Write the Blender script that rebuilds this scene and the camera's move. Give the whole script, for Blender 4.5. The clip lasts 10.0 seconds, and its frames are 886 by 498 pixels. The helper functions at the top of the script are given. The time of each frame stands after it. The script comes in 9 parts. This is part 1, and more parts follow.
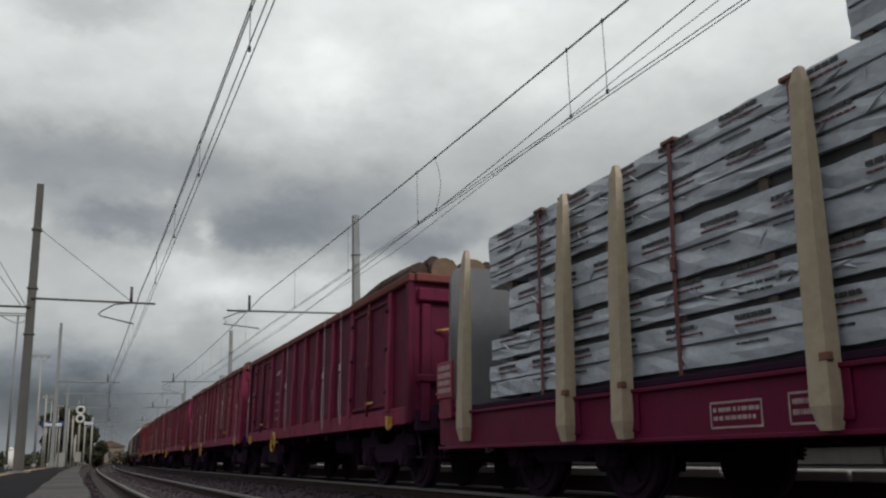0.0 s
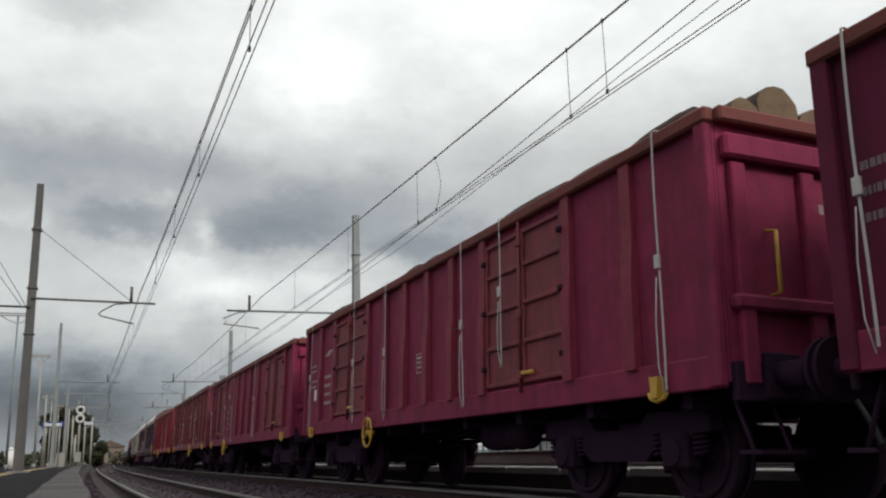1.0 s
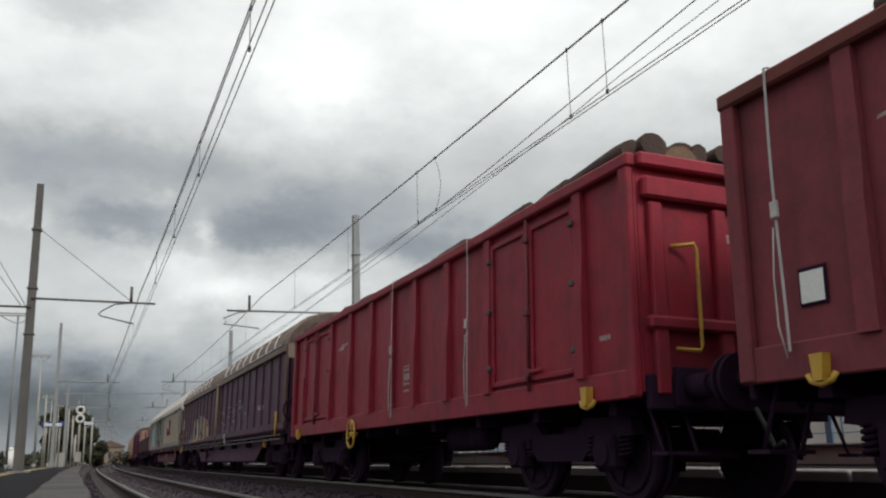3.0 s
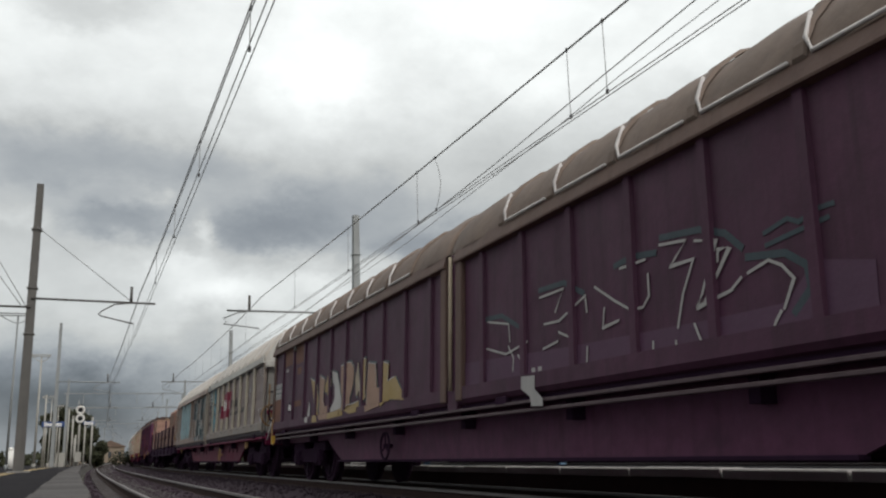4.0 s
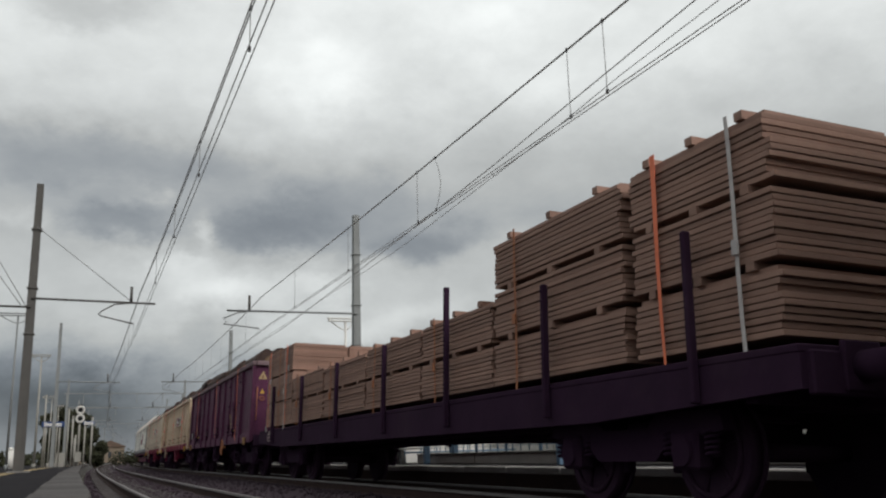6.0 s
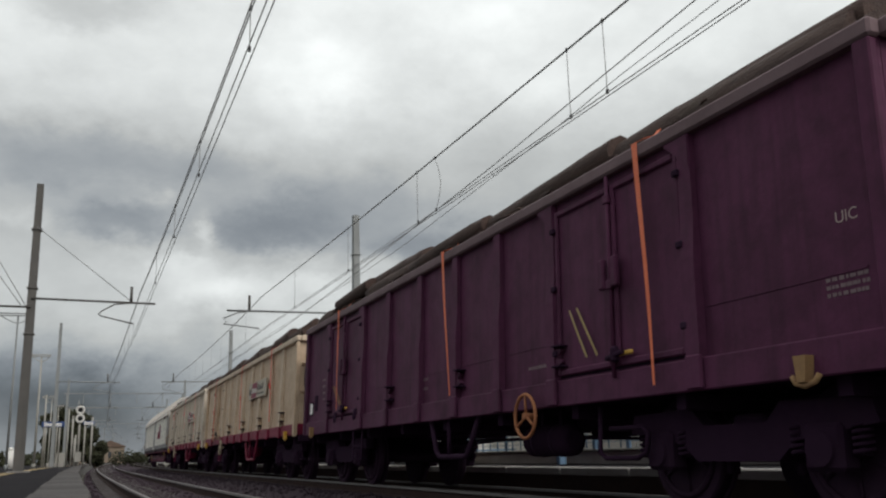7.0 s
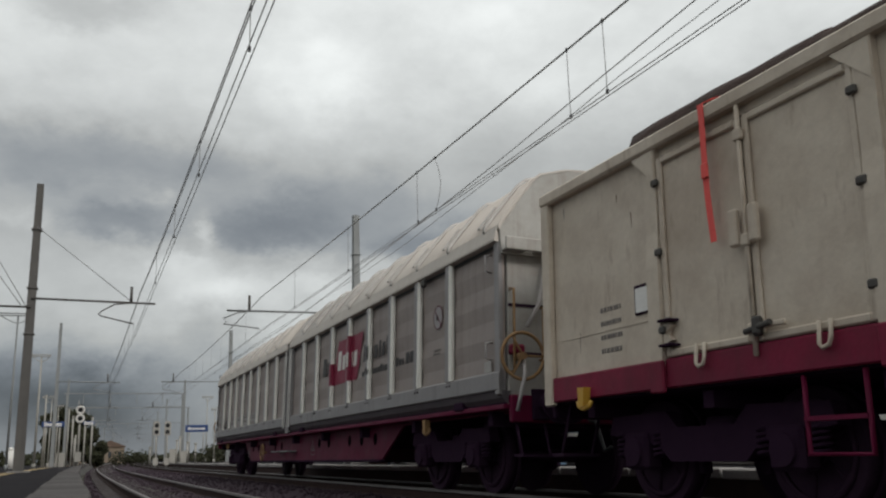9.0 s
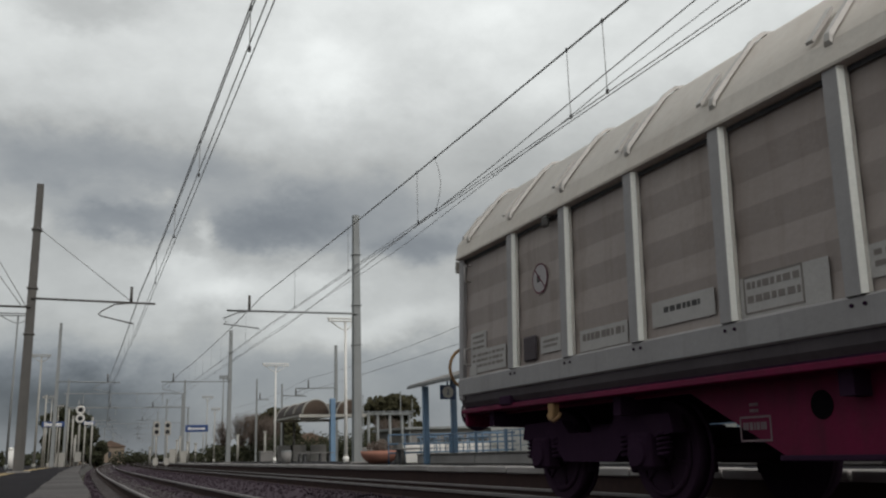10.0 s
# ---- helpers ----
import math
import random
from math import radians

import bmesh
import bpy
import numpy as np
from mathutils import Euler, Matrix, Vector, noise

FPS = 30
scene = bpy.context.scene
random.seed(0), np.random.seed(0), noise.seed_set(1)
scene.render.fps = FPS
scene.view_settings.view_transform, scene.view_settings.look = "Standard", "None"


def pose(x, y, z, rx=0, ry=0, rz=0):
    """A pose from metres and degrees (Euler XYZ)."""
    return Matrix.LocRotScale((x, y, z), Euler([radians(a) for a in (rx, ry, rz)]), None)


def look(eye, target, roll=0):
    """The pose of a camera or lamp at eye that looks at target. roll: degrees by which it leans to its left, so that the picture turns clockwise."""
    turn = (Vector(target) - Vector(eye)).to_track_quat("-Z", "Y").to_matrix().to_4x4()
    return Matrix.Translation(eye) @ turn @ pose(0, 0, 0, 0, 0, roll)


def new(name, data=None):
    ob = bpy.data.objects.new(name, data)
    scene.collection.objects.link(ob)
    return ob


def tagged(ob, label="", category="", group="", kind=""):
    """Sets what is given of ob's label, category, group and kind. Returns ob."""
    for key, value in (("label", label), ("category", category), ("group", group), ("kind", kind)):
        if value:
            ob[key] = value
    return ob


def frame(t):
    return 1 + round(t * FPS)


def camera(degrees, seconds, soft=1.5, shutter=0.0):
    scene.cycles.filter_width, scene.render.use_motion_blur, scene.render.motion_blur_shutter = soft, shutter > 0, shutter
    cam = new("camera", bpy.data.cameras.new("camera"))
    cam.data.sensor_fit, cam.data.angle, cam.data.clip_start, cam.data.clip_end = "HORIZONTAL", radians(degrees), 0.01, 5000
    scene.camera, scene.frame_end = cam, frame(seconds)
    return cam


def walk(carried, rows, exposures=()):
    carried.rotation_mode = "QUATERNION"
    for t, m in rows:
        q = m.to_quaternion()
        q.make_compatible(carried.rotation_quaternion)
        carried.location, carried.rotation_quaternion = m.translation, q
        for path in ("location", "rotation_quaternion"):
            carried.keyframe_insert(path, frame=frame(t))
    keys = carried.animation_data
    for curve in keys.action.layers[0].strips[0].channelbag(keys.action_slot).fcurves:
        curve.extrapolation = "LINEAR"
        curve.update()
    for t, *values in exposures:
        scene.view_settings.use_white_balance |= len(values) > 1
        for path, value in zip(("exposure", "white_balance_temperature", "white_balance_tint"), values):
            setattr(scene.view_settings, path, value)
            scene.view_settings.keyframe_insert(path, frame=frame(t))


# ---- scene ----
cam = camera(53.97, 10.0, soft=2.25)
EYE = (0.0, 0.0, 0.556)
_c = look(EYE, (EYE[0] + 0.38280, EYE[1] + 0.89563, EYE[2] + 0.22651), -1.698)
walk(cam, [(0.0, _c), (10.0, _c)],
     exposures=[(t, e, 6500, 12.5) for t, e in ((0.0, -0.14), (0.5, 0.06), (1.0, 0.18), (4.0, 0.20), (4.5, 0.24), (5.5, 0.06), (6.8, -0.12), (7.0, 0.02), (7.3, 0.14), (7.6, 0.20), (8.0, 0.04), (8.3, -0.06), (9.0, -0.14), (10.0, -0.16))])

# ---- world: overcast sky with layered cloud over a weak clear sky ----
SUN_AZ, SUN_EL = radians(163), radians(38)


def build_world():
    w = bpy.data.worlds.new("overcast_sky")
    scene.world = w
    w.use_nodes = True
    nt = w.node_tree
    nt.nodes.clear()
    N = nt.nodes.new
    L = nt.links.new

    def math_node(op, a, b=None, clamp=False):
        n = N("ShaderNodeMath")
        n.operation = op
        n.use_clamp = clamp
        for i, q in enumerate((a, b)):
            if q is None:
                continue
            if isinstance(q, (int, float)):
                n.inputs[i].default_value = q
            else:
                L(q, n.inputs[i])
        return n.outputs[0]

    out = N("ShaderNodeOutputWorld")
    bg = N("ShaderNodeBackground")
    sky = N("ShaderNodeTexSky")
    sky.sky_type = "NISHITA"
    sky.sun_disc = False
    sky.sun_elevation = SUN_EL
    sky.sun_rotation = SUN_AZ
    tc = N("ShaderNodeTexCoord")
    sep = N("ShaderNodeSeparateXYZ")
    L(tc.outputs["Generated"], sep.inputs[0])
    z = math_node("MAXIMUM", sep.outputs[2], 0.0)
    # direction as degrees to the right of the line and above the horizon, warped for ragged cloud edges
    def dir_noise(scale, detail, shift, rough=0.55):
        mp = N("ShaderNodeMapping")
        mp.inputs["Location"].default_value = shift
        mp.inputs["Scale"].default_value = (1.0, 1.0, 1.6)
        L(tc.outputs["Generated"], mp.inputs[0])
        n = N("ShaderNodeTexNoise")
        n.inputs["Scale"].default_value = scale
        n.inputs["Detail"].default_value = detail
        n.inputs["Roughness"].default_value = rough
        L(mp.outputs[0], n.inputs["Vector"])
        return math_node("SUBTRACT", n.outputs[0], 0.5)

    az = math_node("MULTIPLY", math_node("ARCTAN2", sep.outputs[0], sep.outputs[1]), 57.3)
    el = math_node("MULTIPLY", math_node("ARCSINE", z), 57.3)
    wa = math_node("MULTIPLY", dir_noise(6.0, 7, (1.3, 0.2, 0.7), 0.62), 11.0)
    wb = math_node("MULTIPLY", dir_noise(7.0, 7, (4.1, 2.2, 5.7), 0.62), 6.5)
    waz = math_node("ADD", az, wa)
    wel = math_node("ADD", el, wb)
    ramp = N("ShaderNodeValToRGB")
    cr = ramp.color_ramp
    stops = [(0.0, 0.28), (3.0, 0.33), (6.0, 0.37), (9.0, 0.56), (12.0, 0.53), (15.0, 0.44), (19.0, 0.54),
             (24.0, 0.78), (30.0, 0.86), (42.0, 0.90), (90.0, 0.78)]
    while len(cr.elements) < len(stops):
        cr.elements.new(0.5)
    for e, (p, c) in zip(cr.elements, stops):
        e.position = p / 90.0
        e.color = (c, c, c, 1)
    L(math_node("DIVIDE", wel, 90.0), ramp.inputs[0])
    value = ramp.outputs[0]
    # cloud bodies and bright breaks: direction, width, height above and below the middle in degrees, strength
    bodies = [(1.6, 14.2, 2.9, 1.4, 1.1, -0.15), (12.2, 14.6, 4.4, 2.2, 1.2, -0.18), (17.7, 16.6, 4.1, 2.2, 1.9, -0.10), (22.2, 13.5, 4.1, 1.5, 1.5, -0.20),
              (-0.2, 17.9, 8.1, 2.2, 1.5, -0.15), (7.9, 18.1, 3.0, 2.2, 1.5, -0.07), (0.3, 27.0, 4.8, 1.1, 1.3, -0.20), (-0.5, 4.4, 6.4, 2.0, 3.2, -0.25), (4.3, 3.2, 4.4, 1.5, 2.2, -0.04)]
    breaks = [(16.2, 24.5, 4.8, 3.3, 3.0, 0.23), (26.3, 27.6, 5.6, 2.2, 2.2, 0.13), (32.1, 24.0, 5.6, 3.0, 3.0, 0.06), (8.1, 10.1, 4.1, 1.5, 1.1, 0.27), (5.3, 12.0, 2.6, 0.9, 0.9, 0.15),
              (7.5, 14.5, 0.9, 0.8, 1.1, 0.25), (3.6, 16.1, 0.9, 0.4, 0.4, 0.10), (-3.5, 14.4, 1.9, 0.9, 0.7, 0.13), (14.6, 11.4, 3.0, 1.1, 1.1, 0.19), (16.1, 8.1, 5.6, 1.1, 1.1, 0.17), (21.0, 8.7, 3.3, 1.5, 1.5, 0.08)]
    for a, e, sa, su, sd, amp in bodies + breaks:
        p = math_node("DIVIDE", math_node("SUBTRACT", waz, a), sa)
        de = math_node("SUBTRACT", wel, e)
        q = math_node("ADD", math_node("DIVIDE", math_node("MAXIMUM", de, 0.0), su), math_node("DIVIDE", math_node("MINIMUM", de, 0.0), sd))
        r = math_node("ADD", math_node("MULTIPLY", p, p), math_node("MULTIPLY", q, q))
        k = math_node("EXPONENT", math_node("MULTIPLY", math_node("POWER", r, 1.5 if amp < 0 and e > 8 else 1.0), -1.0))
        value = math_node("ADD", value, math_node("MULTIPLY", k, amp))
    fine = dir_noise(9.0, 8, (2.2, 7.7, 0.4), 0.60)
    value = math_node("MULTIPLY", value, math_node("ADD", math_node("MULTIPLY", fine, 0.50), 1.0))
    # the unseen sky on the left is darkened to dim the wagon sides
    left_dim = N("ShaderNodeMapRange")
    left_dim.interpolation_type = "SMOOTHSTEP"
    left_dim.inputs[1].default_value, left_dim.inputs[2].default_value = -0.75, -0.05
    left_dim.inputs[3].default_value, left_dim.inputs[4].default_value = 0.70, 1.0
    L(sep.outputs[0], left_dim.inputs[0])
    value = math_node("MAXIMUM", math_node("MULTIPLY", value, left_dim.outputs[0]), 0.05)
    # the hidden sun brightens the deck around it
    dot = N("ShaderNodeVectorMath")
    dot.operation = "DOT_PRODUCT"
    dot.inputs[1].default_value = (math.sin(SUN_AZ) * math.cos(SUN_EL), math.cos(SUN_AZ) * math.cos(SUN_EL), math.sin(SUN_EL))
    L(tc.outputs["Generated"], dot.inputs[0])
    glow = math_node("EXPONENT", math_node("MULTIPLY", math_node("SUBTRACT", dot.outputs["Value"], 1.0), 6.0))
    value = math_node("ADD", value, math_node("MULTIPLY", glow, 0.7))
    tint = N("ShaderNodeMix")
    tint.data_type = "RGBA"
    tint.inputs[6].default_value = (0.87, 1.0, 1.12, 1)
    tint.inputs[7].default_value = (0.965, 1.015, 0.985, 1)
    tr = N("ShaderNodeMapRange")
    tr.inputs[1].default_value, tr.inputs[2].default_value = 0.12, 0.5
    L(value, tr.inputs[0])
    L(tr.outputs[0], tint.inputs[0])
    cl = N("ShaderNodeVectorMath")
    cl.operation = "SCALE"
    L(tint.outputs[2], cl.inputs[0])
    L(value, cl.inputs["Scale"])
    mix = N("ShaderNodeMix")
    mix.data_type = "RGBA"
    mix.inputs[0].default_value = 0.95
    sc = N("ShaderNodeVectorMath")
    sc.operation = "SCALE"
    sc.inputs["Scale"].default_value = 0.1
    L(sky.outputs[0], sc.inputs[0])
    L(sc.outputs[0], mix.inputs[6])
    L(cl.outputs[0], mix.inputs[7])
    L(mix.outputs[2], bg.inputs[0])
    bg.inputs[1].default_value = 1.0
    L(bg.outputs[0], out.inputs[0])


build_world()
_sun = bpy.data.lights.new("sun", "SUN")
_sun.energy = 1.3
_sun.angle = radians(18)
_sun.color = (1.0, 0.96, 0.9)
_so = new("sun", _sun)
_dir = Vector((math.sin(SUN_AZ) * math.cos(SUN_EL), math.cos(SUN_AZ) * math.cos(SUN_EL), math.sin(SUN_EL)))
_so.matrix_world = Matrix.Translation(_dir * 200) @ _dir.to_track_quat("Z", "Y").to_matrix().to_4x4()


# ---- materials ----
def surface(name, col, col2=None, amount=0.5, scale=1.5, fine=30.0, rough=0.7, metal=0.0, bump=0.15, streak=0.0, run=0.06,
            dirt=None, dirt_amount=0.0, bump_scale=None, spread=0.18, random=0.0, spec=0.5, mottle=0.0, relief=0.02):
    """A weathered surface: two colours mixed by patches and grain, vertical streaks, stains and relief."""
    m = bpy.data.materials.new(name)
    m.use_nodes = True
    nt = m.node_tree
    N, L = nt.nodes.new, nt.links.new
    bs = nt.nodes["Principled BSDF"]
    bs.inputs["Roughness"].default_value = rough
    bs.inputs["Metallic"].default_value = metal
    bs.inputs["Specular IOR Level"].default_value = spec
    tc = N("ShaderNodeTexCoord")

    def noise_node(sc, det=4, stretch=None):
        mp = N("ShaderNodeMapping")
        if stretch:
            mp.inputs["Scale"].default_value = stretch
        L(tc.outputs["Object"], mp.inputs[0])
        n = N("ShaderNodeTexNoise")
        n.inputs["Scale"].default_value = sc
        n.inputs["Detail"].default_value = det
        n.inputs["Roughness"].default_value = 0.62
        L(mp.outputs[0], n.inputs["Vector"])
        return n.outputs[0]

    def mixed(fac, a, b):
        x = N("ShaderNodeMix")
        x.data_type = "RGBA"
        L(fac, x.inputs[0])
        for i, q in ((6, a), (7, b)):
            if isinstance(q, tuple):
                x.inputs[i].default_value = (*q, 1)
            else:
                L(q, x.inputs[i])
        return x.outputs[2]

    def ramped(src, lo, hi, top=1.0):
        r = N("ShaderNodeMapRange")
        r.inputs[1].default_value, r.inputs[2].default_value = lo, hi
        r.inputs[3].default_value, r.inputs[4].default_value = 0.0, top
        L(src, r.inputs[0])
        return r.outputs[0]

    col2 = col2 or tuple(c * 0.7 for c in col)
    c = mixed(ramped(noise_node(scale, 6), 0.5 - spread, 0.5 + spread, amount), col, col2)
    c = mixed(ramped(noise_node(fine, 3), 0.35, 0.75, 0.35), c, tuple(q * 0.72 for q in col))
    if streak:
        s = noise_node(7.0, 3, (1.0, 1.0, run))
        c = mixed(ramped(s, 0.5 if run < 0.1 else 0.60, 0.75, streak), c, dirt or tuple(q * 0.45 for q in col2))
    if dirt_amount:
        d = noise_node(scale * 0.45, 8)
        c = mixed(ramped(d, 0.55, 0.7, dirt_amount), c, dirt or (0.05, 0.04, 0.035))
    if mottle:
        c = mixed(ramped(noise_node(scale * 3.7, 9), 0.42, 0.68, mottle), c, dirt or tuple(q * 0.5 for q in col2))
        c = mixed(ramped(noise_node(scale * 1.9, 7, (1.0, 1.0, 0.5)), 0.56, 0.72, mottle * 0.55), c, tuple(min(1.0, q * 1.25 + 0.012) for q in col))
    if random:
        oi = N("ShaderNodeObjectInfo")
        hs = N("ShaderNodeHueSaturation")
        L(ramped(oi.outputs["Random"], 0.0, 1.0, 2 * random), hs.inputs["Value"])
        ad = N("ShaderNodeMath")
        ad.inputs[1].default_value = 1 - random
        L(ramped(oi.outputs["Random"], 0.0, 1.0, 2 * random), ad.inputs[0])
        L(ad.outputs[0], hs.inputs["Value"])
        L(c, hs.inputs["Color"])
        c = hs.outputs[0]
    L(c, bs.inputs["Base Color"])
    rr = N("ShaderNodeMapRange")
    rr.inputs[3].default_value, rr.inputs[4].default_value = max(0.05, rough - 0.12), min(1.0, rough + 0.14)
    L(noise_node(scale * 2.3, 4), rr.inputs[0])
    L(rr.outputs[0], bs.inputs["Roughness"])
    if bump:
        b = N("ShaderNodeBump")
        b.inputs["Strength"].default_value = bump
        b.inputs["Distance"].default_value = relief
        L(noise_node(bump_scale or fine, 4), b.inputs["Height"])
        L(b.outputs[0], bs.inputs["Normal"])
    return m


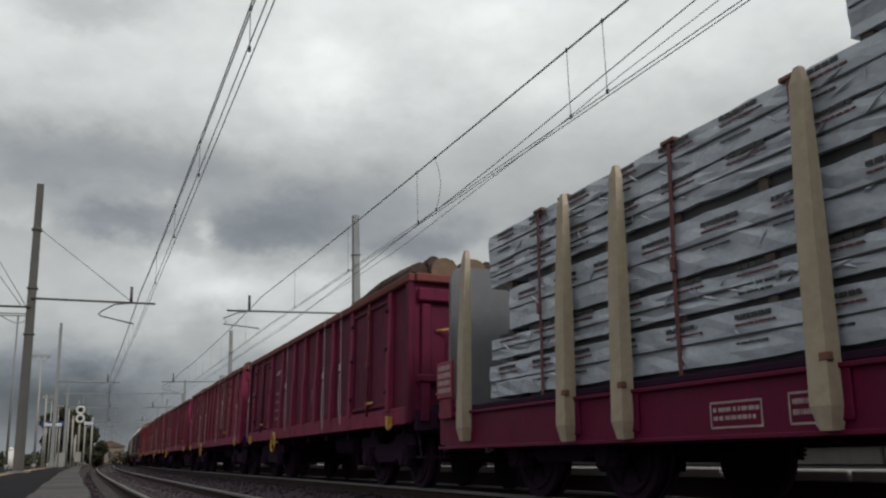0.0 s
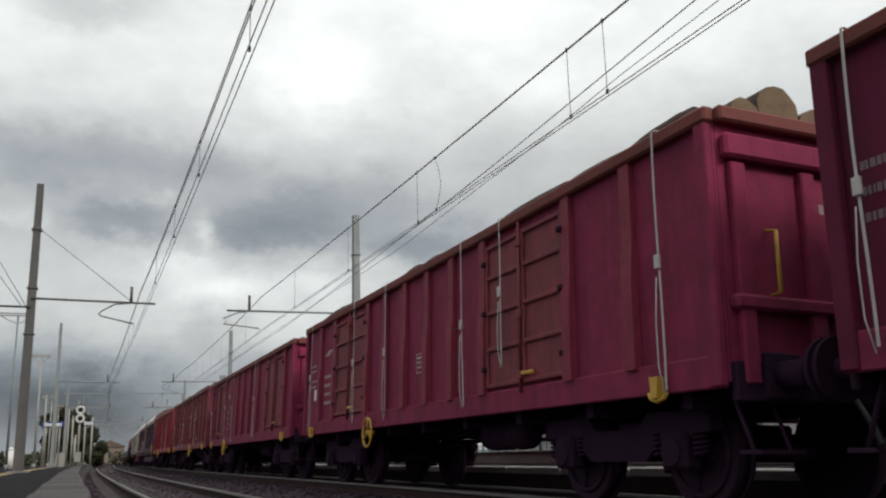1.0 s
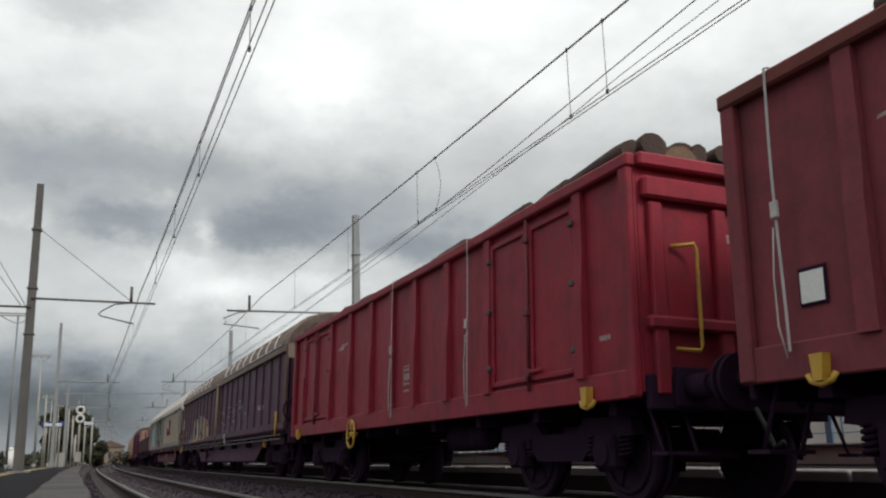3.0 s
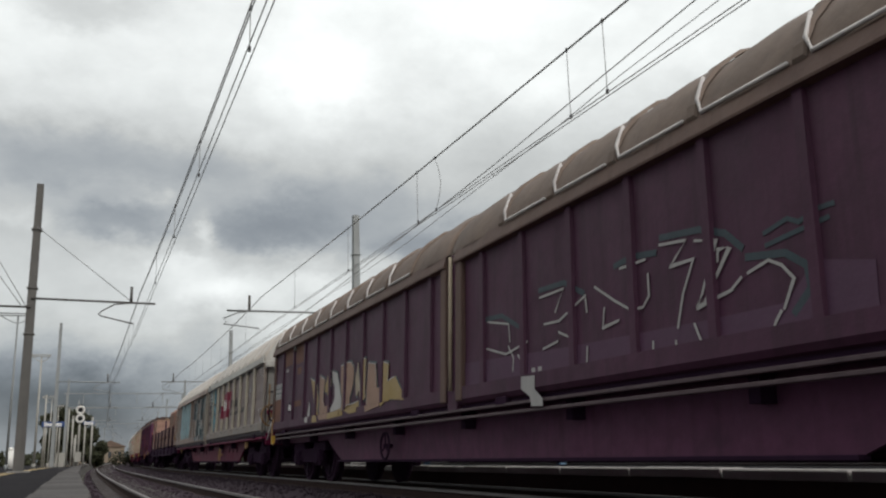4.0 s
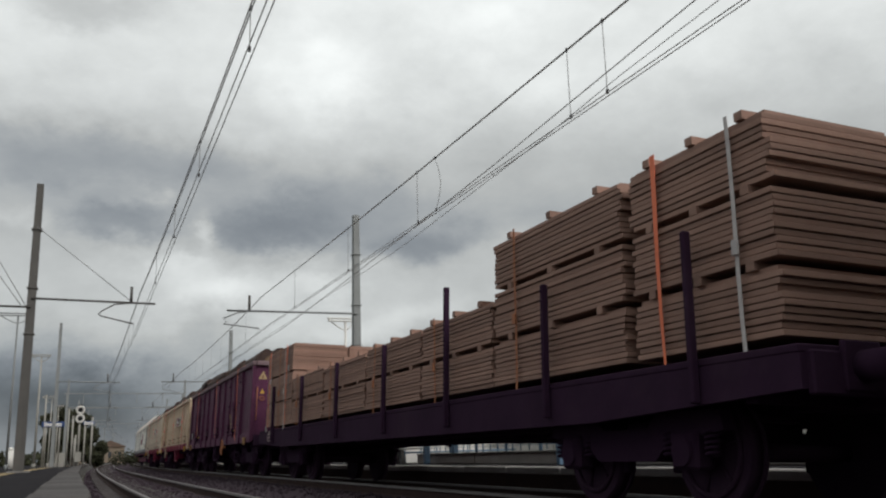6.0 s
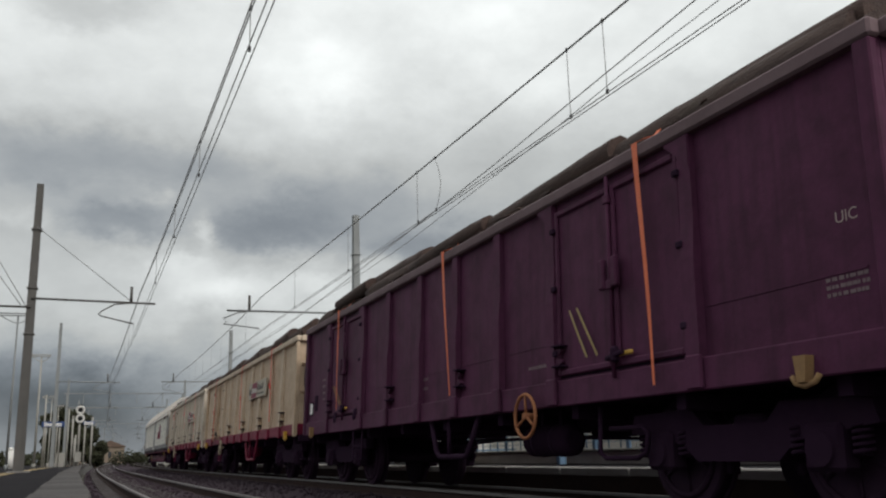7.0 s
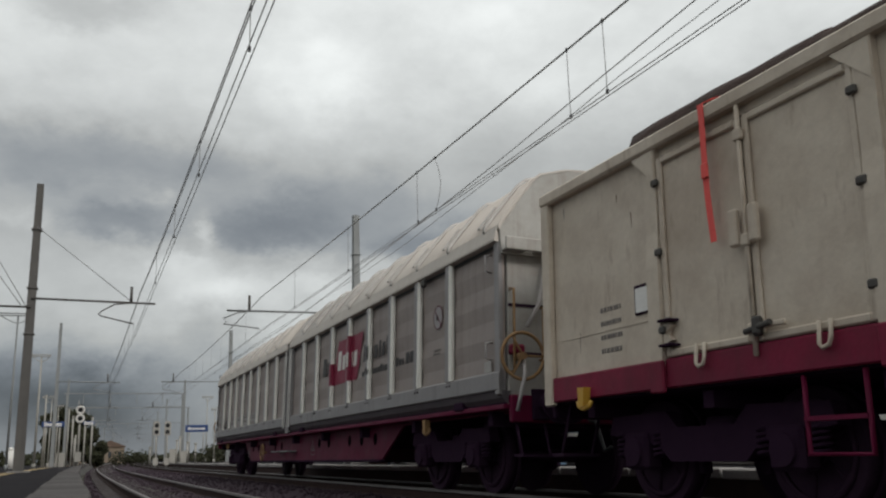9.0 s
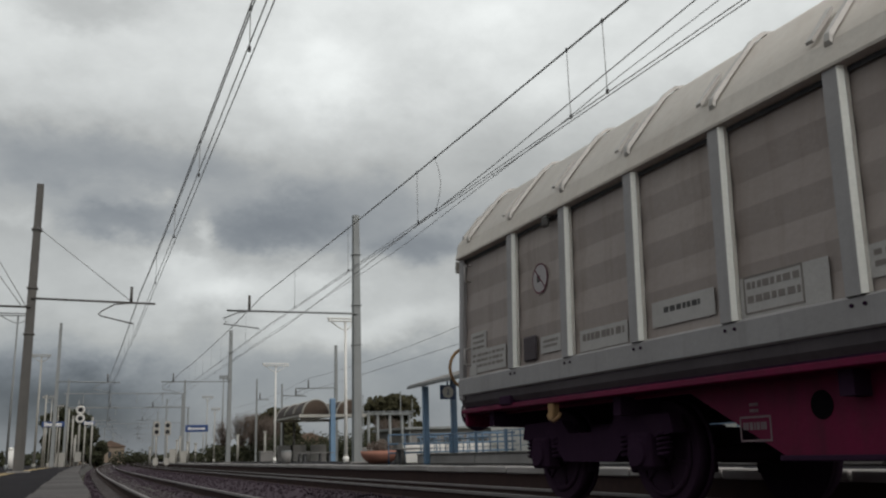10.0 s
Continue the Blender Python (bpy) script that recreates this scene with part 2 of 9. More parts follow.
M = dict(
    red=surface("red_wagon_paint", (0.272, 0.034, 0.082), (0.205, 0.028, 0.068), 0.8, 1.1, 24, 0.62, streak=0.6, dirt=(0.115, 0.026, 0.045), dirt_amount=0.5, spec=0.08, mottle=0.5),
    red0=surface("dark_crimson_wagon_paint", (0.140, 0.018, 0.048), (0.102, 0.015, 0.040), 0.8, 1.1, 24, 0.62, streak=0.6, dirt=(0.06, 0.017, 0.027), dirt_amount=0.5, spec=0.08, mottle=0.5),
    red2=surface("brown_red_wagon_paint", (0.26, 0.052, 0.066), (0.19, 0.043, 0.056), 0.8, 1.0, 22, 0.66, streak=0.55, dirt=(0.11, 0.04, 0.045), dirt_amount=0.45, spec=0.2, mottle=0.5),
    red3=surface("bright_red_wagon_paint", (0.33, 0.026, 0.045), (0.24, 0.022, 0.038), 0.7, 1.2, 24, 0.55, streak=0.55, dirt=(0.11, 0.026, 0.032), dirt_amount=0.4, spec=0.2, mottle=0.5),
    redpost=surface("red_stanchion_paint", (0.272, 0.038, 0.066), (0.20, 0.029, 0.055), 0.7, 1.4, 22, 0.6, streak=0.5, dirt=(0.09, 0.022, 0.032), dirt_amount=0.4, spec=0.18, mottle=0.45),
    rim=surface("dull_red_rim", (0.20, 0.055, 0.050), (0.11, 0.045, 0.035), 0.7, 2.0, 20, 0.75, dirt_amount=0.4, dirt=(0.09, 0.045, 0.038), spec=0.2),
    brown=surface("dark_brown_wagon_paint", (0.092, 0.033, 0.064), (0.062, 0.023, 0.045), 0.8, 0.9, 18, 0.55, streak=0.5, dirt=(0.035, 0.016, 0.024), dirt_amount=0.3, spec=0.25, mottle=0.35),
    brownsill=surface("dusty_plum_underframe_paint", (0.145, 0.052, 0.100), (0.10, 0.038, 0.072), 0.8, 1.2, 18, 0.6, streak=0.4, dirt=(0.05, 0.025, 0.04), dirt_amount=0.4, spec=0.15, mottle=0.4),
    rust_faint=surface("thin_rust_stain", (0.24, 0.165, 0.115), (0.17, 0.105, 0.070), 0.8, 8, 50, 0.8),
    brownrail=surface("worn_guide_rail_steel", (0.105, 0.070, 0.076), (0.075, 0.048, 0.055), 0.8, 2, 24, 0.55, streak=0.4, spec=0.3),
    browntrim=surface("faded_brown_steel_trim", (0.155, 0.095, 0.075), (0.11, 0.066, 0.055), 0.8, 1.4, 18, 0.6, streak=0.4, dirt=(0.06, 0.035, 0.03), dirt_amount=0.35, spec=0.3),
    brownroof=surface("faded_brown_tarpaulin", (0.20, 0.145, 0.115), (0.13, 0.095, 0.078), 0.8, 1.6, 14, 0.8, bump=0.3, mottle=0.3),
    purple=surface("dark_maroon_wagon_paint", (0.122, 0.039, 0.084), (0.087, 0.028, 0.060), 0.8, 0.9, 18, 0.55, streak=0.4, dirt=(0.03, 0.015, 0.021), dirt_amount=0.3, spec=0.08, mottle=0.4),
    beige=surface("cream_wagon_paint", (0.64, 0.49, 0.345), (0.52, 0.375, 0.255), 0.85, 0.8, 18, 0.6, streak=0.5, run=0.3, dirt=(0.22, 0.115, 0.060), dirt_amount=0.35, mottle=0.3),
    beigepost=surface("pale_cream_stanchion_paint", (0.70, 0.575, 0.44), (0.57, 0.45, 0.33), 0.8, 1.2, 18, 0.6, streak=0.6, dirt=(0.25, 0.14, 0.08), dirt_amount=0.4, mottle=0.3),
    pale=surface("pale_grey_wagon_paint", (0.67, 0.59, 0.49), (0.54, 0.46, 0.365), 0.7, 0.8, 18, 0.6, streak=0.45, run=0.3, dirt=(0.24, 0.155, 0.10), dirt_amount=0.35, mottle=0.25),
    crimson=surface("crimson_sill_paint", (0.24, 0.016, 0.050), (0.17, 0.013, 0.040), 0.7, 1.2, 20, 0.5, streak=0.45, dirt=(0.10, 0.02, 0.032), dirt_amount=0.4, spec=0.18, mottle=0.4),
    alu=surface("dull_aluminium_panel", (0.33, 0.28, 0.255), (0.26, 0.215, 0.20), 0.8, 0.7, 16, 0.5, metal=0.15, streak=0.45, dirt=(0.17, 0.13, 0.11), dirt_amount=0.35),
    aludirty=surface("grimy_aluminium_panel", (0.278, 0.230, 0.226), (0.218, 0.178, 0.174), 0.8, 0.8, 16, 0.6, metal=0.1, streak=0.55, dirt=(0.21, 0.115, 0.075), dirt_amount=0.5, mottle=0.4),
    aluroof2=surface("dull_roof_sheet", (0.53, 0.485, 0.435), (0.42, 0.38, 0.34), 0.8, 1.2, 14, 0.6, streak=0.4, dirt_amount=0.35, dirt=(0.30, 0.22, 0.16), mottle=0.3),
    paleconcrete=surface("pale_worn_concrete", (0.33, 0.31, 0.30), (0.23, 0.215, 0.205), 0.8, 1.2, 24, 0.9, spec=0.15, streak=0.4, dirt_amount=0.4, dirt=(0.22, 0.20, 0.18)),
    faint=surface("nearly_worn_lettering", (0.21, 0.15, 0.16), (0.14, 0.09, 0.105), 0.8, 9, 50, 0.7),
    postdirty=surface("grimy_aluminium_profile", (0.30, 0.268, 0.242), (0.232, 0.205, 0.185), 0.8, 1.5, 20, 0.55, metal=0.15, streak=0.5, dirt=(0.27, 0.14, 0.07), dirt_amount=0.3, mottle=0.25),
    alupost=surface("grey_aluminium_profile", (0.30, 0.285, 0.285), (0.24, 0.225, 0.222), 0.7, 1.5, 20, 0.45, metal=0.2, streak=0.3),
    aluroof=surface("pale_roof_sheet", (0.62, 0.565, 0.505), (0.52, 0.47, 0.42), 0.8, 1.2, 14, 0.6, streak=0.3, dirt_amount=0.3, dirt=(0.42, 0.34, 0.28)),
    # near-white that paints the sunlit edges of posts and stiles
    alubright=surface("sunlit_edge_white", (0.92, 0.89, 0.82), (0.82, 0.78, 0.70), 0.5, 3, 30, 0.32, metal=0.35),
    inkfaint=surface("faded_dark_lettering", (0.17, 0.15, 0.14), (0.22, 0.19, 0.17), 0.7, 6, 40, 0.7),
    creamboard=surface("cream_sign_board", (0.52, 0.46, 0.37), (0.43, 0.375, 0.30), 0.7, 2, 24, 0.6, streak=0.3),
    paper=surface("white_paper", (0.84, 0.83, 0.80), (0.76, 0.75, 0.72), 0.4, 4, 30, 0.7),
    white=surface("chalky_white_paint", (0.72, 0.70, 0.66), (0.58, 0.56, 0.52), 0.6, 3, 30, 0.6),
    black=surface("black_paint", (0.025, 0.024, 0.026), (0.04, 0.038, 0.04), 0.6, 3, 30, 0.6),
    yellow=surface("yellow_paint", (0.62, 0.36, 0.04), (0.45, 0.25, 0.04), 0.7, 6, 40, 0.5, dirt_amount=0.4),
    # underframe and wheels: a purple lens veil is mixed into the grime colour
    under=surface("grime_with_purple_veil", (0.038, 0.018, 0.038), (0.027, 0.013, 0.027), 0.8, 2.2, 26, 0.9, dirt=(0.048, 0.028, 0.043), dirt_amount=0.5, spec=0.06),
    wheel=surface("grimy_wheel_with_purple_veil", (0.036, 0.018, 0.035), (0.048, 0.026, 0.043), 0.8, 4, 30, 0.8, spec=0.08),
    crimson2=surface("deep_crimson_underframe", (0.155, 0.007, 0.042), (0.110, 0.006, 0.032), 0.8, 1.0, 18, 0.55, streak=0.4, dirt=(0.05, 0.012, 0.022), dirt_amount=0.4, spec=0.15, mottle=0.35),
    ribalu=surface("roof_rib_metal", (0.47, 0.44, 0.41), (0.38, 0.355, 0.33), 0.7, 2.5, 24, 0.5, streak=0.2),
    purplerim=surface("dusty_mauve_rim", (0.19, 0.13, 0.14), (0.13, 0.085, 0.095), 0.8, 2.0, 20, 0.7, dirt_amount=0.4, dirt=(0.08, 0.05, 0.055), spec=0.25),
    # duller cream for the painted sunlit edges of the sprayed wagon
    stripcream=surface("sunlit_edge_cream", (0.54, 0.475, 0.375), (0.43, 0.37, 0.29), 0.7, 3, 30, 0.5, streak=0.3),
    skirtgrey=surface("grimy_grey_skirt", (0.095, 0.082, 0.088), (0.066, 0.056, 0.062), 0.8, 1.6, 20, 0.7, streak=0.4, dirt=(0.05, 0.035, 0.042), dirt_amount=0.5, spec=0.2),
    hook=surface("worn_hook_paint", (0.36, 0.22, 0.10), (0.22, 0.13, 0.08), 0.8, 8, 40, 0.75, spec=0.2),
    greyboard=surface("weathered_grey_board", (0.17, 0.175, 0.185), (0.12, 0.123, 0.13), 0.9, 1.6, 14, 0.8, streak=0.5, dirt=(0.22, 0.20, 0.18), dirt_amount=0.35),
    tread=surface("polished_steel", (0.15, 0.13, 0.125), (0.09, 0.075, 0.07), 0.7, 6, 40, 0.5, metal=0.5),
    bark=surface("bark", (0.072, 0.042, 0.033), (0.034, 0.021, 0.019), 0.9, 5, 26, 0.9, bump=0.9, dirt_amount=0.3, dirt=(0.11, 0.08, 0.055)),
    cut=surface("sawn_log_end", (0.20, 0.138, 0.090), (0.13, 0.088, 0.060), 0.9, 9, 60, 0.85, spec=0.1),
    plank=surface("rough_sawn_planks", (0.31, 0.185, 0.140), (0.235, 0.138, 0.105), 0.8, 2.4, 34, 0.8, bump=0.35, random=0.16),
    wrap=surface("translucent_white_wrap", (0.47, 0.505, 0.565), (0.36, 0.39, 0.45), 0.7, 2.2, 9, 0.24, bump=0.8, bump_scale=1.7, relief=0.07),
    stake=surface("weathered_cream_stake", (0.47, 0.39, 0.29), (0.36, 0.29, 0.20), 0.8, 2.5, 22, 0.75, streak=0.5, dirt=(0.2, 0.14, 0.09), mottle=0.25),
    strap=surface("white_lashing_strap", (0.55, 0.52, 0.50), (0.36, 0.33, 0.33), 0.8, 6, 40, 0.7),
    ostrap=surface("orange_lashing_strap", (0.85, 0.20, 0.085), (0.7, 0.15, 0.07), 0.6, 6, 40, 0.6),
    pstrap=surface("salmon_red_lashing_strap", (0.88, 0.10, 0.085), (0.72, 0.08, 0.07), 0.6, 6, 40, 0.6),
    rusthook=surface("rusty_orange_paint", (0.42, 0.17, 0.08), (0.28, 0.11, 0.06), 0.8, 6, 40, 0.7, spec=0.2),
    rstrap=surface("dark_red_steel_strap", (0.15, 0.035, 0.035), (0.10, 0.03, 0.03), 0.7, 6, 40, 0.6),
    sign_red=surface("crimson_sign_paint", (0.255, 0.024, 0.058), (0.196, 0.022, 0.048), 0.6, 3, 30, 0.5, spec=0.25),
    signface=surface("dull_sign_face", (0.37, 0.345, 0.345), (0.31, 0.285, 0.285), 0.7, 5, 40, 0.6),
    endgrey=surface("greenish_grey_end_paint", (0.46, 0.45, 0.42), (0.36, 0.345, 0.32), 0.8, 0.9, 18, 0.65, streak=0.5, dirt=(0.22, 0.17, 0.13), dirt_amount=0.4, mottle=0.3),
    plate=surface("white_plate", (0.42, 0.40, 0.385), (0.33, 0.31, 0.295), 0.7, 5, 40, 0.6),
    ink=surface("dark_lettering", (0.0372, 0.0341, 0.0341), (0.0558, 0.0496, 0.0496), 0.6, 5, 40, 0.6),
    faded=surface("faded_white_lettering", (0.46, 0.37, 0.35), (0.28, 0.18, 0.18), 0.9, 9, 50, 0.7),
    teal=surface("teal_spray_paint", (0.15, 0.24, 0.255), (0.11, 0.18, 0.19), 0.7, 1.6, 20, 0.6, dirt_amount=0.3, dirt=(0.20, 0.18, 0.16)),
    cyan=surface("bright_blue_spray_paint", (0.11, 0.32, 0.40), (0.085, 0.24, 0.31), 0.7, 1.6, 20, 0.6),
    postgrime=surface("rust_stained_profile", (0.33, 0.27, 0.24), (0.24, 0.19, 0.165), 0.8, 1.5, 20, 0.6, streak=0.5, dirt=(0.26, 0.11, 0.05), dirt_amount=0.45, mottle=0.35),
    sky_blue=surface("pale_blue_spray_paint", (0.36, 0.52, 0.56), (0.27, 0.41, 0.45), 0.8, 1.6, 20, 0.6, streak=0.45, dirt=(0.27, 0.21, 0.18), dirt_amount=0.5, mottle=0.4),
    teal_haze=surface("thin_teal_spray_haze", (0.034, 0.058, 0.070), (0.052, 0.066, 0.078), 0.7, 2, 20, 0.6, mottle=0.35),
    dark_teal=surface("dark_teal_spray_paint", (0.072, 0.098, 0.108), (0.105, 0.120, 0.125), 0.7, 2, 20, 0.6, mottle=0.35),
    rust_dim=surface("dull_brown_spray_paint", (0.15, 0.095, 0.060), (0.11, 0.085, 0.065), 0.8, 2, 20, 0.65, mottle=0.35),
    chrome=surface("silver_spray_paint", (0.52, 0.495, 0.475), (0.39, 0.365, 0.345), 0.7, 1.8, 20, 0.55, metal=0.1),
    ochre=surface("ochre_spray_paint", (0.36, 0.25, 0.085), (0.46, 0.34, 0.19), 0.8, 1.4, 20, 0.6),
    peach=surface("peach_spray_paint", (0.40, 0.24, 0.17), (0.32, 0.21, 0.15), 0.8, 1.4, 20, 0.6, mottle=0.3),
    rusty=surface("rusty_orange_patch", (0.21, 0.090, 0.050), (0.13, 0.060, 0.042), 0.9, 1.6, 18, 0.75, streak=0.5, dirt=(0.09, 0.04, 0.045), dirt_amount=0.5, mottle=0.4),
    violet=surface("violet_spray_paint", (0.096, 0.036, 0.078), (0.068, 0.027, 0.056), 0.8, 1.4, 20, 0.6),
    concrete=surface("weathered_concrete", (0.23, 0.22, 0.21), (0.15, 0.143, 0.136), 0.8, 1.2, 24, 0.92, spec=0.12, streak=0.3, dirt_amount=0.4, dirt=(0.13, 0.12, 0.11)),
    mast=surface("grey_mast_paint", (0.24, 0.25, 0.25), (0.18, 0.185, 0.18), 0.7, 1.0, 20, 0.6, metal=0.3, streak=0.4),
    mastbrown=surface("grey_brown_mast_steel", (0.105, 0.098, 0.090), (0.075, 0.070, 0.066), 0.8, 1.2, 22, 0.7, metal=0.3, streak=0.4),
    wire=surface("oxidised_copper_wire", (0.27, 0.27, 0.27), (0.21, 0.21, 0.21), 0.5, 2, 20, 0.6, metal=0.3, bump=0),
    pole=surface("pale_pole_paint", (0.36, 0.345, 0.31), (0.27, 0.255, 0.225), 0.7, 1.2, 20, 0.6, streak=0.3),
    blue=surface("pale_blue_steel_paint", (0.135, 0.225, 0.335), (0.10, 0.175, 0.27), 0.7, 1.5, 20, 0.5, streak=0.3),
    navy=surface("navy_sign_enamel", (0.02, 0.05, 0.16), (0.02, 0.045, 0.13), 0.5, 2, 20, 0.35),
    asphalt=surface("platform_asphalt", (0.021, 0.019, 0.021), (0.013, 0.012, 0.014), 0.8, 0.7, 60, 0.97, spec=0.05, bump=0.4, dirt_amount=0.5, dirt=(0.055, 0.05, 0.05)),
    edge=surface("edge_stone", (0.105, 0.098, 0.096), (0.045, 0.041, 0.042), 0.9, 1.6, 36, 0.95, spec=0.06, bump=0.5, dirt_amount=0.6, dirt=(0.15, 0.14, 0.135), random=0.2, mottle=0.3),
    ballast=surface("ballast", (0.056, 0.041, 0.050), (0.028, 0.021, 0.026), 0.9, 9, 34, 0.95, spec=0.06, bump=1.0, bump_scale=16, random=0.1),
    sleeper=surface("old_concrete_sleeper", (0.060, 0.050, 0.050), (0.038, 0.031, 0.031), 0.8, 3, 30, 0.9),
    railside=surface("rusty_rail_side", (0.055, 0.034, 0.030), (0.038, 0.026, 0.026), 0.8, 4, 30, 0.9, spec=0.1),
    earth=surface("dull_earth_and_grass", (0.09, 0.085, 0.055), (0.06, 0.065, 0.04), 0.9, 0.08, 3, 0.95, bump=0.5, dirt_amount=0.4, dirt=(0.12, 0.105, 0.08)),
    leaf=surface("dark_leaves", (0.030, 0.034, 0.020), (0.050, 0.047, 0.028), 0.8, 1.5, 8, 0.8, bump=0.0, spec=0.1),
    pineleaf=surface("pine_needles", (0.036, 0.036, 0.019), (0.058, 0.050, 0.027), 0.8, 1.2, 8, 0.8, bump=0.0, spec=0.1),
    trunk=surface("grey_brown_trunk", (0.12, 0.09, 0.07), (0.08, 0.06, 0.05), 0.8, 3, 20, 0.9, bump=0.6),
    plaster=surface("ochre_plaster", (0.23, 0.18, 0.135), (0.17, 0.13, 0.095), 0.8, 0.6, 12, 0.9, streak=0.3),
    tile=surface("terracotta_roof", (0.13, 0.085, 0.06), (0.10, 0.065, 0.05), 0.8, 1.0, 14, 0.85, bump=0.5),
    clay=surface("terracotta_bowl", (0.38, 0.17, 0.12), (0.30, 0.14, 0.10), 0.8, 3, 30, 0.85),
    polycarb=surface("smoky_canopy_sheet", (0.13, 0.112, 0.105), (0.09, 0.078, 0.074), 0.7, 1.5, 16, 0.5),
    glass=surface("dark_window_glass", (0.05, 0.055, 0.06), (0.08, 0.085, 0.09), 0.6, 1.0, 10, 0.12, bump=0),
    lens=surface("dark_signal_lens", (0.02, 0.02, 0.022), (0.03, 0.03, 0.03), 0.5, 6, 30, 0.4, bump=0, spec=0.1),
    hollow=surface("hole_shade_black", (0.008, 0.006, 0.008), (0.012, 0.009, 0.012), 0.5, 6, 30, 0.95, bump=0, spec=0.0),
    paintline=surface("worn_yellow_line", (0.36, 0.25, 0.09), (0.20, 0.15, 0.08), 0.9, 3, 30, 0.8, dirt_amount=0.4, dirt=(0.12, 0.11, 0.10)),
)


def let_light_through(m, col, share):
    """Mixes a share of diffuse transmission into a material, as thin plastic sheet has."""
    nt = m.node_tree
    mix = nt.nodes.new("ShaderNodeMixShader")
    tl = nt.nodes.new("ShaderNodeBsdfTranslucent")
    tl.inputs[0].default_value = (*col, 1)
    mix.inputs[0].default_value = share
    nt.links.new(nt.nodes["Principled BSDF"].outputs[0], mix.inputs[1])
    nt.links.new(tl.outputs[0], mix.inputs[2])
    nt.links.new(mix.outputs[0], nt.nodes["Material Output"].inputs[0])


let_light_through(M["polycarb"], (0.42, 0.36, 0.32), 0.6)


# ---- mesh building ----
class Geo:
    """Vertices and faces of one mesh, put together from simple solids."""

    def __init__(self):
        self.v, self.f, self.s = [], [], []

    def add(self, verts, faces, smooth=False):
        n = len(self.v)
        self.v += [tuple(q) for q in verts]
        self.f += [tuple(i + n for i in q) for q in faces]
        self.s += [smooth] * len(faces)
        return self

    def box(self, x0, x1, y0, y1, z0, z1, b=0.0):
        if b <= 0:
            v = [(x, y, z) for x in (x0, x1) for y in (y0, y1) for z in (z0, z1)]
            return self.add(v, [(0, 1, 3, 2), (4, 6, 7, 5), (0, 4, 5, 1), (2, 3, 7, 6), (0, 2, 6, 4), (1, 5, 7, 3)])
        X, Y, Z = (x0, x1), (y0, y1), (z0, z1)
        v, ix = [], {}
        for i in (0, 1):
            for j in (0, 1):
                for k in (0, 1):
                    a, c, d = X[i] + (b, -b)[i], Y[j] + (b, -b)[j], Z[k] + (b, -b)[k]
                    for n, q in enumerate(((X[i], c, d), (a, Y[j], d), (a, c, Z[k]))):
                        ix[i, j, k, n] = len(v)
                        v.append(q)
        f = []
        for s in (0, 1):
            f.append([ix[s, a, c, 0] for a, c in ((0, 0), (0, 1), (1, 1), (1, 0))])
            f.append([ix[a, s, c, 1] for a, c in ((0, 0), (0, 1), (1, 1), (1, 0))])
            f.append([ix[a, c, s, 2] for a, c in ((0, 0), (0, 1), (1, 1), (1, 0))])
        for p in (0, 1):
            for q in (0, 1):
                f.append([ix[p, q, 0, 0], ix[p, q, 0, 1], ix[p, q, 1, 1], ix[p, q, 1, 0]])
                f.append([ix[p, 0, q, 0], ix[p, 0, q, 2], ix[p, 1, q, 2], ix[p, 1, q, 0]])
                f.append([ix[0, p, q, 1], ix[0, p, q, 2], ix[1, p, q, 2], ix[1, p, q, 1]])
                for k in (0, 1):
                    f.append([ix[p, q, k, 0], ix[p, q, k, 1], ix[p, q, k, 2]])
        return self.add(v, f)

    def cyl(self, a, b, r, n=10, r2=None, caps=True, smooth=True):
        a, b = Vector(a), Vector(b)
        d = (b - a).normalized()
        u = d.orthogonal().normalized()
        w = d.cross(u)
        r2 = r if r2 is None else r2
        v = []
        for i in range(n):
            t = 2 * math.pi * i / n
            o = u * math.cos(t) + w * math.sin(t)
            v += [a + o * r, b + o * r2]
        self.add(v, [(2 * i, 2 * ((i + 1) % n), 2 * ((i + 1) % n) + 1, 2 * i + 1) for i in range(n)], smooth)
        if caps:
            k = len(self.v) - 2 * n
            self.f += [tuple(k + 2 * i for i in range(n)), tuple(k + 2 * i + 1 for i in range(n))]
            self.s += [False, False]
        return self

    def tube(self, pts, r, n=6, closed=False):
        pts = [Vector(q) for q in pts]
        m = len(pts)
        rings = []
        up = None
        for i, q in enumerate(pts):
            a = pts[i - 1] if (i or closed) else q
            b = pts[(i + 1) % m] if (i < m - 1 or closed) else q
            d = (b - a).normalized()
            if up is None:
                up = d.orthogonal().normalized()
            up = (up - d * up.dot(d)).normalized()
            w = d.cross(up)
            rings.append([q + (up * math.cos(2 * math.pi * k / n) + w * math.sin(2 * math.pi * k / n)) * r for k in range(n)])
        v = [q for g in rings for q in g]
        f = []
        for i in range(m if closed else m - 1):
            j = (i + 1) % m
            f += [(i * n + k, i * n + (k + 1) % n, j * n + (k + 1) % n, j * n + k) for k in range(n)]
        if not closed:
            f += [tuple(range(n)), tuple((m - 1) * n + k for k in range(n))]
        return self.add(v, f, True)

    def prism(self, prof, axis, a, b, smooth=False):
        """A closed outline of 2D points, pushed along an axis ('x', 'y' or 'z') from a to b."""
        def at(q, t):
            return {"y": (q[0], t, q[1]), "x": (t, q[0], q[1]), "z": (q[0], q[1], t)}[axis]
        n = len(prof)
        v = [at(q, a) for q in prof] + [at(q, b) for q in prof]
        f = [(i, (i + 1) % n, n + (i + 1) % n, n + i) for i in range(n)]
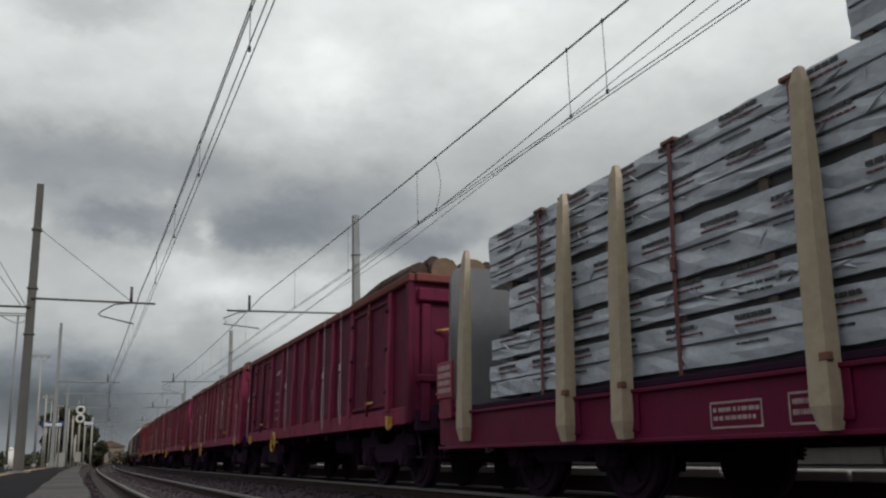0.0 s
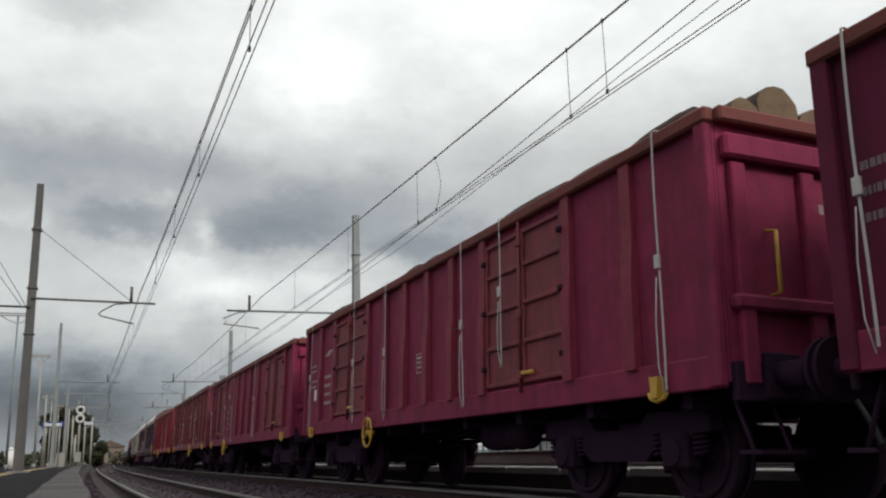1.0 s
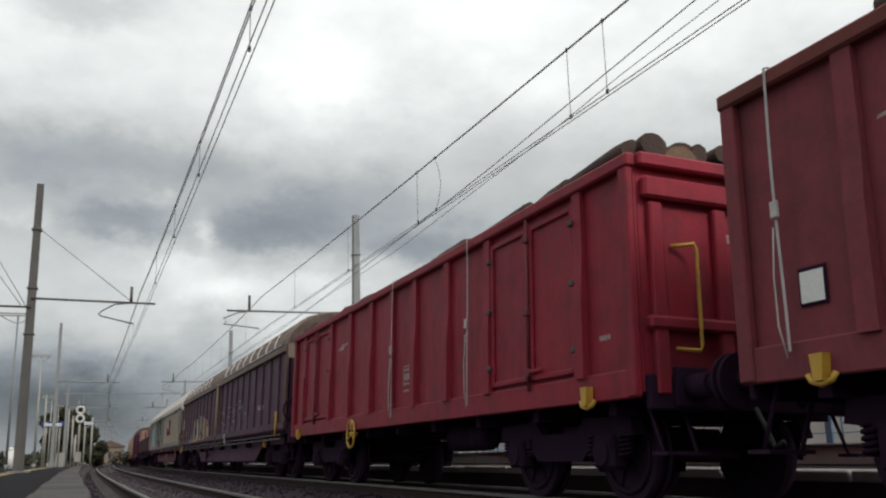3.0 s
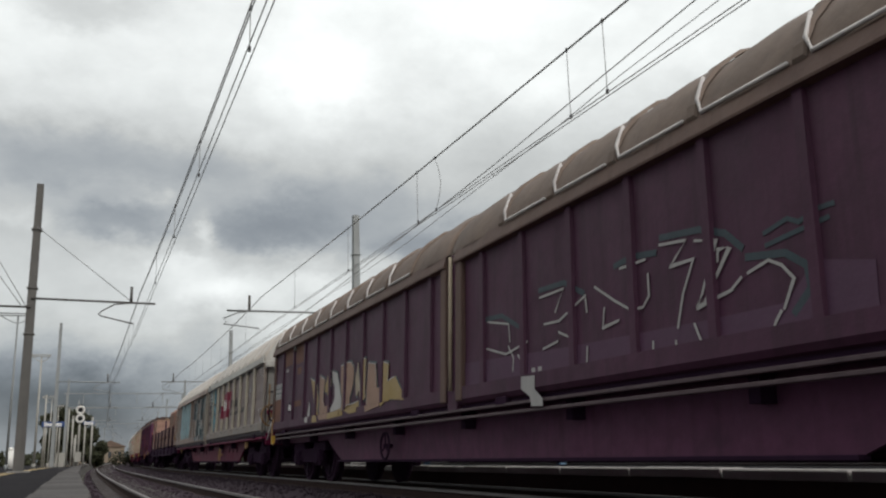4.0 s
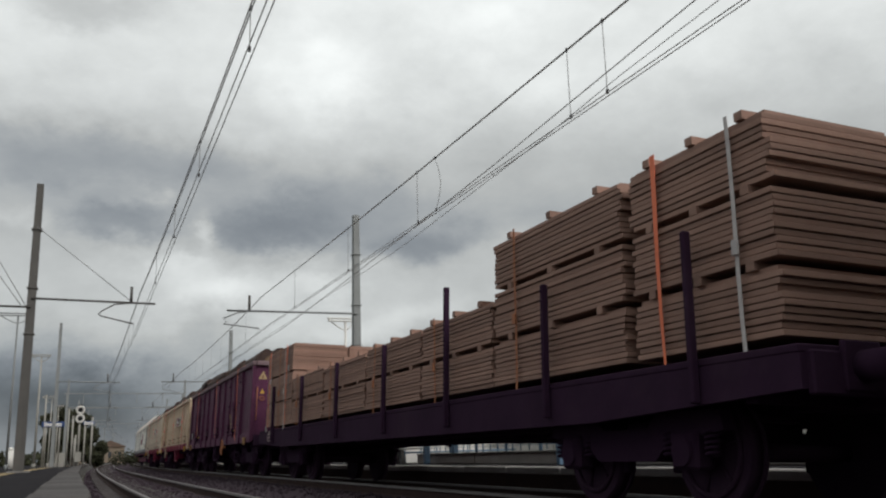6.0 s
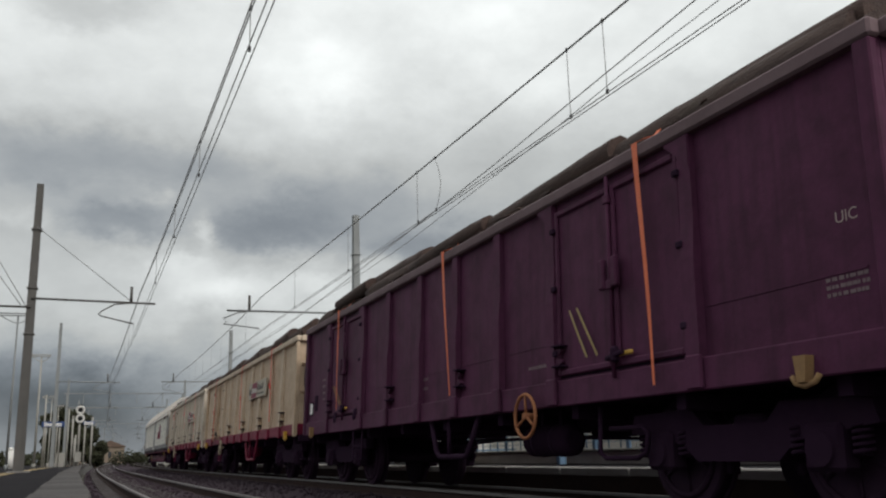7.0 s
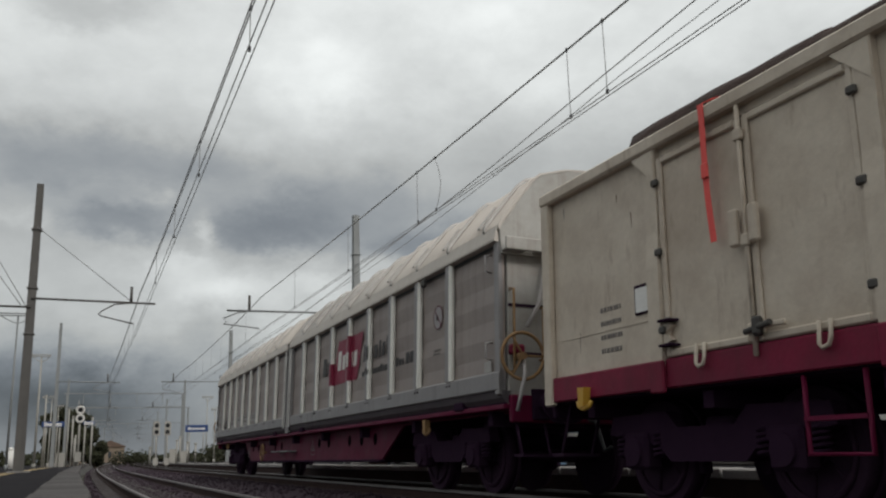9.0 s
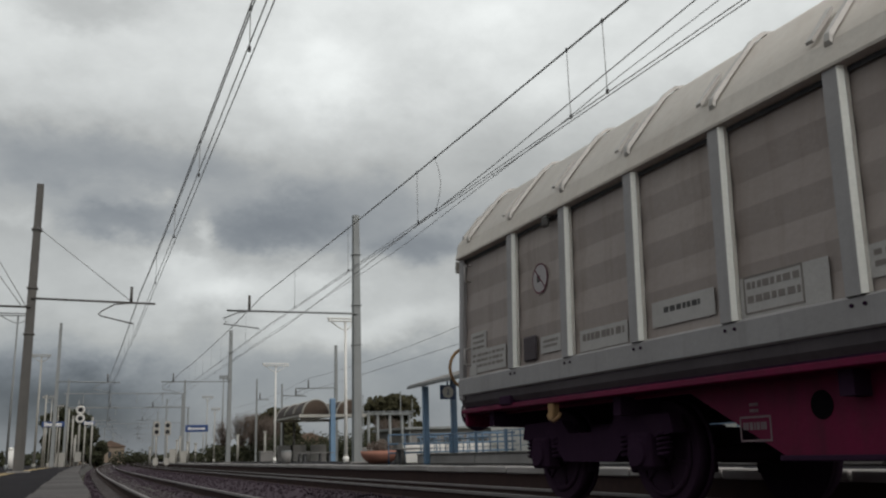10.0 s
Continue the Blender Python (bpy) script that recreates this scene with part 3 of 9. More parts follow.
        return self.add(v, f, smooth).add(v, [tuple(range(n)), tuple(range(n, 2 * n))])

    def shell(self, prof, y0, y1, th, smooth=True):
        """An open outline in x and z, pushed along y, with thickness."""
        inner = [(x * (1 - th / 1.4), z - th) for x, z in prof]
        n = len(prof)
        v = [(x, y0, z) for x, z in prof] + [(x, y1, z) for x, z in prof] + [(x, y0, z) for x, z in inner] + [(x, y1, z) for x, z in inner]
        f = []
        for i in range(n - 1):
            f += [(i, i + 1, n + i + 1, n + i), (2 * n + i, 3 * n + i, 3 * n + i + 1, 2 * n + i + 1)]
        self.add(v, f, smooth)
        g = [(i, 2 * n + i, 2 * n + i + 1, i + 1) for i in range(n - 1)] + [(n + i, n + i + 1, 3 * n + i + 1, 3 * n + i) for i in range(n - 1)]
        return self.add(v, g + [(0, n, 3 * n, 2 * n), (n - 1, 3 * n - 1, 4 * n - 1, 2 * n - 1)])

    def ring(self, c, axis, r, t, n=24, m=6):
        c = Vector(c)
        e = {"x": (Vector((0, 1, 0)), Vector((0, 0, 1))), "y": (Vector((1, 0, 0)), Vector((0, 0, 1)))}[axis]
        return self.tube([c + (e[0] * math.cos(2 * math.pi * i / n) + e[1] * math.sin(2 * math.pi * i / n)) * r for i in range(n)], t, m, True)

    def mesh(self, name, mat):
        bm = bmesh.new()
        vs = [bm.verts.new(q) for q in self.v]
        for f, s in zip(self.f, self.s):
            try:
                bm.faces.new([vs[i] for i in f]).smooth = s
            except ValueError:
                pass
        bmesh.ops.remove_doubles(bm, verts=bm.verts, dist=1e-5)
        bmesh.ops.recalc_face_normals(bm, faces=bm.faces)
        me = bpy.data.meshes.new(name)
        bm.to_mesh(me)
        bm.free()
        me.materials.append(M[mat])
        return me


def part(name, g, mat, parent=None, label="", at=None):
    """Links a mesh as one object, under a thing or part when one is given."""
    ob = new(name, g.mesh(name, mat) if isinstance(g, Geo) else g)
    if parent:
        ob.parent = parent
    if at:
        ob.location = at
    if label:
        ob["label"] = label
    return ob


def thing(name, label, category, group="", kind="", at=(0, 0, 0)):
    ob = new(name)
    ob.empty_display_size = 0.3
    ob.location = at
    return tagged(ob, label, category, group, kind)


# ---- the line of the track: a wide curve to the right, canted inwards ----
KAP, CANT = 0.000386, 2.06
TRACK1, TRACK2, TRACK3 = 1.82, 5.73, 13.4


def bend(s, x, z=0.0):
    """World place at distance s along the line, x metres to its right."""
    return (x + KAP * s * s / 2 - 0.0 * s, s - KAP * s * x, z)


def sweep(g, prof, s0, s1, step, smooth=False, closed=True):
    """Pushes an outline of (x, z) points along the line."""
    k = max(1, int(round((s1 - s0) / step)))
    ss = [s0 + (s1 - s0) * i / k for i in range(k + 1)]
    n = len(prof)
    v = [bend(s, x, z) for s in ss for x, z in prof]
    f = []
    for i in range(k):
        for j in range(n if closed else n - 1):
            f.append((i * n + j, i * n + (j + 1) % n, (i + 1) * n + (j + 1) % n, (i + 1) * n + j))
    if closed:
        f += [tuple(range(n)), tuple(k * n + j for j in range(n))]
    return g.add(v, f, smooth)


# ---- ground, tracks and platforms ----
def build_ground():
    g = Geo()
    n = 40
    xs = [-2500 + 5000 * i / n for i in range(n + 1)]
    v = [(x, y, -0.42) for y in xs for x in xs]
    g.add(v, [(j * (n + 1) + i, j * (n + 1) + i + 1, (j + 1) * (n + 1) + i + 1, (j + 1) * (n + 1) + i) for j in range(n) for i in range(n)])
    tagged(part("ground", g, "earth"), "dull earth and rough grass around the railway", "ground", kind="structure")


def build_track(name, x0, label):
    s0, s1 = -120, 420
    root = thing(name, label, "railway track", kind="structure")
    c = math.sin(radians(CANT)) * 0.75
    for sx in (-1, 1):
        cx, dz = x0 + sx * 0.753, -sx * c
        head = [(cx - 0.036, dz - 0.036), (cx - 0.03, dz), (cx + 0.03, dz), (cx + 0.036, dz - 0.036)]
        g = sweep(Geo(), head, s0, s1, 3.0)
        part("rail_head", g, "tread", root, "polished running surface")
        web = [(cx - 0.034, dz - 0.037), (cx + 0.034, dz - 0.037), (cx + 0.010, dz - 0.06), (cx + 0.010, dz - 0.145),
               (cx + 0.075, dz - 0.172), (cx - 0.075, dz - 0.172), (cx - 0.010, dz - 0.145), (cx - 0.010, dz - 0.06)]
        part("rail_web", sweep(Geo(), web, s0, s1, 3.0), "railside", root)
    g = Geo()
    for i in range(int((240 + 30) / 0.6)):
        s = -30 + 0.6 * i
        a, b = bend(s, x0 - 1.15), bend(s, x0 + 1.15)
        v = []
        for q, sg in ((a, 1), (b, -1)):
            for dy, dz in ((-0.13, -0.36), (-0.10, -0.18), (0.10, -0.18), (0.13, -0.36)):
                v.append((q[0], q[1] + dy, dz + sg * c * 1.5))
        g.add(v, [(0, 1, 2, 3), (4, 7, 6, 5), (0, 4, 5, 1), (1, 5, 6, 2), (2, 6, 7, 3), (3, 7, 4, 0)])
    tagged(part("sleepers", g, "sleeper", root), kind="stuff")
    return root


def BED(x):
    """Height of the stone bed across the two tracks."""
    return -0.20 + 0.12 * math.exp(-((x - 4.05) / 0.75) ** 2) + 0.04 * math.exp(-((x - 2.9) / 0.3) ** 2)


def build_ballast():
    g = Geo()
    rng = random.Random(4)
    xs = [0.36, 0.7, 1.1, 1.45, 1.82, 2.2, 2.55, 2.95, 3.4, 3.78, 4.2, 4.6, 5.0, 5.35, 5.73, 6.1, 6.5, 6.9, 7.4]
    ss = [-60 + 1.0 * i for i in range(420)]
    v = [bend(s, x, BED(x) + rng.uniform(-0.02, 0.02)) for s in ss for x in xs]
    n = len(xs)
    g.add(v, [(i * n + j, i * n + j + 1, (i + 1) * n + j + 1, (i + 1) * n + j) for i in range(len(ss) - 1) for j in range(n - 1)])
    tagged(part("ballast", g, "ballast"), "grey-brown crushed stone ballast under the tracks", "ballast", kind="structure")
    # loose stones
    v, f = [], []
    for _ in range(9000):
        s = 6 + 60 * rng.random() ** 1.7
        x = rng.uniform(0.4, 7.2)
        if abs(abs(x - TRACK1) - 0.75) < 0.09 or abs(abs(x - TRACK2) - 0.75) < 0.09:
            continue
        c = Vector(bend(s, x, BED(x) + rng.uniform(-0.005, 0.03)))
        r = rng.uniform(0.02, 0.045)
        k = len(v)
        for d in ((1, 0, 0), (-1, 0, 0), (0, 1, 0), (0, -1, 0), (0, 0, 1), (0, 0, -1)):
            v.append(c + Vector(d) * r * rng.uniform(0.6, 1.2) + Vector((rng.uniform(-1, 1), rng.uniform(-1, 1), rng.uniform(-1, 1))) * r * 0.35)
        f += [(k + a, k + b, k + q) for a in (0, 1) for b in (2, 3) for q in (4, 5)]
    me = bpy.data.meshes.new("ballast_stones")
    me.from_pydata(v, [], f)
    me.materials.append(M["ballast"])
    tagged(new("ballast_stones", me), "loose angular ballast stones beside the rails", "ballast", kind="stuff")


def build_platforms():
    # near platform, left of the first track
    root = thing("platform_near", "asphalt station platform with pale edging stones", "platform", kind="structure")
    prof = [(-9.0, -0.42), (-9.0, 0.285), (-0.31, 0.285), (-0.31, -0.42)]
    part("paving", sweep(Geo(), prof, -60, 330, 4.0), "asphalt", root)
    face = [(-0.305, -0.42), (-0.305, 0.18), (0.14, 0.18), (0.14, -0.42)]
    part("platform_wall", sweep(Geo(), face, -60, 330, 4.0), "concrete", root, "stained concrete platform wall")
    part("yellow_line", sweep(Geo(), [(-2.0, 0.286), (-2.0, 0.290), (-1.6, 0.290), (-1.6, 0.286)], -20, 200, 4.0), "paintline", root, "worn yellow safety line")
    rng = random.Random(2)
    stone = Geo().box(-0.238, 0.238, -0.492, 0.492, -0.115, 0.0, 0.014).mesh("edging_stone", "edge")
    rest = Geo()
    for i in range(300):
        s = -20 + i * 1.0
        if 0 <= s < 110:
            q = part("edging_stone", stone, "edge", root)
            q.location = bend(s, -0.065 + rng.uniform(-0.022, 0.022), 0.300 + rng.uniform(-0.007, 0.007))
            q.rotation_euler = (rng.uniform(-0.006, 0.006), rng.uniform(-0.012, 0.012), -KAP * s)
        else:
            x, y, z = bend(s, -0.065)
            rest.box(x - 0.238, x + 0.238, y - 0.49, y + 0.49, 0.185, 0.3)
    tagged(part("edging_stones", rest, "edge", root), kind="stuff")
    # island platform, right of the second track
    root2 = thing("platform_island", "low concrete island platform between two tracks", "platform", kind="structure")
    part("paving", sweep(Geo(), [(7.9, -0.42), (7.9, 0.235), (11.7, 0.235), (11.7, -0.42)], -20, 330, 4.0), "asphalt", root2)
    part("platform_wall", sweep(Geo(), [(7.56, -0.42), (7.56, 0.12), (7.895, 0.12), (7.895, -0.42)], -20, 330, 4.0), "railside", root2)
    slab = Geo().box(-0.20, 0.20, -0.98, 0.98, -0.12, 0.0, 0.015).mesh("edge_slab", "paleconcrete")
    for i in range(70):
        s = -10 + i * 2.0
        q = part("edge_slab", slab, "paleconcrete", root2)
        q.location = bend(s, 7.69, 0.245 + rng.uniform(-0.006, 0.006))
        q.rotation_euler = (0, 0, -KAP * s)
    g = sweep(Geo(), [(7.49, 0.125), (7.49, 0.24), (7.89, 0.24), (7.89, 0.125)], 130, 330, 4.0)
    part("edge_strip", g, "paleconcrete", root2)


def build_wall_and_rail():
    # low wall of the subway stair with its pale blue railing, on the island platform
    w = thing("stair_parapet", "low pale concrete parapet on the island platform", "parapet", kind="structure")
    g = Geo()
    for i in range(5):
        y0 = 4.0 + i * 3.9
        g2 = Geo().box(9.05, 9.25, y0, y0 + 3.87, 0.235, 0.485, 0.02)
        part("parapet_block", g2, "paleconcrete", w)
    part("coping", Geo().box(9.0, 9.3, 4.0, 23.4, 0.487, 0.515, 0.01), "concrete", w)
    b = thing("boundary_wall", "pale rendered wall behind the island platform", "wall", kind="structure")
    for i in range(6):
        part("wall_panel", Geo().box(12.6, 12.8, 2.0 + i * 4.0, 5.97 + i * 4.0, -0.42, 1.5, 0.01), "white", b)
    part("wall_coping", Geo().box(12.55, 12.85, 2.0, 26.0, 1.502, 1.58, 0.01), "concrete", b)
    r = thing("blue_railing", "pale blue steel railing with thin balusters on the parapet", "railing", at=(9.15, 0, 0.515))
    wide = [7.4, 8.05, 8.75, 10.0, 10.21, 11.77, 13.3, 14.9, 16.5, 18.1, 19.7, 21.3]
    for y in wide:
        part("railing_post", Geo().box(-0.02, 0.02, y - 0.055, y + 0.055, 0.0, 0.50, 0.006), "blue", r)
    y = 4.3
    while y < 23.2:
        if min(abs(y - p) for p in wide) > 0.2:
            part("baluster", Geo().cyl((0, y, 0.02), (0, y, 0.46), 0.013, 6), "blue", r)
        y += 0.385
    for z, h in ((0.13, 0.012), (0.34, 0.03), (0.47, 0.025)):
        part("rail_bar", Geo().box(-0.018, 0.018, 4.0, 23.3, z - h / 2, z + h / 2, 0.004), "blue", r)


# ---- overhead line ----
def sag(a, b, drop, n=12):
    return [tuple(a[i] + (b[i] - a[i]) * t - (drop * 4 * t * (1 - t) if i == 2 else 0) for i in range(3)) for t in [k / n for k in range(n + 1)]]


SUPPORTS = [-22.0, 30.0, 60.0, 90.0, 120.0, 150.0, 185.0, 220.0, 260.0]


def build_wires():
    for tag, xo, zm, zc, stag in (("near", 1.60, 5.95, 4.86, 0.10), ("far", 5.70, 6.0, 4.80, 0.02)):
        w = thing("overhead_line", "thin copper contact and messenger wires over the track", "overhead wire", group="overhead lines", kind="structure")
        pts_m, pts_c = [], []
        for k, (s0, s1) in enumerate(zip(SUPPORTS, SUPPORTS[1:])):
            a = bend(s0, 0.98 if k == 0 and tag == "near" else xo + (stag if k % 2 else -stag))
            b = bend(s1, xo + (-stag if k % 2 else stag))
            d = (0.62 if tag == "near" else 0.25) if k == 0 else 0.16
            for dx in (-0.03, 0.03):
                e = dx * (0.42 if tag == "near" else 0.25)
                part("messenger_wire", Geo().tube(sag((a[0] + e, a[1], zm), (b[0] + e, b[1], zm), d, 14), 0.0085, 5), "wire", w)
                part("contact_wire", Geo().tube(sag((a[0] + dx * 1.15, a[1], zc), (b[0] + dx * 1.15, b[1], zc), 0.03, 6), 0.007, 5), "wire", w)
            n = 9
            for i in range(1, n):
                t = i / n
                q = [a[j] + (b[j] - a[j]) * t for j in range(2)]
                ztop = zm - d * 4 * t * (1 - t)
                zb = zc - 0.12 * t * (1 - t)
                if k == 0:
                    continue
                part("dropper", Geo().cyl((*q, ztop), (*q, zb), 0.005, 4), "wire", w)
        drops = {"near": [8.8, 13.4, 17.5, 22.5], "far": [8.38, 9.25, 13.96, 14.87, 19.5, 25.0]}[tag]
        for y in drops:
            t = (y + 22.0) / 52.0
            ztop = zm - (0.62 if tag == "near" else 0.25) * 4 * t * (1 - t)
            xa = 0.98 if tag == "near" else xo - stag
            x = xa + KAP * 242 + (xo + stag + KAP * 450 - xa - KAP * 242) * t
            bow = {13.96: 0.14, 14.87: 0.06}.get(y, 0.0)
            p = [(x + bow * math.sin(math.pi * k / 6) * 0.3, y + (bow if y > 14.1 else -bow) * math.sin(math.pi * k / 6), ztop + (zc - ztop) * k / 6) for k in range(7)]
            part("dropper", Geo().tube(p, 0.006, 5), "wire", w)
            part("clamp", Geo().box(x - 0.014, x + 0.014, y - 0.02, y + 0.02, zc - 0.02, zc + 0.04, 0.005), "black", w)
            part("clamp", Geo().box(x - 0.014, x + 0.014, y - 0.02, y + 0.02, ztop - 0.02, ztop + 0.03, 0.005), "black", w)


def build_feeder():
    w = thing("feeder_line", "thin feeder wire strung along the far track", "overhead wire", kind="structure")
    part("feeder_wire", Geo().tube([(6.56, -20.0, 7.0), (6.61, 7.54, 5.75), (6.63, 13.2, 5.46), (6.69, 21.3, 5.2), (6.85, 30.0, 5.05), (7.4, 60.0, 5.2), (8.4, 90.0, 5.2)], 0.009, 5), "wire", w)
    part("feeder_wire", Geo().tube([(6.22, -8.62, 5.88), (6.26, 6.77, 5.28), (6.26, 8.69, 5.21), (6.27, 10.83, 5.07), (6.31, 17.17, 4.84), (6.43, 30.0, 4.84), (7.0, 60.0, 5.0)], 0.006, 5), "wire", w)
    w3 = thing("overhead_line", "overhead wires of the track behind the island platform", "overhead wire", group="overhead lines", kind="structure")
    for z0, dz in ((5.35, 0.25), (4.55, 0.02)):
        for y0, y1 in ((-10.0, 25.0), (25.0, 55.0), (55.0, 90.0), (90.0, 130.0)):
            part("wire_span", Geo().tube(sag(bend(y0, 13.3, z0), bend(y1, 13.3, z0), dz, 8), 0.011, 5), "wire", w3)


def mast(x, y, top, arm_to, z_arm, label, mat="mast", lean=0.0, wide=0.13, stay=None, hook=None, back=None, base=0.235):
    """A catenary mast with its cantilever arm, stay and steady arm."""
    m = thing("catenary_mast", label, "catenary mast", group="catenary masts", at=(x, y, base))
    tx = lean * (top - base)
    h = top - base
    g = Geo()
    n = 8
    v, f = [], []
    for k, (z, r) in enumerate(((0, wide), (h * 0.5, wide * 0.86), (h, wide * 0.7))):
        for dx, dy in ((-r, -r), (r, -r), (r, r), (-r, r)):
            v.append((dx + tx * z / h, dy, z))
    for k in range(2):
        f += [(4 * k + i, 4 * k + (i + 1) % 4, 4 * k + 4 + (i + 1) % 4, 4 * k + 4 + i) for i in range(4)]
    f += [(0, 1, 2, 3), (8, 9, 10, 11)]
    part("post", g.add(v, f), mat, m)
    part("foot", Geo().box(-wide * 2.2, wide * 2.2, -wide * 2.2, wide * 2.2, 0, 0.06, 0.01), "concrete", m)
    for z in (h * 0.46, h * 0.62, h * 0.83):
        part("band", Geo().box(tx * z / h - wide * 1.05, tx * z / h + wide * 1.05, -wide * 1.05, wide * 1.05, z, z + 0.05, 0.006), mat, m)
    ax = tx * (z_arm - base) / h
    d = 1 if arm_to > x else -1
    za = z_arm - base
    part("cantilever_arm", Geo().cyl((ax, -wide, za), (arm_to - x, -wide, za - 0.04), 0.035, 8), mat, m)
    if stay:
        part("stay_rod", Geo().cyl((ax, -wide, stay - base), (arm_to - x - d * 0.75, -wide, za + 0.02), 0.012, 6), "wire", m)
    ix = arm_to - x - d * 0.75
    part("insulator", Geo().cyl((ix, -wide, za - 0.02), (ix, -wide, za + 0.5), 0.045, 8), "mastbrown", m)
    if hook:
        hx, hz, bx = hook[0] - x, hook[1] - base, hook[2] - x
        pts = [(ix, -wide, za - 0.05), ((ix + bx) / 2, -wide, za - 0.10), (bx + 0.12 * d, -wide, za - 0.32), (bx, -wide, za - 0.44), (bx + 0.1 * d, -wide, za - 0.50), (hx, -wide, hz)]
        part("steady_arm", Geo().tube(pts, 0.022, 6), mat, m)
    if back:
        part("back_arm", Geo().cyl((ax, -wide, za - 0.28), (back - x, -wide, za - 0.26), 0.035, 8), mat, m)
    return m


def build_masts():
    mast(-1.36, 30.0, 9.4, 2.35, 5.62, "tall grey-brown catenary mast standing on the platform", "mastbrown", lean=0.0, wide=0.15,
         stay=7.95, hook=(1.70, 4.9, 0.62), back=-9.5, base=0.285)
    near = [q for q in scene.objects if q.name == "catenary_mast"][0]
    for x0, z0, x1, z1 in ((-3.6, 8.80, -1.50, 5.36), (-3.8, 8.30, -1.58, 5.30)):
        part("guy_wire", Geo().cyl((x0 + 1.36, -0.2, z0 - 0.285), (x1 + 1.36, -0.2, z1 - 0.285), 0.012, 6), "wire", near)
    mast(9.20, 29.6, 9.08, 4.62, 5.42, "grey catenary mast on the island platform", wide=0.15, hook=(5.72, 4.80, 4.63))
    mast(9.75, 60.0, 9.0, 5.32, 5.55, "grey catenary mast on the island platform further on", wide=0.14, hook=(6.5, 4.8, 5.5))
    mast(-0.9, 60.0, 9.2, 2.8, 5.5, "slim grey catenary mast beside the near platform", wide=0.12, base=0.285, hook=(2.4, 4.85, 1.2))
    for s in SUPPORTS[3:]:
        xl = bend(s, -1.9)
        xr = bend(s, 8.7)
        mast(xl[0], s, 8.2, bend(s, 2.6)[0], 5.6, "grey catenary mast in the distance by the platform", wide=0.11, base=0.285)
        mast(xr[0], s, 8.2, bend(s, 5.0)[0], 5.6, "grey catenary mast in the distance by the platform", wide=0.11)
    # masts of the third track
    mast(15.7, 55.0, 7.5, 13.1, 4.75, "grey catenary mast of the track behind the island platform", wide=0.11, base=-0.1, hook=(13.6, 4.3, 13.2))
    mast(13.3, 60.0, 5.4, 15.0, 4.6, "slim dark mast behind the island platform", wide=0.06, base=-0.1)
    mast(13.5, 70.0, 6.6, 14.5, 5.0, "slim dark mast behind the island platform", wide=0.07, base=-0.1)
    for s, x0, x1, z in ((96.0, -2.2, 9.0, 7.3), (128.0, -3.0, 12.0, 7.6), (172.0, -1.5, 14.0, 7.2)):
        gtry = thing("signal_gantry", "slender steel portal spanning the tracks", "gantry", group="portals", at=(0, 0, 0))
        a, b = bend(s, x0), bend(s, x1)
        for q in (a, b):
            part("leg", Geo().box(q[0] - 0.1, q[0] + 0.1, s - 0.1, s + 0.1, 0.2, z, 0.01), "mast", gtry)
        part("beam", Geo().box(a[0] - 0.3, b[0] + 0.3, s - 0.05, s + 0.05, z - 0.05, z + 0.04, 0.01), "mast", gtry)
        for k in range(4):
            xx = a[0] + (b[0] - a[0]) * (k + 0.6) / 4.4
            part("hanger", Geo().box(xx - 0.03, xx + 0.03, s - 0.03, s + 0.03, z - 1.0, z - 0.05, 0.006), "mast", gtry)


# ---- wagons ----
V, T0 = 20.533, 5.0
MOVERS = []   # (thing, place along the line at T0)
WHEELS = []   # (wheelset, y of the axle in its bogie, z)
WR = 0.46


def wheelset_geo():
    g = Geo()
    g.cyl((-0.95, 0, 0), (0.95, 0, 0), 0.08, 10)
    for sx in (-1, 1):
        x = sx * 0.753
        g.cyl((x - 0.065, 0, 0), (x + 0.065, 0, 0), WR, 28)
        g.cyl((x - sx * 0.095, 0, 0), (x - sx * 0.065, 0, 0), WR + 0.028, 28)
        g.ring((x + sx * 0.075, 0, 0), "x", 0.36, 0.028, 20, 5)
        g.cyl((x + sx * 0.066, 0, 0), (x + sx * 0.11, 0, 0), 0.13, 12)
        for k in range(6):
            a = k * math.pi / 3
            g.cyl((x + sx * 0.07, 0.14 * math.cos(a), 0.14 * math.sin(a)), (x + sx * 0.07, 0.34 * math.cos(a), 0.34 * math.sin(a)), 0.02, 5)
    return g


def bogie_frame_geo(sx):
    x0, x1 = sorted((sx * 0.93, sx * 1.06))
    g = Geo()
    prof = [(-1.35, 0.62), (-1.30, 0.78), (-0.5, 0.80), (-0.35, 0.66), (0.35, 0.66), (0.5, 0.80), (1.30, 0.78), (1.35, 0.62),
            (0.62, 0.52), (0.45, 0.38), (-0.45, 0.38), (-0.62, 0.52)]
    g.prism(prof, "x", x0, x1)
    return g


_shared = {}


def shared(key, make, mat):
    if key not in _shared:
        _shared[key] = make().mesh(key, mat)
    return _shared[key]


def axlebox_geo():
    g = Geo().box(-0.09, 0.09, -0.17, 0.17, -0.15, 0.17, 0.03)
    g.cyl((-0.12, 0, 0), (0.12, 0, 0), 0.12, 14)
    return g


def spring_geo():
    g = Geo()
    pts = [(0.06 * math.cos(t * 0.9), 0.06 * math.sin(t * 0.9), 0.22 * t / 36) for t in range(37)]
    return g.tube(pts, 0.016, 5)


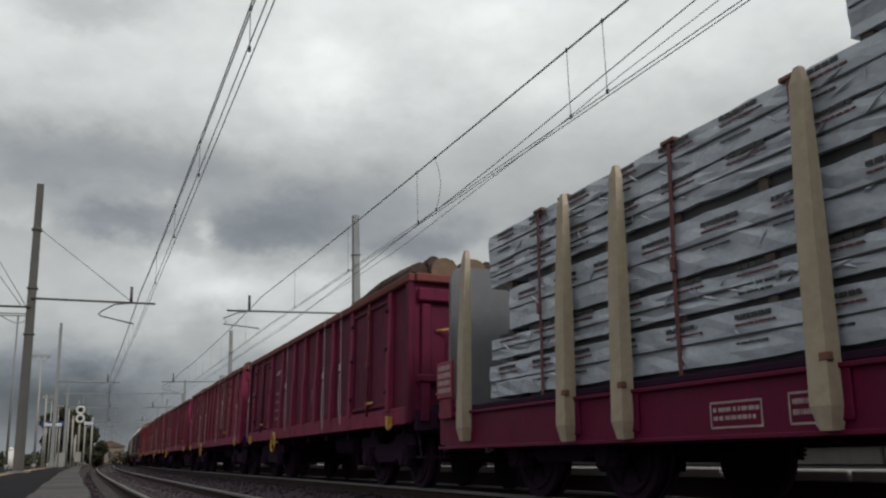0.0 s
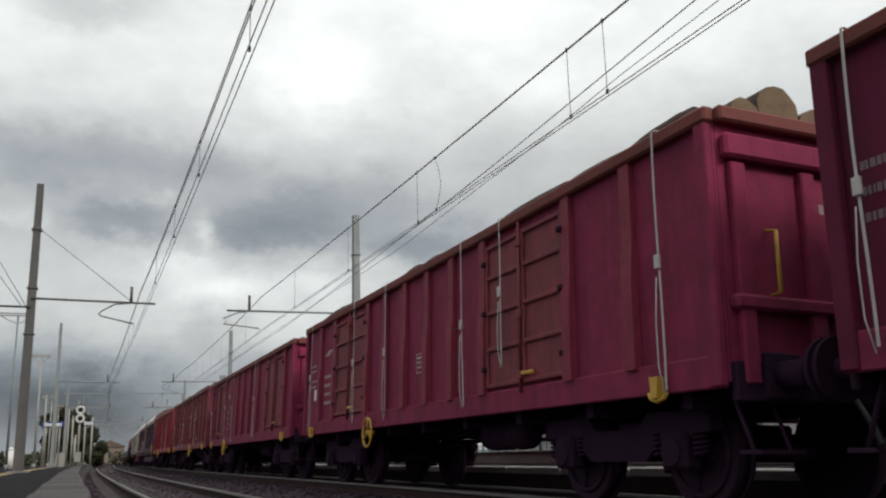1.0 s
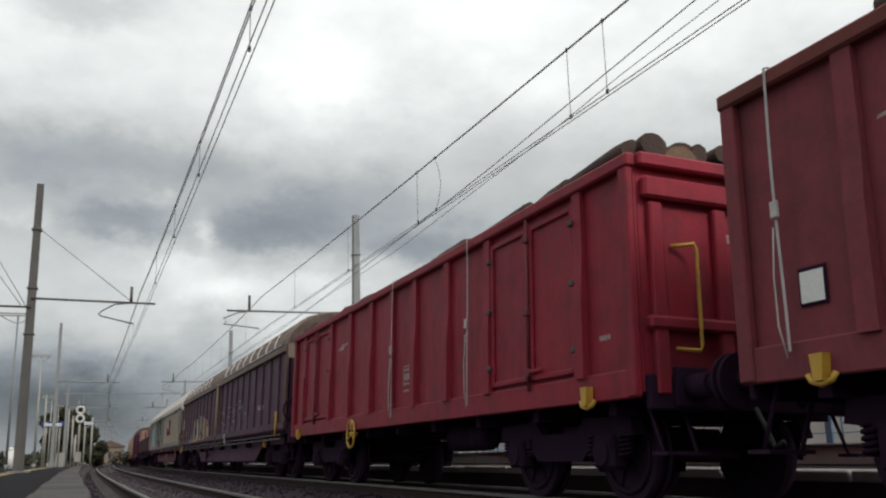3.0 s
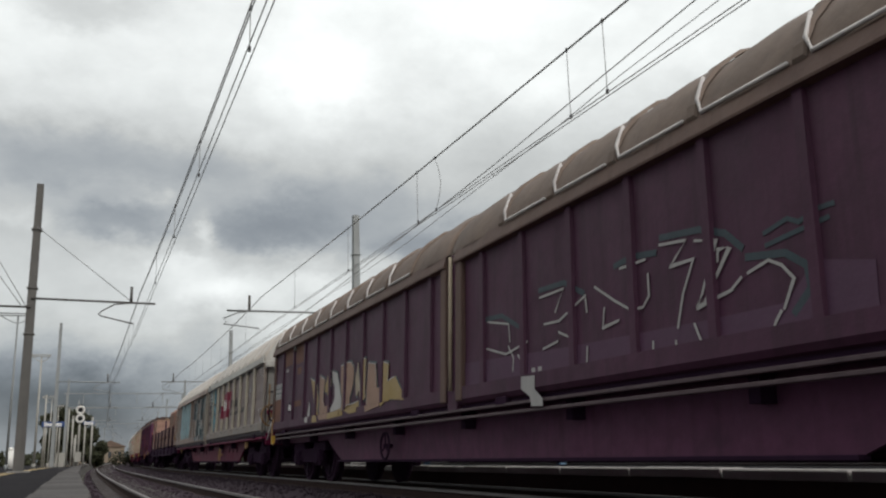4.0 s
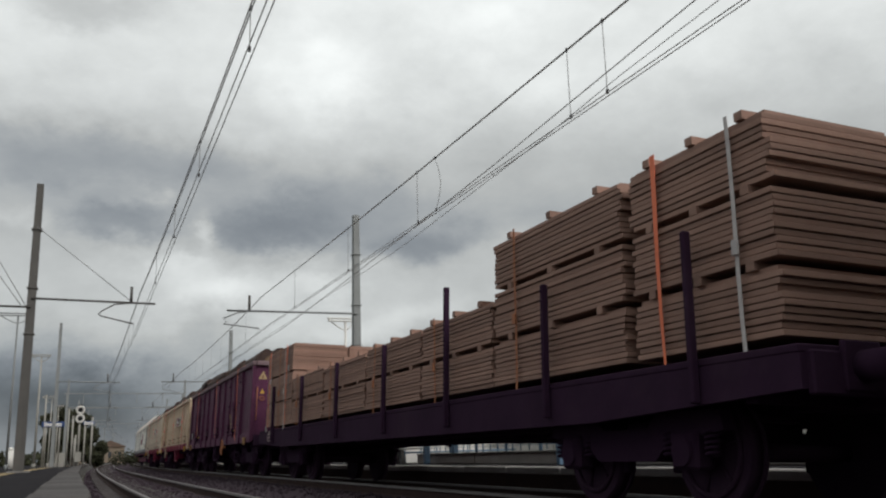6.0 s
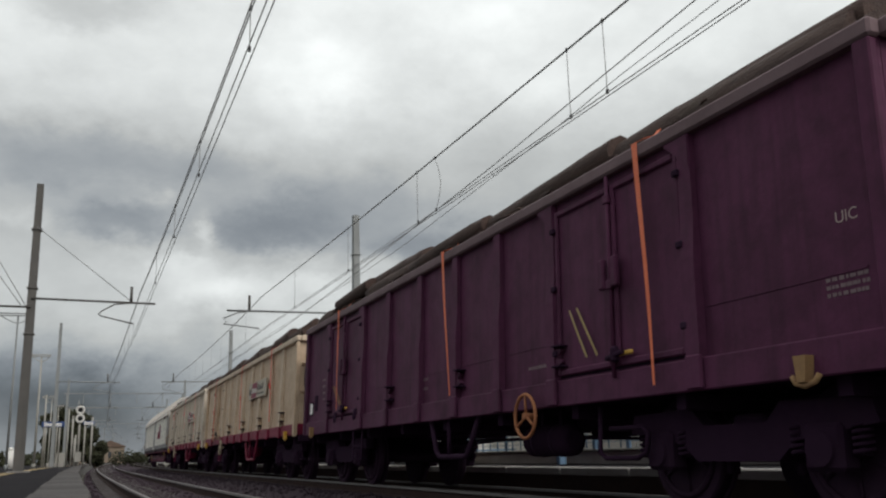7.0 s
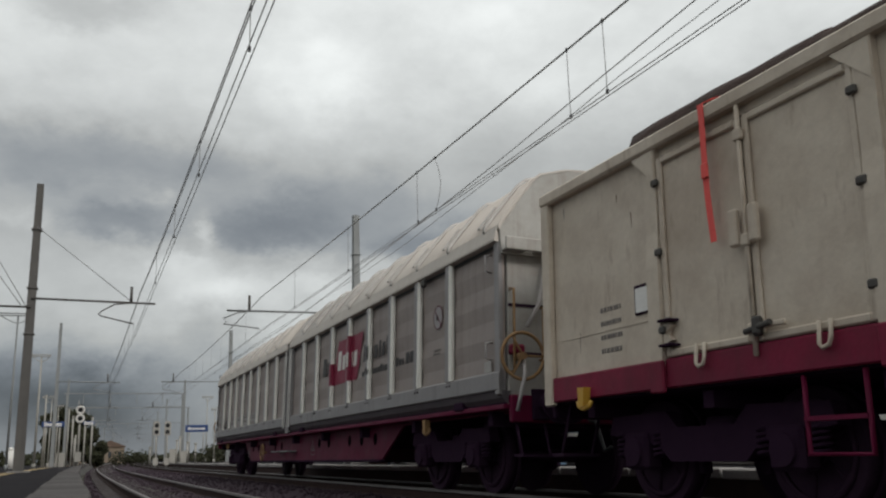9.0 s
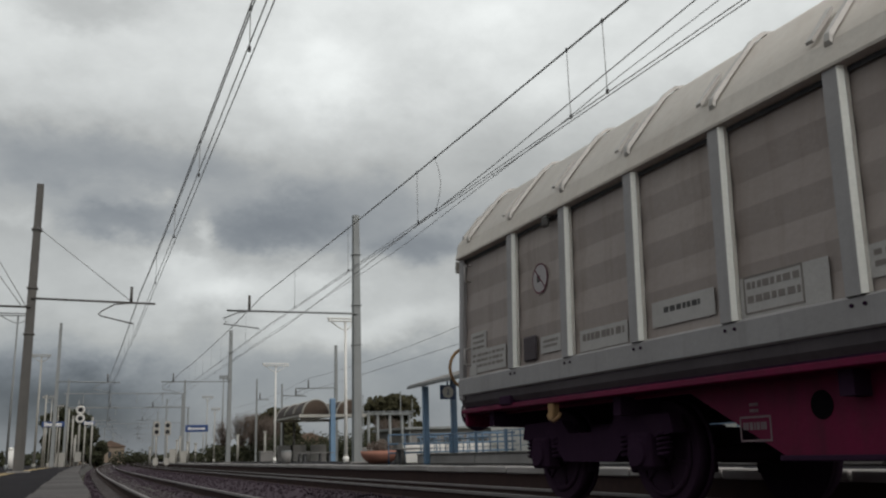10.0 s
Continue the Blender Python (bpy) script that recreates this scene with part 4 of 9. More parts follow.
def bogie(parent, y):
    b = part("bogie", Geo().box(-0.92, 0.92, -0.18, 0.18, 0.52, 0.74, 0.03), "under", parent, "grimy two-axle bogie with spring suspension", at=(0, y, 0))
    for sx in (-1, 1):
        part("side_frame", shared("side_frame_%d" % sx, lambda: bogie_frame_geo(sx), "under"), "under", b)
        for ay in (-0.9, 0.9):
            part("axle_box", shared("axle_box", axlebox_geo, "under"), "under", b, at=(sx * 1.02, ay, WR))
            for dy in (-0.27, 0.27):
                part("spring", shared("spring", spring_geo, "under"), "under", b, at=(sx * 1.02, ay + dy, 0.42))
            part("brake_shoe", shared("brake_shoe", lambda: Geo().box(-0.05, 0.05, -0.04, 0.04, -0.18, 0.18, 0.015), "under"), "under", b,
                 at=(sx * 0.76, ay - math.copysign(0.52, ay), WR))
    for ay in (-0.9, 0.9):
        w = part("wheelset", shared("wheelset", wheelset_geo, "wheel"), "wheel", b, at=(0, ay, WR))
        WHEELS.append((w, ay))
    return b


def buffer_geo():
    g = Geo()
    g.cyl((0, 0, 0), (0, 0.30, 0), 0.11, 14)
    g.cyl((0, 0.30, 0), (0, 0.52, 0), 0.085, 14)
    g.cyl((0, 0.52, 0), (0, 0.56, 0), 0.23, 18)
    g.box(-0.17, 0.17, -0.02, 0.03, -0.17, 0.17, 0.01)
    return g


def running_gear(root, L, pivot, zs, mat="under", sole=True):
    """Bogies, underframe, buffers and couplings of a wagon whose body is L long."""
    g = Geo()
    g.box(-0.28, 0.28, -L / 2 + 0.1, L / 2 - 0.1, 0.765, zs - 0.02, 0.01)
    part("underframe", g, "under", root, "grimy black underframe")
    half = pivot / 2 - 1.5
    if half > 1.0:
        part("brake_pipe", Geo().tube([(0.42, -half, 0.74), (0.44, -half * 0.4, 0.70), (0.46, half * 0.3, 0.715), (0.42, half, 0.74)], 0.022, 6), "under", root)
        part("brake_rod", Geo().tube([(-0.15, -half, 0.60), (-0.12, -0.3, 0.69), (0.0, 0.5, 0.70), (0.12, half, 0.60)], 0.018, 6), "under", root)
        part("brake_lever", Geo().prism([(-0.10, 0.62), (0.10, 0.66), (0.08, 0.78), (-0.06, 0.78)], "x", -0.02, 0.03), "under", root)
        cyl = part("brake_cylinder", Geo().cyl((0.62, -half * 0.35, 0.80), (0.62, -half * 0.35 + 0.55, 0.80), 0.14, 14), "under", root)
        part("cylinder_bracket", Geo().box(0.54, 0.70, -half * 0.35 + 0.15, -half * 0.35 + 0.40, 0.90, zs - 0.022), "under", cyl)
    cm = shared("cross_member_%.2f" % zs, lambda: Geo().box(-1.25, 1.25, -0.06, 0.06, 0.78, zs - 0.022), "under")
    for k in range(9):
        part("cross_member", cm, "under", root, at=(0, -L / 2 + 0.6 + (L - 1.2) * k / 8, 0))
    for y in (-pivot / 2, pivot / 2):
        bogie(root, y)
    for sy in (-1, 1):
        part("buffer_beam", Geo().box(-1.3, 1.3, min(sy * (L / 2 - 0.02), sy * (L / 2 + 0.05)), max(sy * (L / 2 - 0.02), sy * (L / 2 + 0.05)), 0.80, 1.10, 0.015), mat, root)
        for sx in (-1, 1):
            b = part("buffer", shared("buffer", buffer_geo, "under"), "under", root, at=(sx * 0.875, sy * (L / 2 + 0.05), 1.0))
            if sy < 0:
                b.rotation_euler = (0, 0, math.pi)
        hk = Geo().box(-0.05, 0.05, 0, 0.28, -0.06, 0.06, 0.015)
        hk.tube([(0, 0.26, 0.02), (0, 0.36, 0.05), (0, 0.40, -0.05), (0, 0.34, -0.14)], 0.035, 6)
        q = part("coupling_hook", hk, "under", root, at=(0, sy * (L / 2 + 0.04), 0.98))
        hose = Geo().tube([(0.32, 0.02, 0.0), (0.34, 0.18, -0.02), (0.36, 0.30, -0.18), (0.36, 0.38, -0.34), (0.32, 0.46, -0.30)], 0.024, 7)
        q2 = part("brake_hose", hose, "black", root, at=(0, sy * (L / 2 + 0.04), 0.84))
        if sy < 0:
            q.rotation_euler = q2.rotation_euler = (0, 0, math.pi)


def handwheel(root, y, z, r=0.26, x=-1.47, mat="yellow"):
    g = Geo().ring((0, 0, 0), "x", r, 0.019, 28, 7)
    for k in range(3):
        a = math.pi / 2 + k * 2 * math.pi / 3
        g.cyl((0.01, 0, 0), (0, r * math.cos(a), r * math.sin(a)), 0.014, 6)
    g.cyl((-0.02, 0, 0), (0.12, 0, 0), 0.035, 10)
    part("handwheel", g, mat, root, "worn yellow brake handwheel", at=(x, y, z))


def hook_plate(root, y, z, x=-1.36, mat="hook"):
    """A lashing anchor: a tapered plate with two upturned flukes."""
    g = Geo().prism([(-0.035, 0.0), (0.035, 0.0), (0.055, 0.17), (-0.055, 0.17)], "x", -0.055, 0.02)
    g.tube([(-0.01, -0.115, 0.045), (-0.015, -0.085, 0.0), (-0.02, 0.0, -0.025), (-0.015, 0.085, 0.0), (-0.01, 0.115, 0.045)], 0.021, 7)
    part("lashing_hook", g, mat, root, "worn lashing hook", at=(x, y, z))


def bars(root, x, y0, z0, w, h, rows, rng, mat="faded", frame=False, name="marking", fill=0.5):
    """Writing that cannot be read: rows of short plain bars on a side wall, facing -x."""
    rh = h / rows
    for r in range(rows):
        g = Geo()
        y = y0
        zz = z0 - r * rh
        while y > y0 - w + 0.02:
            k = rng.uniform(0.05, 0.14) * min(1.0, w)
            k = min(k, y - (y0 - w))
            g.box(x - 0.002, x, y - k, y, zz - rh * fill, zz)
            y -= k + rng.uniform(0.015, 0.05) * min(1.0, w)
        part(name, g, mat, root)
    if not frame:
        return
    g = Geo()
    if frame:
        for a, b in ((z0 + 0.03, z0 + 0.045), (z0 - h - 0.03, z0 - h - 0.015)):
            g.box(x - 0.002, x, y0 - w - 0.03, y0 + 0.03, a, b)
        for a in (y0 + 0.02, y0 - w - 0.03):
            g.box(x - 0.002, x, a, a + 0.015, z0 - h - 0.014, z0 + 0.029)
    part(name, g, mat, root)


_T, _S, _I, _N = (0.62, 1.0), (0.50, 0.74), (0.18, 1.0), (0.32, 0.74)
# plain blocks in the rhythm of words: width and height of each
WORDS = ((_T, _S, _I, _I), (_T, _S, _N, _S, _S), (_T, _S, _S, (0.28, 0.9), _N, _I, _S), (_S, _I, _S, (0.2, 0.0), _T, _S, _S, _S, _N, _S, _T, _S, (0.8, 0.74), _S, _S), (_T, _S, _N), (_T, _T, _T))


def word_blocks(root, x, y0, y1, z, h, word, mat, posts=()):
    """A line of leaning plain blocks from y0 down to y1, facing -x; they run on over the posts before the wall."""
    k = (y0 - y1) / (sum(w for w, _ in word) + 0.20 * (len(word) - 1))
    y = y0
    for w, hh in word:
        y2, sk, b = y - w * k, 0.10 * h * hh, h * 0.05
        if hh:
            g = Geo().prism([(y - b, z), (y2 + b, z), (y2, z + b), (y2 - sk, z + h * hh - b), (y2 + b - sk, z + h * hh), (y - b - sk, z + h * hh), (y - sk, z + h * hh - b), (y, z + b)], "x", x - 0.002, x)
            for yp in posts:
                lo, hi = max(y2, yp - 0.072), min(y, yp + 0.044)
                if hi - lo > 0.02:
                    g.box(-1.4412, -1.4392, lo, hi, z, z + h * hh)
            part("lettering", g, mat, root)
        y = y2 - 0.20 * k


def strap(root, y, x, z0, z1, mat="strap", w0=0.055, dy=0.0, name="lashing_strap", over=None):
    g = Geo()
    n = 8
    v = []
    for k in range(n + 1):
        t = k / n
        yy = y - dy * t + 0.012 * math.sin(5 * t + y)
        w = w0 * (1.15 - 0.72 * t) if mat == "ostrap" else w0
        z = z1 + (z0 - z1) * t
        v += [(x - 0.004, yy - w / 2, z), (x - 0.004, yy + w / 2, z), (x, yy + w / 2, z), (x, yy - w / 2, z)]
    f = [(4 * k + i, 4 * k + (i + 1) % 4, 4 * k + 4 + (i + 1) % 4, 4 * k + 4 + i) for k in range(n) for i in range(4)]
    g.add(v, f + [(0, 1, 2, 3), (4 * n, 4 * n + 1, 4 * n + 2, 4 * n + 3)])
    q = part(name, g, mat, root)
    w = w0
    if over:
        o = [(x - 0.004, z1), (x + 0.05, z1 + 0.03), (x + 0.13, z1 + 0.05)] + [(x + 0.13 + over[0] * k / 3, z1 + 0.05 + over[1] * math.sin(k / 3 * 1.57)) for k in (1, 2, 3)]
        v = []
        for k, (xx, zz) in enumerate(o):
            yy = y + 0.03 * k if over[0] < 0.2 else y - 0.055 * k
            v += [(xx, yy - w / 2, zz), (xx, yy + w / 2, zz), (xx + 0.004, yy + w / 2, zz - 0.004), (xx + 0.004, yy - w / 2, zz - 0.004)]
        m = len(o) - 1
        part("strap_end", Geo().add(v, [(4 * k + i, 4 * k + (i + 1) % 4, 4 * k + 4 + (i + 1) % 4, 4 * k + 4 + i) for k in range(m) for i in range(4)]), mat, q)
        if over[0] < 0.2:
            tl = Geo()
            zt = z0 + (z1 - z0) * 0.42
            pts = [(x - 0.012, y - dy * 0.55 + 0.03, zt), (x - 0.02, y - dy * 0.7 + 0.055, zt + (z0 - zt) * 0.4), (x - 0.02, y - dy * 0.85 + 0.05, zt + (z0 - zt) * 0.8), (x - 0.014, y - dy, z0 - 0.04)]
            part("slack_tail", tl.tube(pts, 0.006, 5), mat, q)
    if mat != "ostrap":
        part("ratchet", Geo().box(x - 0.03, x - 0.005, y - dy * 0.55 - 0.035, y - dy * 0.55 + 0.035, z0 + (z1 - z0) * 0.45, z0 + (z1 - z0) * 0.45 + 0.12, 0.006), mat, q)


def post_geo(z0, z1, w=0.16, d0=0.055, d1=0.078):
    """An outside stanchion, deeper in its lower part; its back lies at x = 0, facing -x."""
    zk = z0 + (z1 - z0) * 0.52
    prof = [(0.0, z0), (-d1, z0), (-d1, zk - 0.15), (-d0, zk + 0.15), (-d0, z1), (0.0, z1)]
    g = Geo().prism(prof, "y", -w / 2, w / 2)
    return g


def log_mesh(rng, length, r, end="bark"):
    n = 16
    v, f = [], []
    k = 7
    ph = rng.uniform(0, 6)
    for i in range(k):
        t = i / (k - 1)
        rr = r * (1.06 - 0.14 * t)
        cx, cz = 0.03 * math.sin(3 * t + ph), 0.02 * math.cos(2 * t + ph)
        for j in range(n):
            a = 2 * math.pi * j / n
            q = rr * (1 + 0.05 * math.sin(2 * a + ph) + rng.uniform(-0.05, 0.05))
            v.append((cx + q * math.cos(a), -length / 2 + length * t, cz + q * math.sin(a)))
    f = [(i * n + j, i * n + (j + 1) % n, (i + 1) * n + (j + 1) % n, (i + 1) * n + j) for i in range(k - 1) for j in range(n)]
    f += [tuple(reversed(range(n))), tuple((k - 1) * n + j for j in range(n))]
    me = bpy.data.meshes.new("log")
    me.from_pydata(v, [], f)
    me.materials.append(M["bark"])
    me.materials.append(M[end])
    for p in me.polygons:
        p.use_smooth = len(p.vertices) == 4
        p.material_index = 1 if len(p.vertices) > 4 else 0
    bm = bmesh.new()
    bm.from_mesh(me)
    bmesh.ops.recalc_face_normals(bm, faces=bm.faces)
    bm.to_mesh(me)
    bm.free()
    return me


_logs = []


def log_load(S, L, seed, heights, z_top=3.08, ends=()):
    """Round logs heaped lengthwise in a gondola; heights over its rim from the rear to the front end."""
    rng = random.Random(seed)
    if not _logs:
        lr = random.Random(77)
        _logs.extend([(r, log_mesh(lr, 1.0, r)) for r in (0.09, 0.11, 0.13, 0.15, 0.18, 0.21, 0.25)])
    t = thing("log_load", "heap of dark-barked round logs lying in the open wagon", "logs", group="log loads")
    low = seed < 68

    def over(y):
        k = max(0.0, min(0.999, (L / 2 - y) / L)) * (len(heights) - 1)
        return heights[int(k)] + (heights[int(k) + 1] - heights[int(k)]) * (k - int(k))

    def lay(x, y0, y1, top, r, me, tilt=0.03):
        q = part("log", me, "bark", t, at=(x, (y0 + y1) / 2, top - r))
        q.scale = (1, abs(y1 - y0), 1)
        q.rotation_euler = (rng.uniform(-tilt, tilt), rng.uniform(0, 6), rng.uniform(-tilt, tilt))

    for x in [-1.19 + 0.27 * k for k in range(10)]:
        for layer in (0, 1):
            y = -L / 2 + 0.10 + rng.uniform(0.0, 0.25)
            while y < L / 2 - 0.5:
                ln = min(rng.uniform(0.8, 2.0) if low else rng.uniform(1.2, 3.0), L / 2 - 0.1 - y)
                r, me = rng.choice(_logs[:4] if low else _logs[1:6])
                top = z_top + over(y + ln / 2) + 0.10 * (1 - (x / 1.25) ** 2) + (rng.uniform(-0.04, 0.05) if low else rng.uniform(-0.09, 0.07)) - 0.24 * layer
                lay(max(r * 1.12 - 1.285, min(1.285 - r * 1.12, x + rng.uniform(-0.05, 0.05))), y, y + ln, top, r, me, 0.02 / ln)
                y += ln * rng.uniform(0.94, 1.0)
    for x, r, dz in ends:
        lay(x, -L / 2 + 0.09, -L / 2 + 2.1, z_top + dz + r, r, log_mesh(rng, 1.0, r, "cut"), 0.012)
    # bark and splinters caught along the rim
    g = Geo()
    for _ in range(260):
        c = Vector((rng.uniform(-1.31, -1.0), rng.uniform(-L / 2 + 0.2, L / 2 - 0.2), 0))
        c.z = z_top - 0.03 + over(c.y) * rng.uniform(0.0, 0.4)
        d = Vector((rng.uniform(-0.2, 0.2), rng.uniform(-1, 1), rng.uniform(-0.06, 0.06))) * rng.uniform(0.08, 0.22)
        g.tube([c - d, c + d * 0.2 + Vector((0, 0, 0.01)), c + d], rng.uniform(0.008, 0.02), 4)
    tagged(part("loose_bark", g, "bark", t), kind="stuff")
    MOVERS.append((t, S))
    return t


def gondola(rear, L, paint, rim, label, posts, doors, seed, pivot, style="flat", sill="red", straps=(), wheel_u=None, z_top=3.075,
            strapmat="strap", load=(), plate=None, marks=(), sign=None, end_mark=True, fine=False, logo=None, frame_mark=None, ends=()):
    """An open high-sided goods wagon. posts and doors are given as distances from its rear end."""
    S = rear - L / 2
    rng = random.Random(seed)
    root = thing("gondola_wagon", label, "goods wagon", group="goods train")
    Y = lambda u: L / 2 - u
    zs = 0.93
    running_gear(root, L, pivot, zs, "under")
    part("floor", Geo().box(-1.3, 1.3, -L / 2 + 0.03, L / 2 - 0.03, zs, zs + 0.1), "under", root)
    spans = []
    for sx in (-1, 1):
        xs = sx * 1.335
        a, b = sorted((xs, xs - sx * 0.03))
        part("side_wall", Geo().box(a, b, -L / 2, L / 2, zs + 0.02, z_top - 0.1), paint, root)
        a, b = sorted((sx * 1.336, sx * 1.385))
        part("side_sill", Geo().box(a, b, -L / 2 - 0.005, L / 2 + 0.005, *((zs + 0.015, zs + 0.25) if sill == "crimson" else (zs - 0.03, zs + 0.22)), 0.012), sill, root)
        a, b = sorted((sx * 1.31, sx * 1.42))
        part("top_rail", Geo().box(a, b, -L / 2 - 0.03, L / 2 + 0.03, z_top - 0.13, z_top, 0.02), rim, root, "dull top rail along the side")
        pmat = {"red": "redpost", "red0": "red", "beige": "beigepost"}.get(paint, paint)
        pm = shared("post_%s" % paint, lambda: post_geo(zs + 0.2, z_top - 0.13), pmat)
        for u in posts:
            q = part("side_post", pm, paint, root, at=(sx * 1.337, Y(u), 0))
            if sx > 0:
                q.rotation_euler = (0, 0, math.pi)
        for e in (0.06, L - 0.06):
            part("corner_post", Geo().box(*sorted((sx * 1.337, sx * 1.41)), Y(e) - 0.07, Y(e) + 0.07, zs - 0.02, z_top - 0.13, 0.012), paint, root)
        for (u0, u1) in doors:
            y0, y1 = Y(u1) + 0.09, Y(u0) - 0.09
            ym = (y0 + y1) / 2
            for k, (ya, yb) in enumerate(((y0, ym - 0.012), (ym + 0.012, y1))):
                g = Geo()
                xa, xb = sorted((sx * 1.338, sx * 1.352))
                g.box(xa, xb, ya, yb, zs + 0.26, z_top - 0.22, 0.004)
                xa, xb = sorted((sx * 1.35, sx * 1.385))
                zz0, zz1 = zs + 0.26, z_top - 0.22
                if style == "ladder":
                    for z in (zz0, zz0 + 0.42, zz0 + 0.84, zz0 + 1.26, zz1 - 0.06):
                        g.box(xa, xb, ya, yb, z, z + 0.05, 0.01)
                    g.box(xa, xb, ya, ya + 0.05, zz0, zz1, 0.01)
                    g.box(xa, xb, yb - 0.05, yb, zz0, zz1, 0.01)
                else:
                    g.box(xa, xb, ya, ya + 0.06, zz0, zz1, 0.012)
                    g.box(xa, xb, yb - 0.06, yb, zz0, zz1, 0.012)
                    g.box(xa, xb, ya + 0.06, yb - 0.06, zz1 - 0.06, zz1, 0.012)
                    g.box(xa, xb, ya + 0.06, yb - 0.06, zz0, zz0 + 0.06, 0.012)
                if fine:
                    part("door_gap", Geo().box(*sorted((sx * 1.3355, sx * 1.3375)), ya - 0.022, yb + 0.010, zz0 - 0.02, zz1 + 0.022), "under", root)
                d = part("door_leaf", g, "red2" if paint == "red" else paint, root)
                for z in (zs + 0.45, zs + 1.1, zs + 1.7):
                    yh = ya if k == 0 else yb
                    part("hinge", Geo().box(*sorted((sx * 1.386, sx * 1.425)), yh - 0.04, yh + 0.04, z, z + 0.06, 0.012), "under" if paint in ("red", "red0", "red2", "purple") else "mastbrown", d)
            rod = Geo().cyl((sx * 1.40, ym, zs + 0.16), (sx * 1.40, ym, z_top - 0.14), 0.019, 8)
            for z in (zs + 0.3, zs + 0.95, zs + 1.75):
                rod.box(*sorted((sx * 1.385, sx * 1.43)), ym - 0.045, ym + 0.045, z, z + 0.09, 0.01)
            part("lock_bar", rod, "red2" if paint in ("red", "red0", "red3") else paint, root)
            part("door_handle", Geo().box(*sorted((sx * 1.39, sx * 1.42)), ym - 0.30, ym - 0.02, zs + 0.34, zs + 0.38, 0.008), "yellow" if paint in ("red", "red0", "red2", "purple") else paint, root)
    for sy in (-1, 1):
        y0, y1 = sorted((sy * (L / 2), sy * (L / 2 - 0.04)))
        part("end_wall", Geo().box(-1.30, 1.30, y0, y1, zs + 0.02, z_top - 0.1), paint, root)
        yo0, yo1 = sorted((sy * (L / 2), sy * (L / 2 + 0.10)))
        g = Geo()
        g.box(-1.32, 1.32, yo0, yo1, z_top - 0.13, z_top, 0.02)
        part("end_rail", g, rim, root)
        for z, h in ((z_top - 0.42, 0.20), (zs + 0.55, 0.12))[:0 if fine else 2]:
            part("end_beam", Geo().box(-1.28, 1.28, yo0, yo1 - (0.02 if sy > 0 else -0.0), z, z + h, 0.025), paint, root)
        for x in (-1.15, -0.45, 0.45, 1.15) if not fine else (-0.45, 0.45):
            yo0, yo1 = sorted((sy * (L / 2), sy * (L / 2 + 0.075)))
            part("end_post", Geo().box(x - 0.07, x + 0.07, yo0, yo1, zs, z_top - 0.45, 0.015), paint, root)
        for sx in (-1, 1):
            hy = sy * (L / 2 + 0.12)
            low = 0.17 if paint == "purple" else 0.0
            gx = 0.88 if style == "ladder" else 0.78
            hr = Geo().tube([(sx * gx, sy * (L / 2 + 0.02), 2.13), (sx * gx, hy, 2.11), (sx * gx, hy, 1.63), (sx * gx, sy * (L / 2 + 0.02), 1.61)], 0.018, 6) if style == "ladder" else Geo().tube([(sx * 0.98, sy * (L / 2 + 0.02), 2.24 - low), (sx * 0.80, hy, 2.26 - low), (sx * 0.78, hy, 2.20 - low), (sx * 0.78, hy, 1.36 + low), (sx * 0.80, hy, 1.31 + low), (sx * 0.98, sy * (L / 2 + 0.02), 1.33 + low)], 0.018, 6)
            part("grab_rail", hr, {"purple": "rusthook"}.get(paint, "yellow" if paint in ("red", "red0", "red2", "red3") else paint), root, "bent grab rail")
            st = Geo().tube([(sx * 1.2, sy * (L / 2 - 0.15), zs), (sx * 1.2, sy * (L / 2 + 0.05), 0.45), (sx * 0.85, sy * (L / 2 + 0.05), 0.45), (sx * 0.85, sy * (L / 2 - 0.15), zs)], 0.018, 6)
            st.box(*sorted((sx * 0.82, sx * 1.24)), *sorted((sy * (L / 2 - 0.05), sy * (L / 2 + 0.17))), 0.43, 0.46)
            part("shunter_step", st, "under", root)
        if end_mark and sy < 0:
            g = Geo()
            x = -0.36
            while x < 0.34:
                k = rng.uniform(0.03, 0.06)
                g.box(x, x + k, -L / 2 - 0.003, -L / 2, 2.34, 2.42)
                x += k + 0.025
            part("marking", g, "faded", root)
    if wheel_u is not None:
        handwheel(root, Y(wheel_u), 0.83, r=0.22, mat={"purple": "rusthook", "beige": "stake", "pale": "stake"}.get(paint, "yellow"))
    for u, dz, dy in straps:
        k = min(0.999, max(0.0, (u + 0.2) / L)) * (len(load) - 1)
        heap = load[int(k)] + (load[int(k) + 1] - load[int(k)]) * (k - int(k))
        strap(root, Y(u), -1.425, zs + dz, z_top + 0.01, strapmat, dy=dy, w0=0.065 if fine else 0.023, over=(0.30, max(0.03, heap - 0.08)) if fine else (0.1, 0.02))
    for u in (0.75, L - 0.75):
        hook_plate(root, Y(u), 0.87, -1.405, "hook" if paint == "purple" else "yellow")
    if logo:
        u, z = logo
        y = Y(u)
        lg = Geo().prism([(y - 0.16, z - 0.035), (y - 0.38, z - 0.03), (y - 0.44, z + 0.075), (y - 0.22, z + 0.06)], "x", -1.339, -1.337)
        lg.prism([(y, z - 0.02), (y - 0.17, z - 0.01), (y - 0.17, z + 0.02), (y - 0.02, z + 0.005)], "x", -1.3388, -1.337)
        lg.prism([(y - 0.44, z + 0.02), (y - 0.78, z + 0.05), (y - 0.78, z + 0.075), (y - 0.45, z + 0.06)], "x", -1.3388, -1.337)
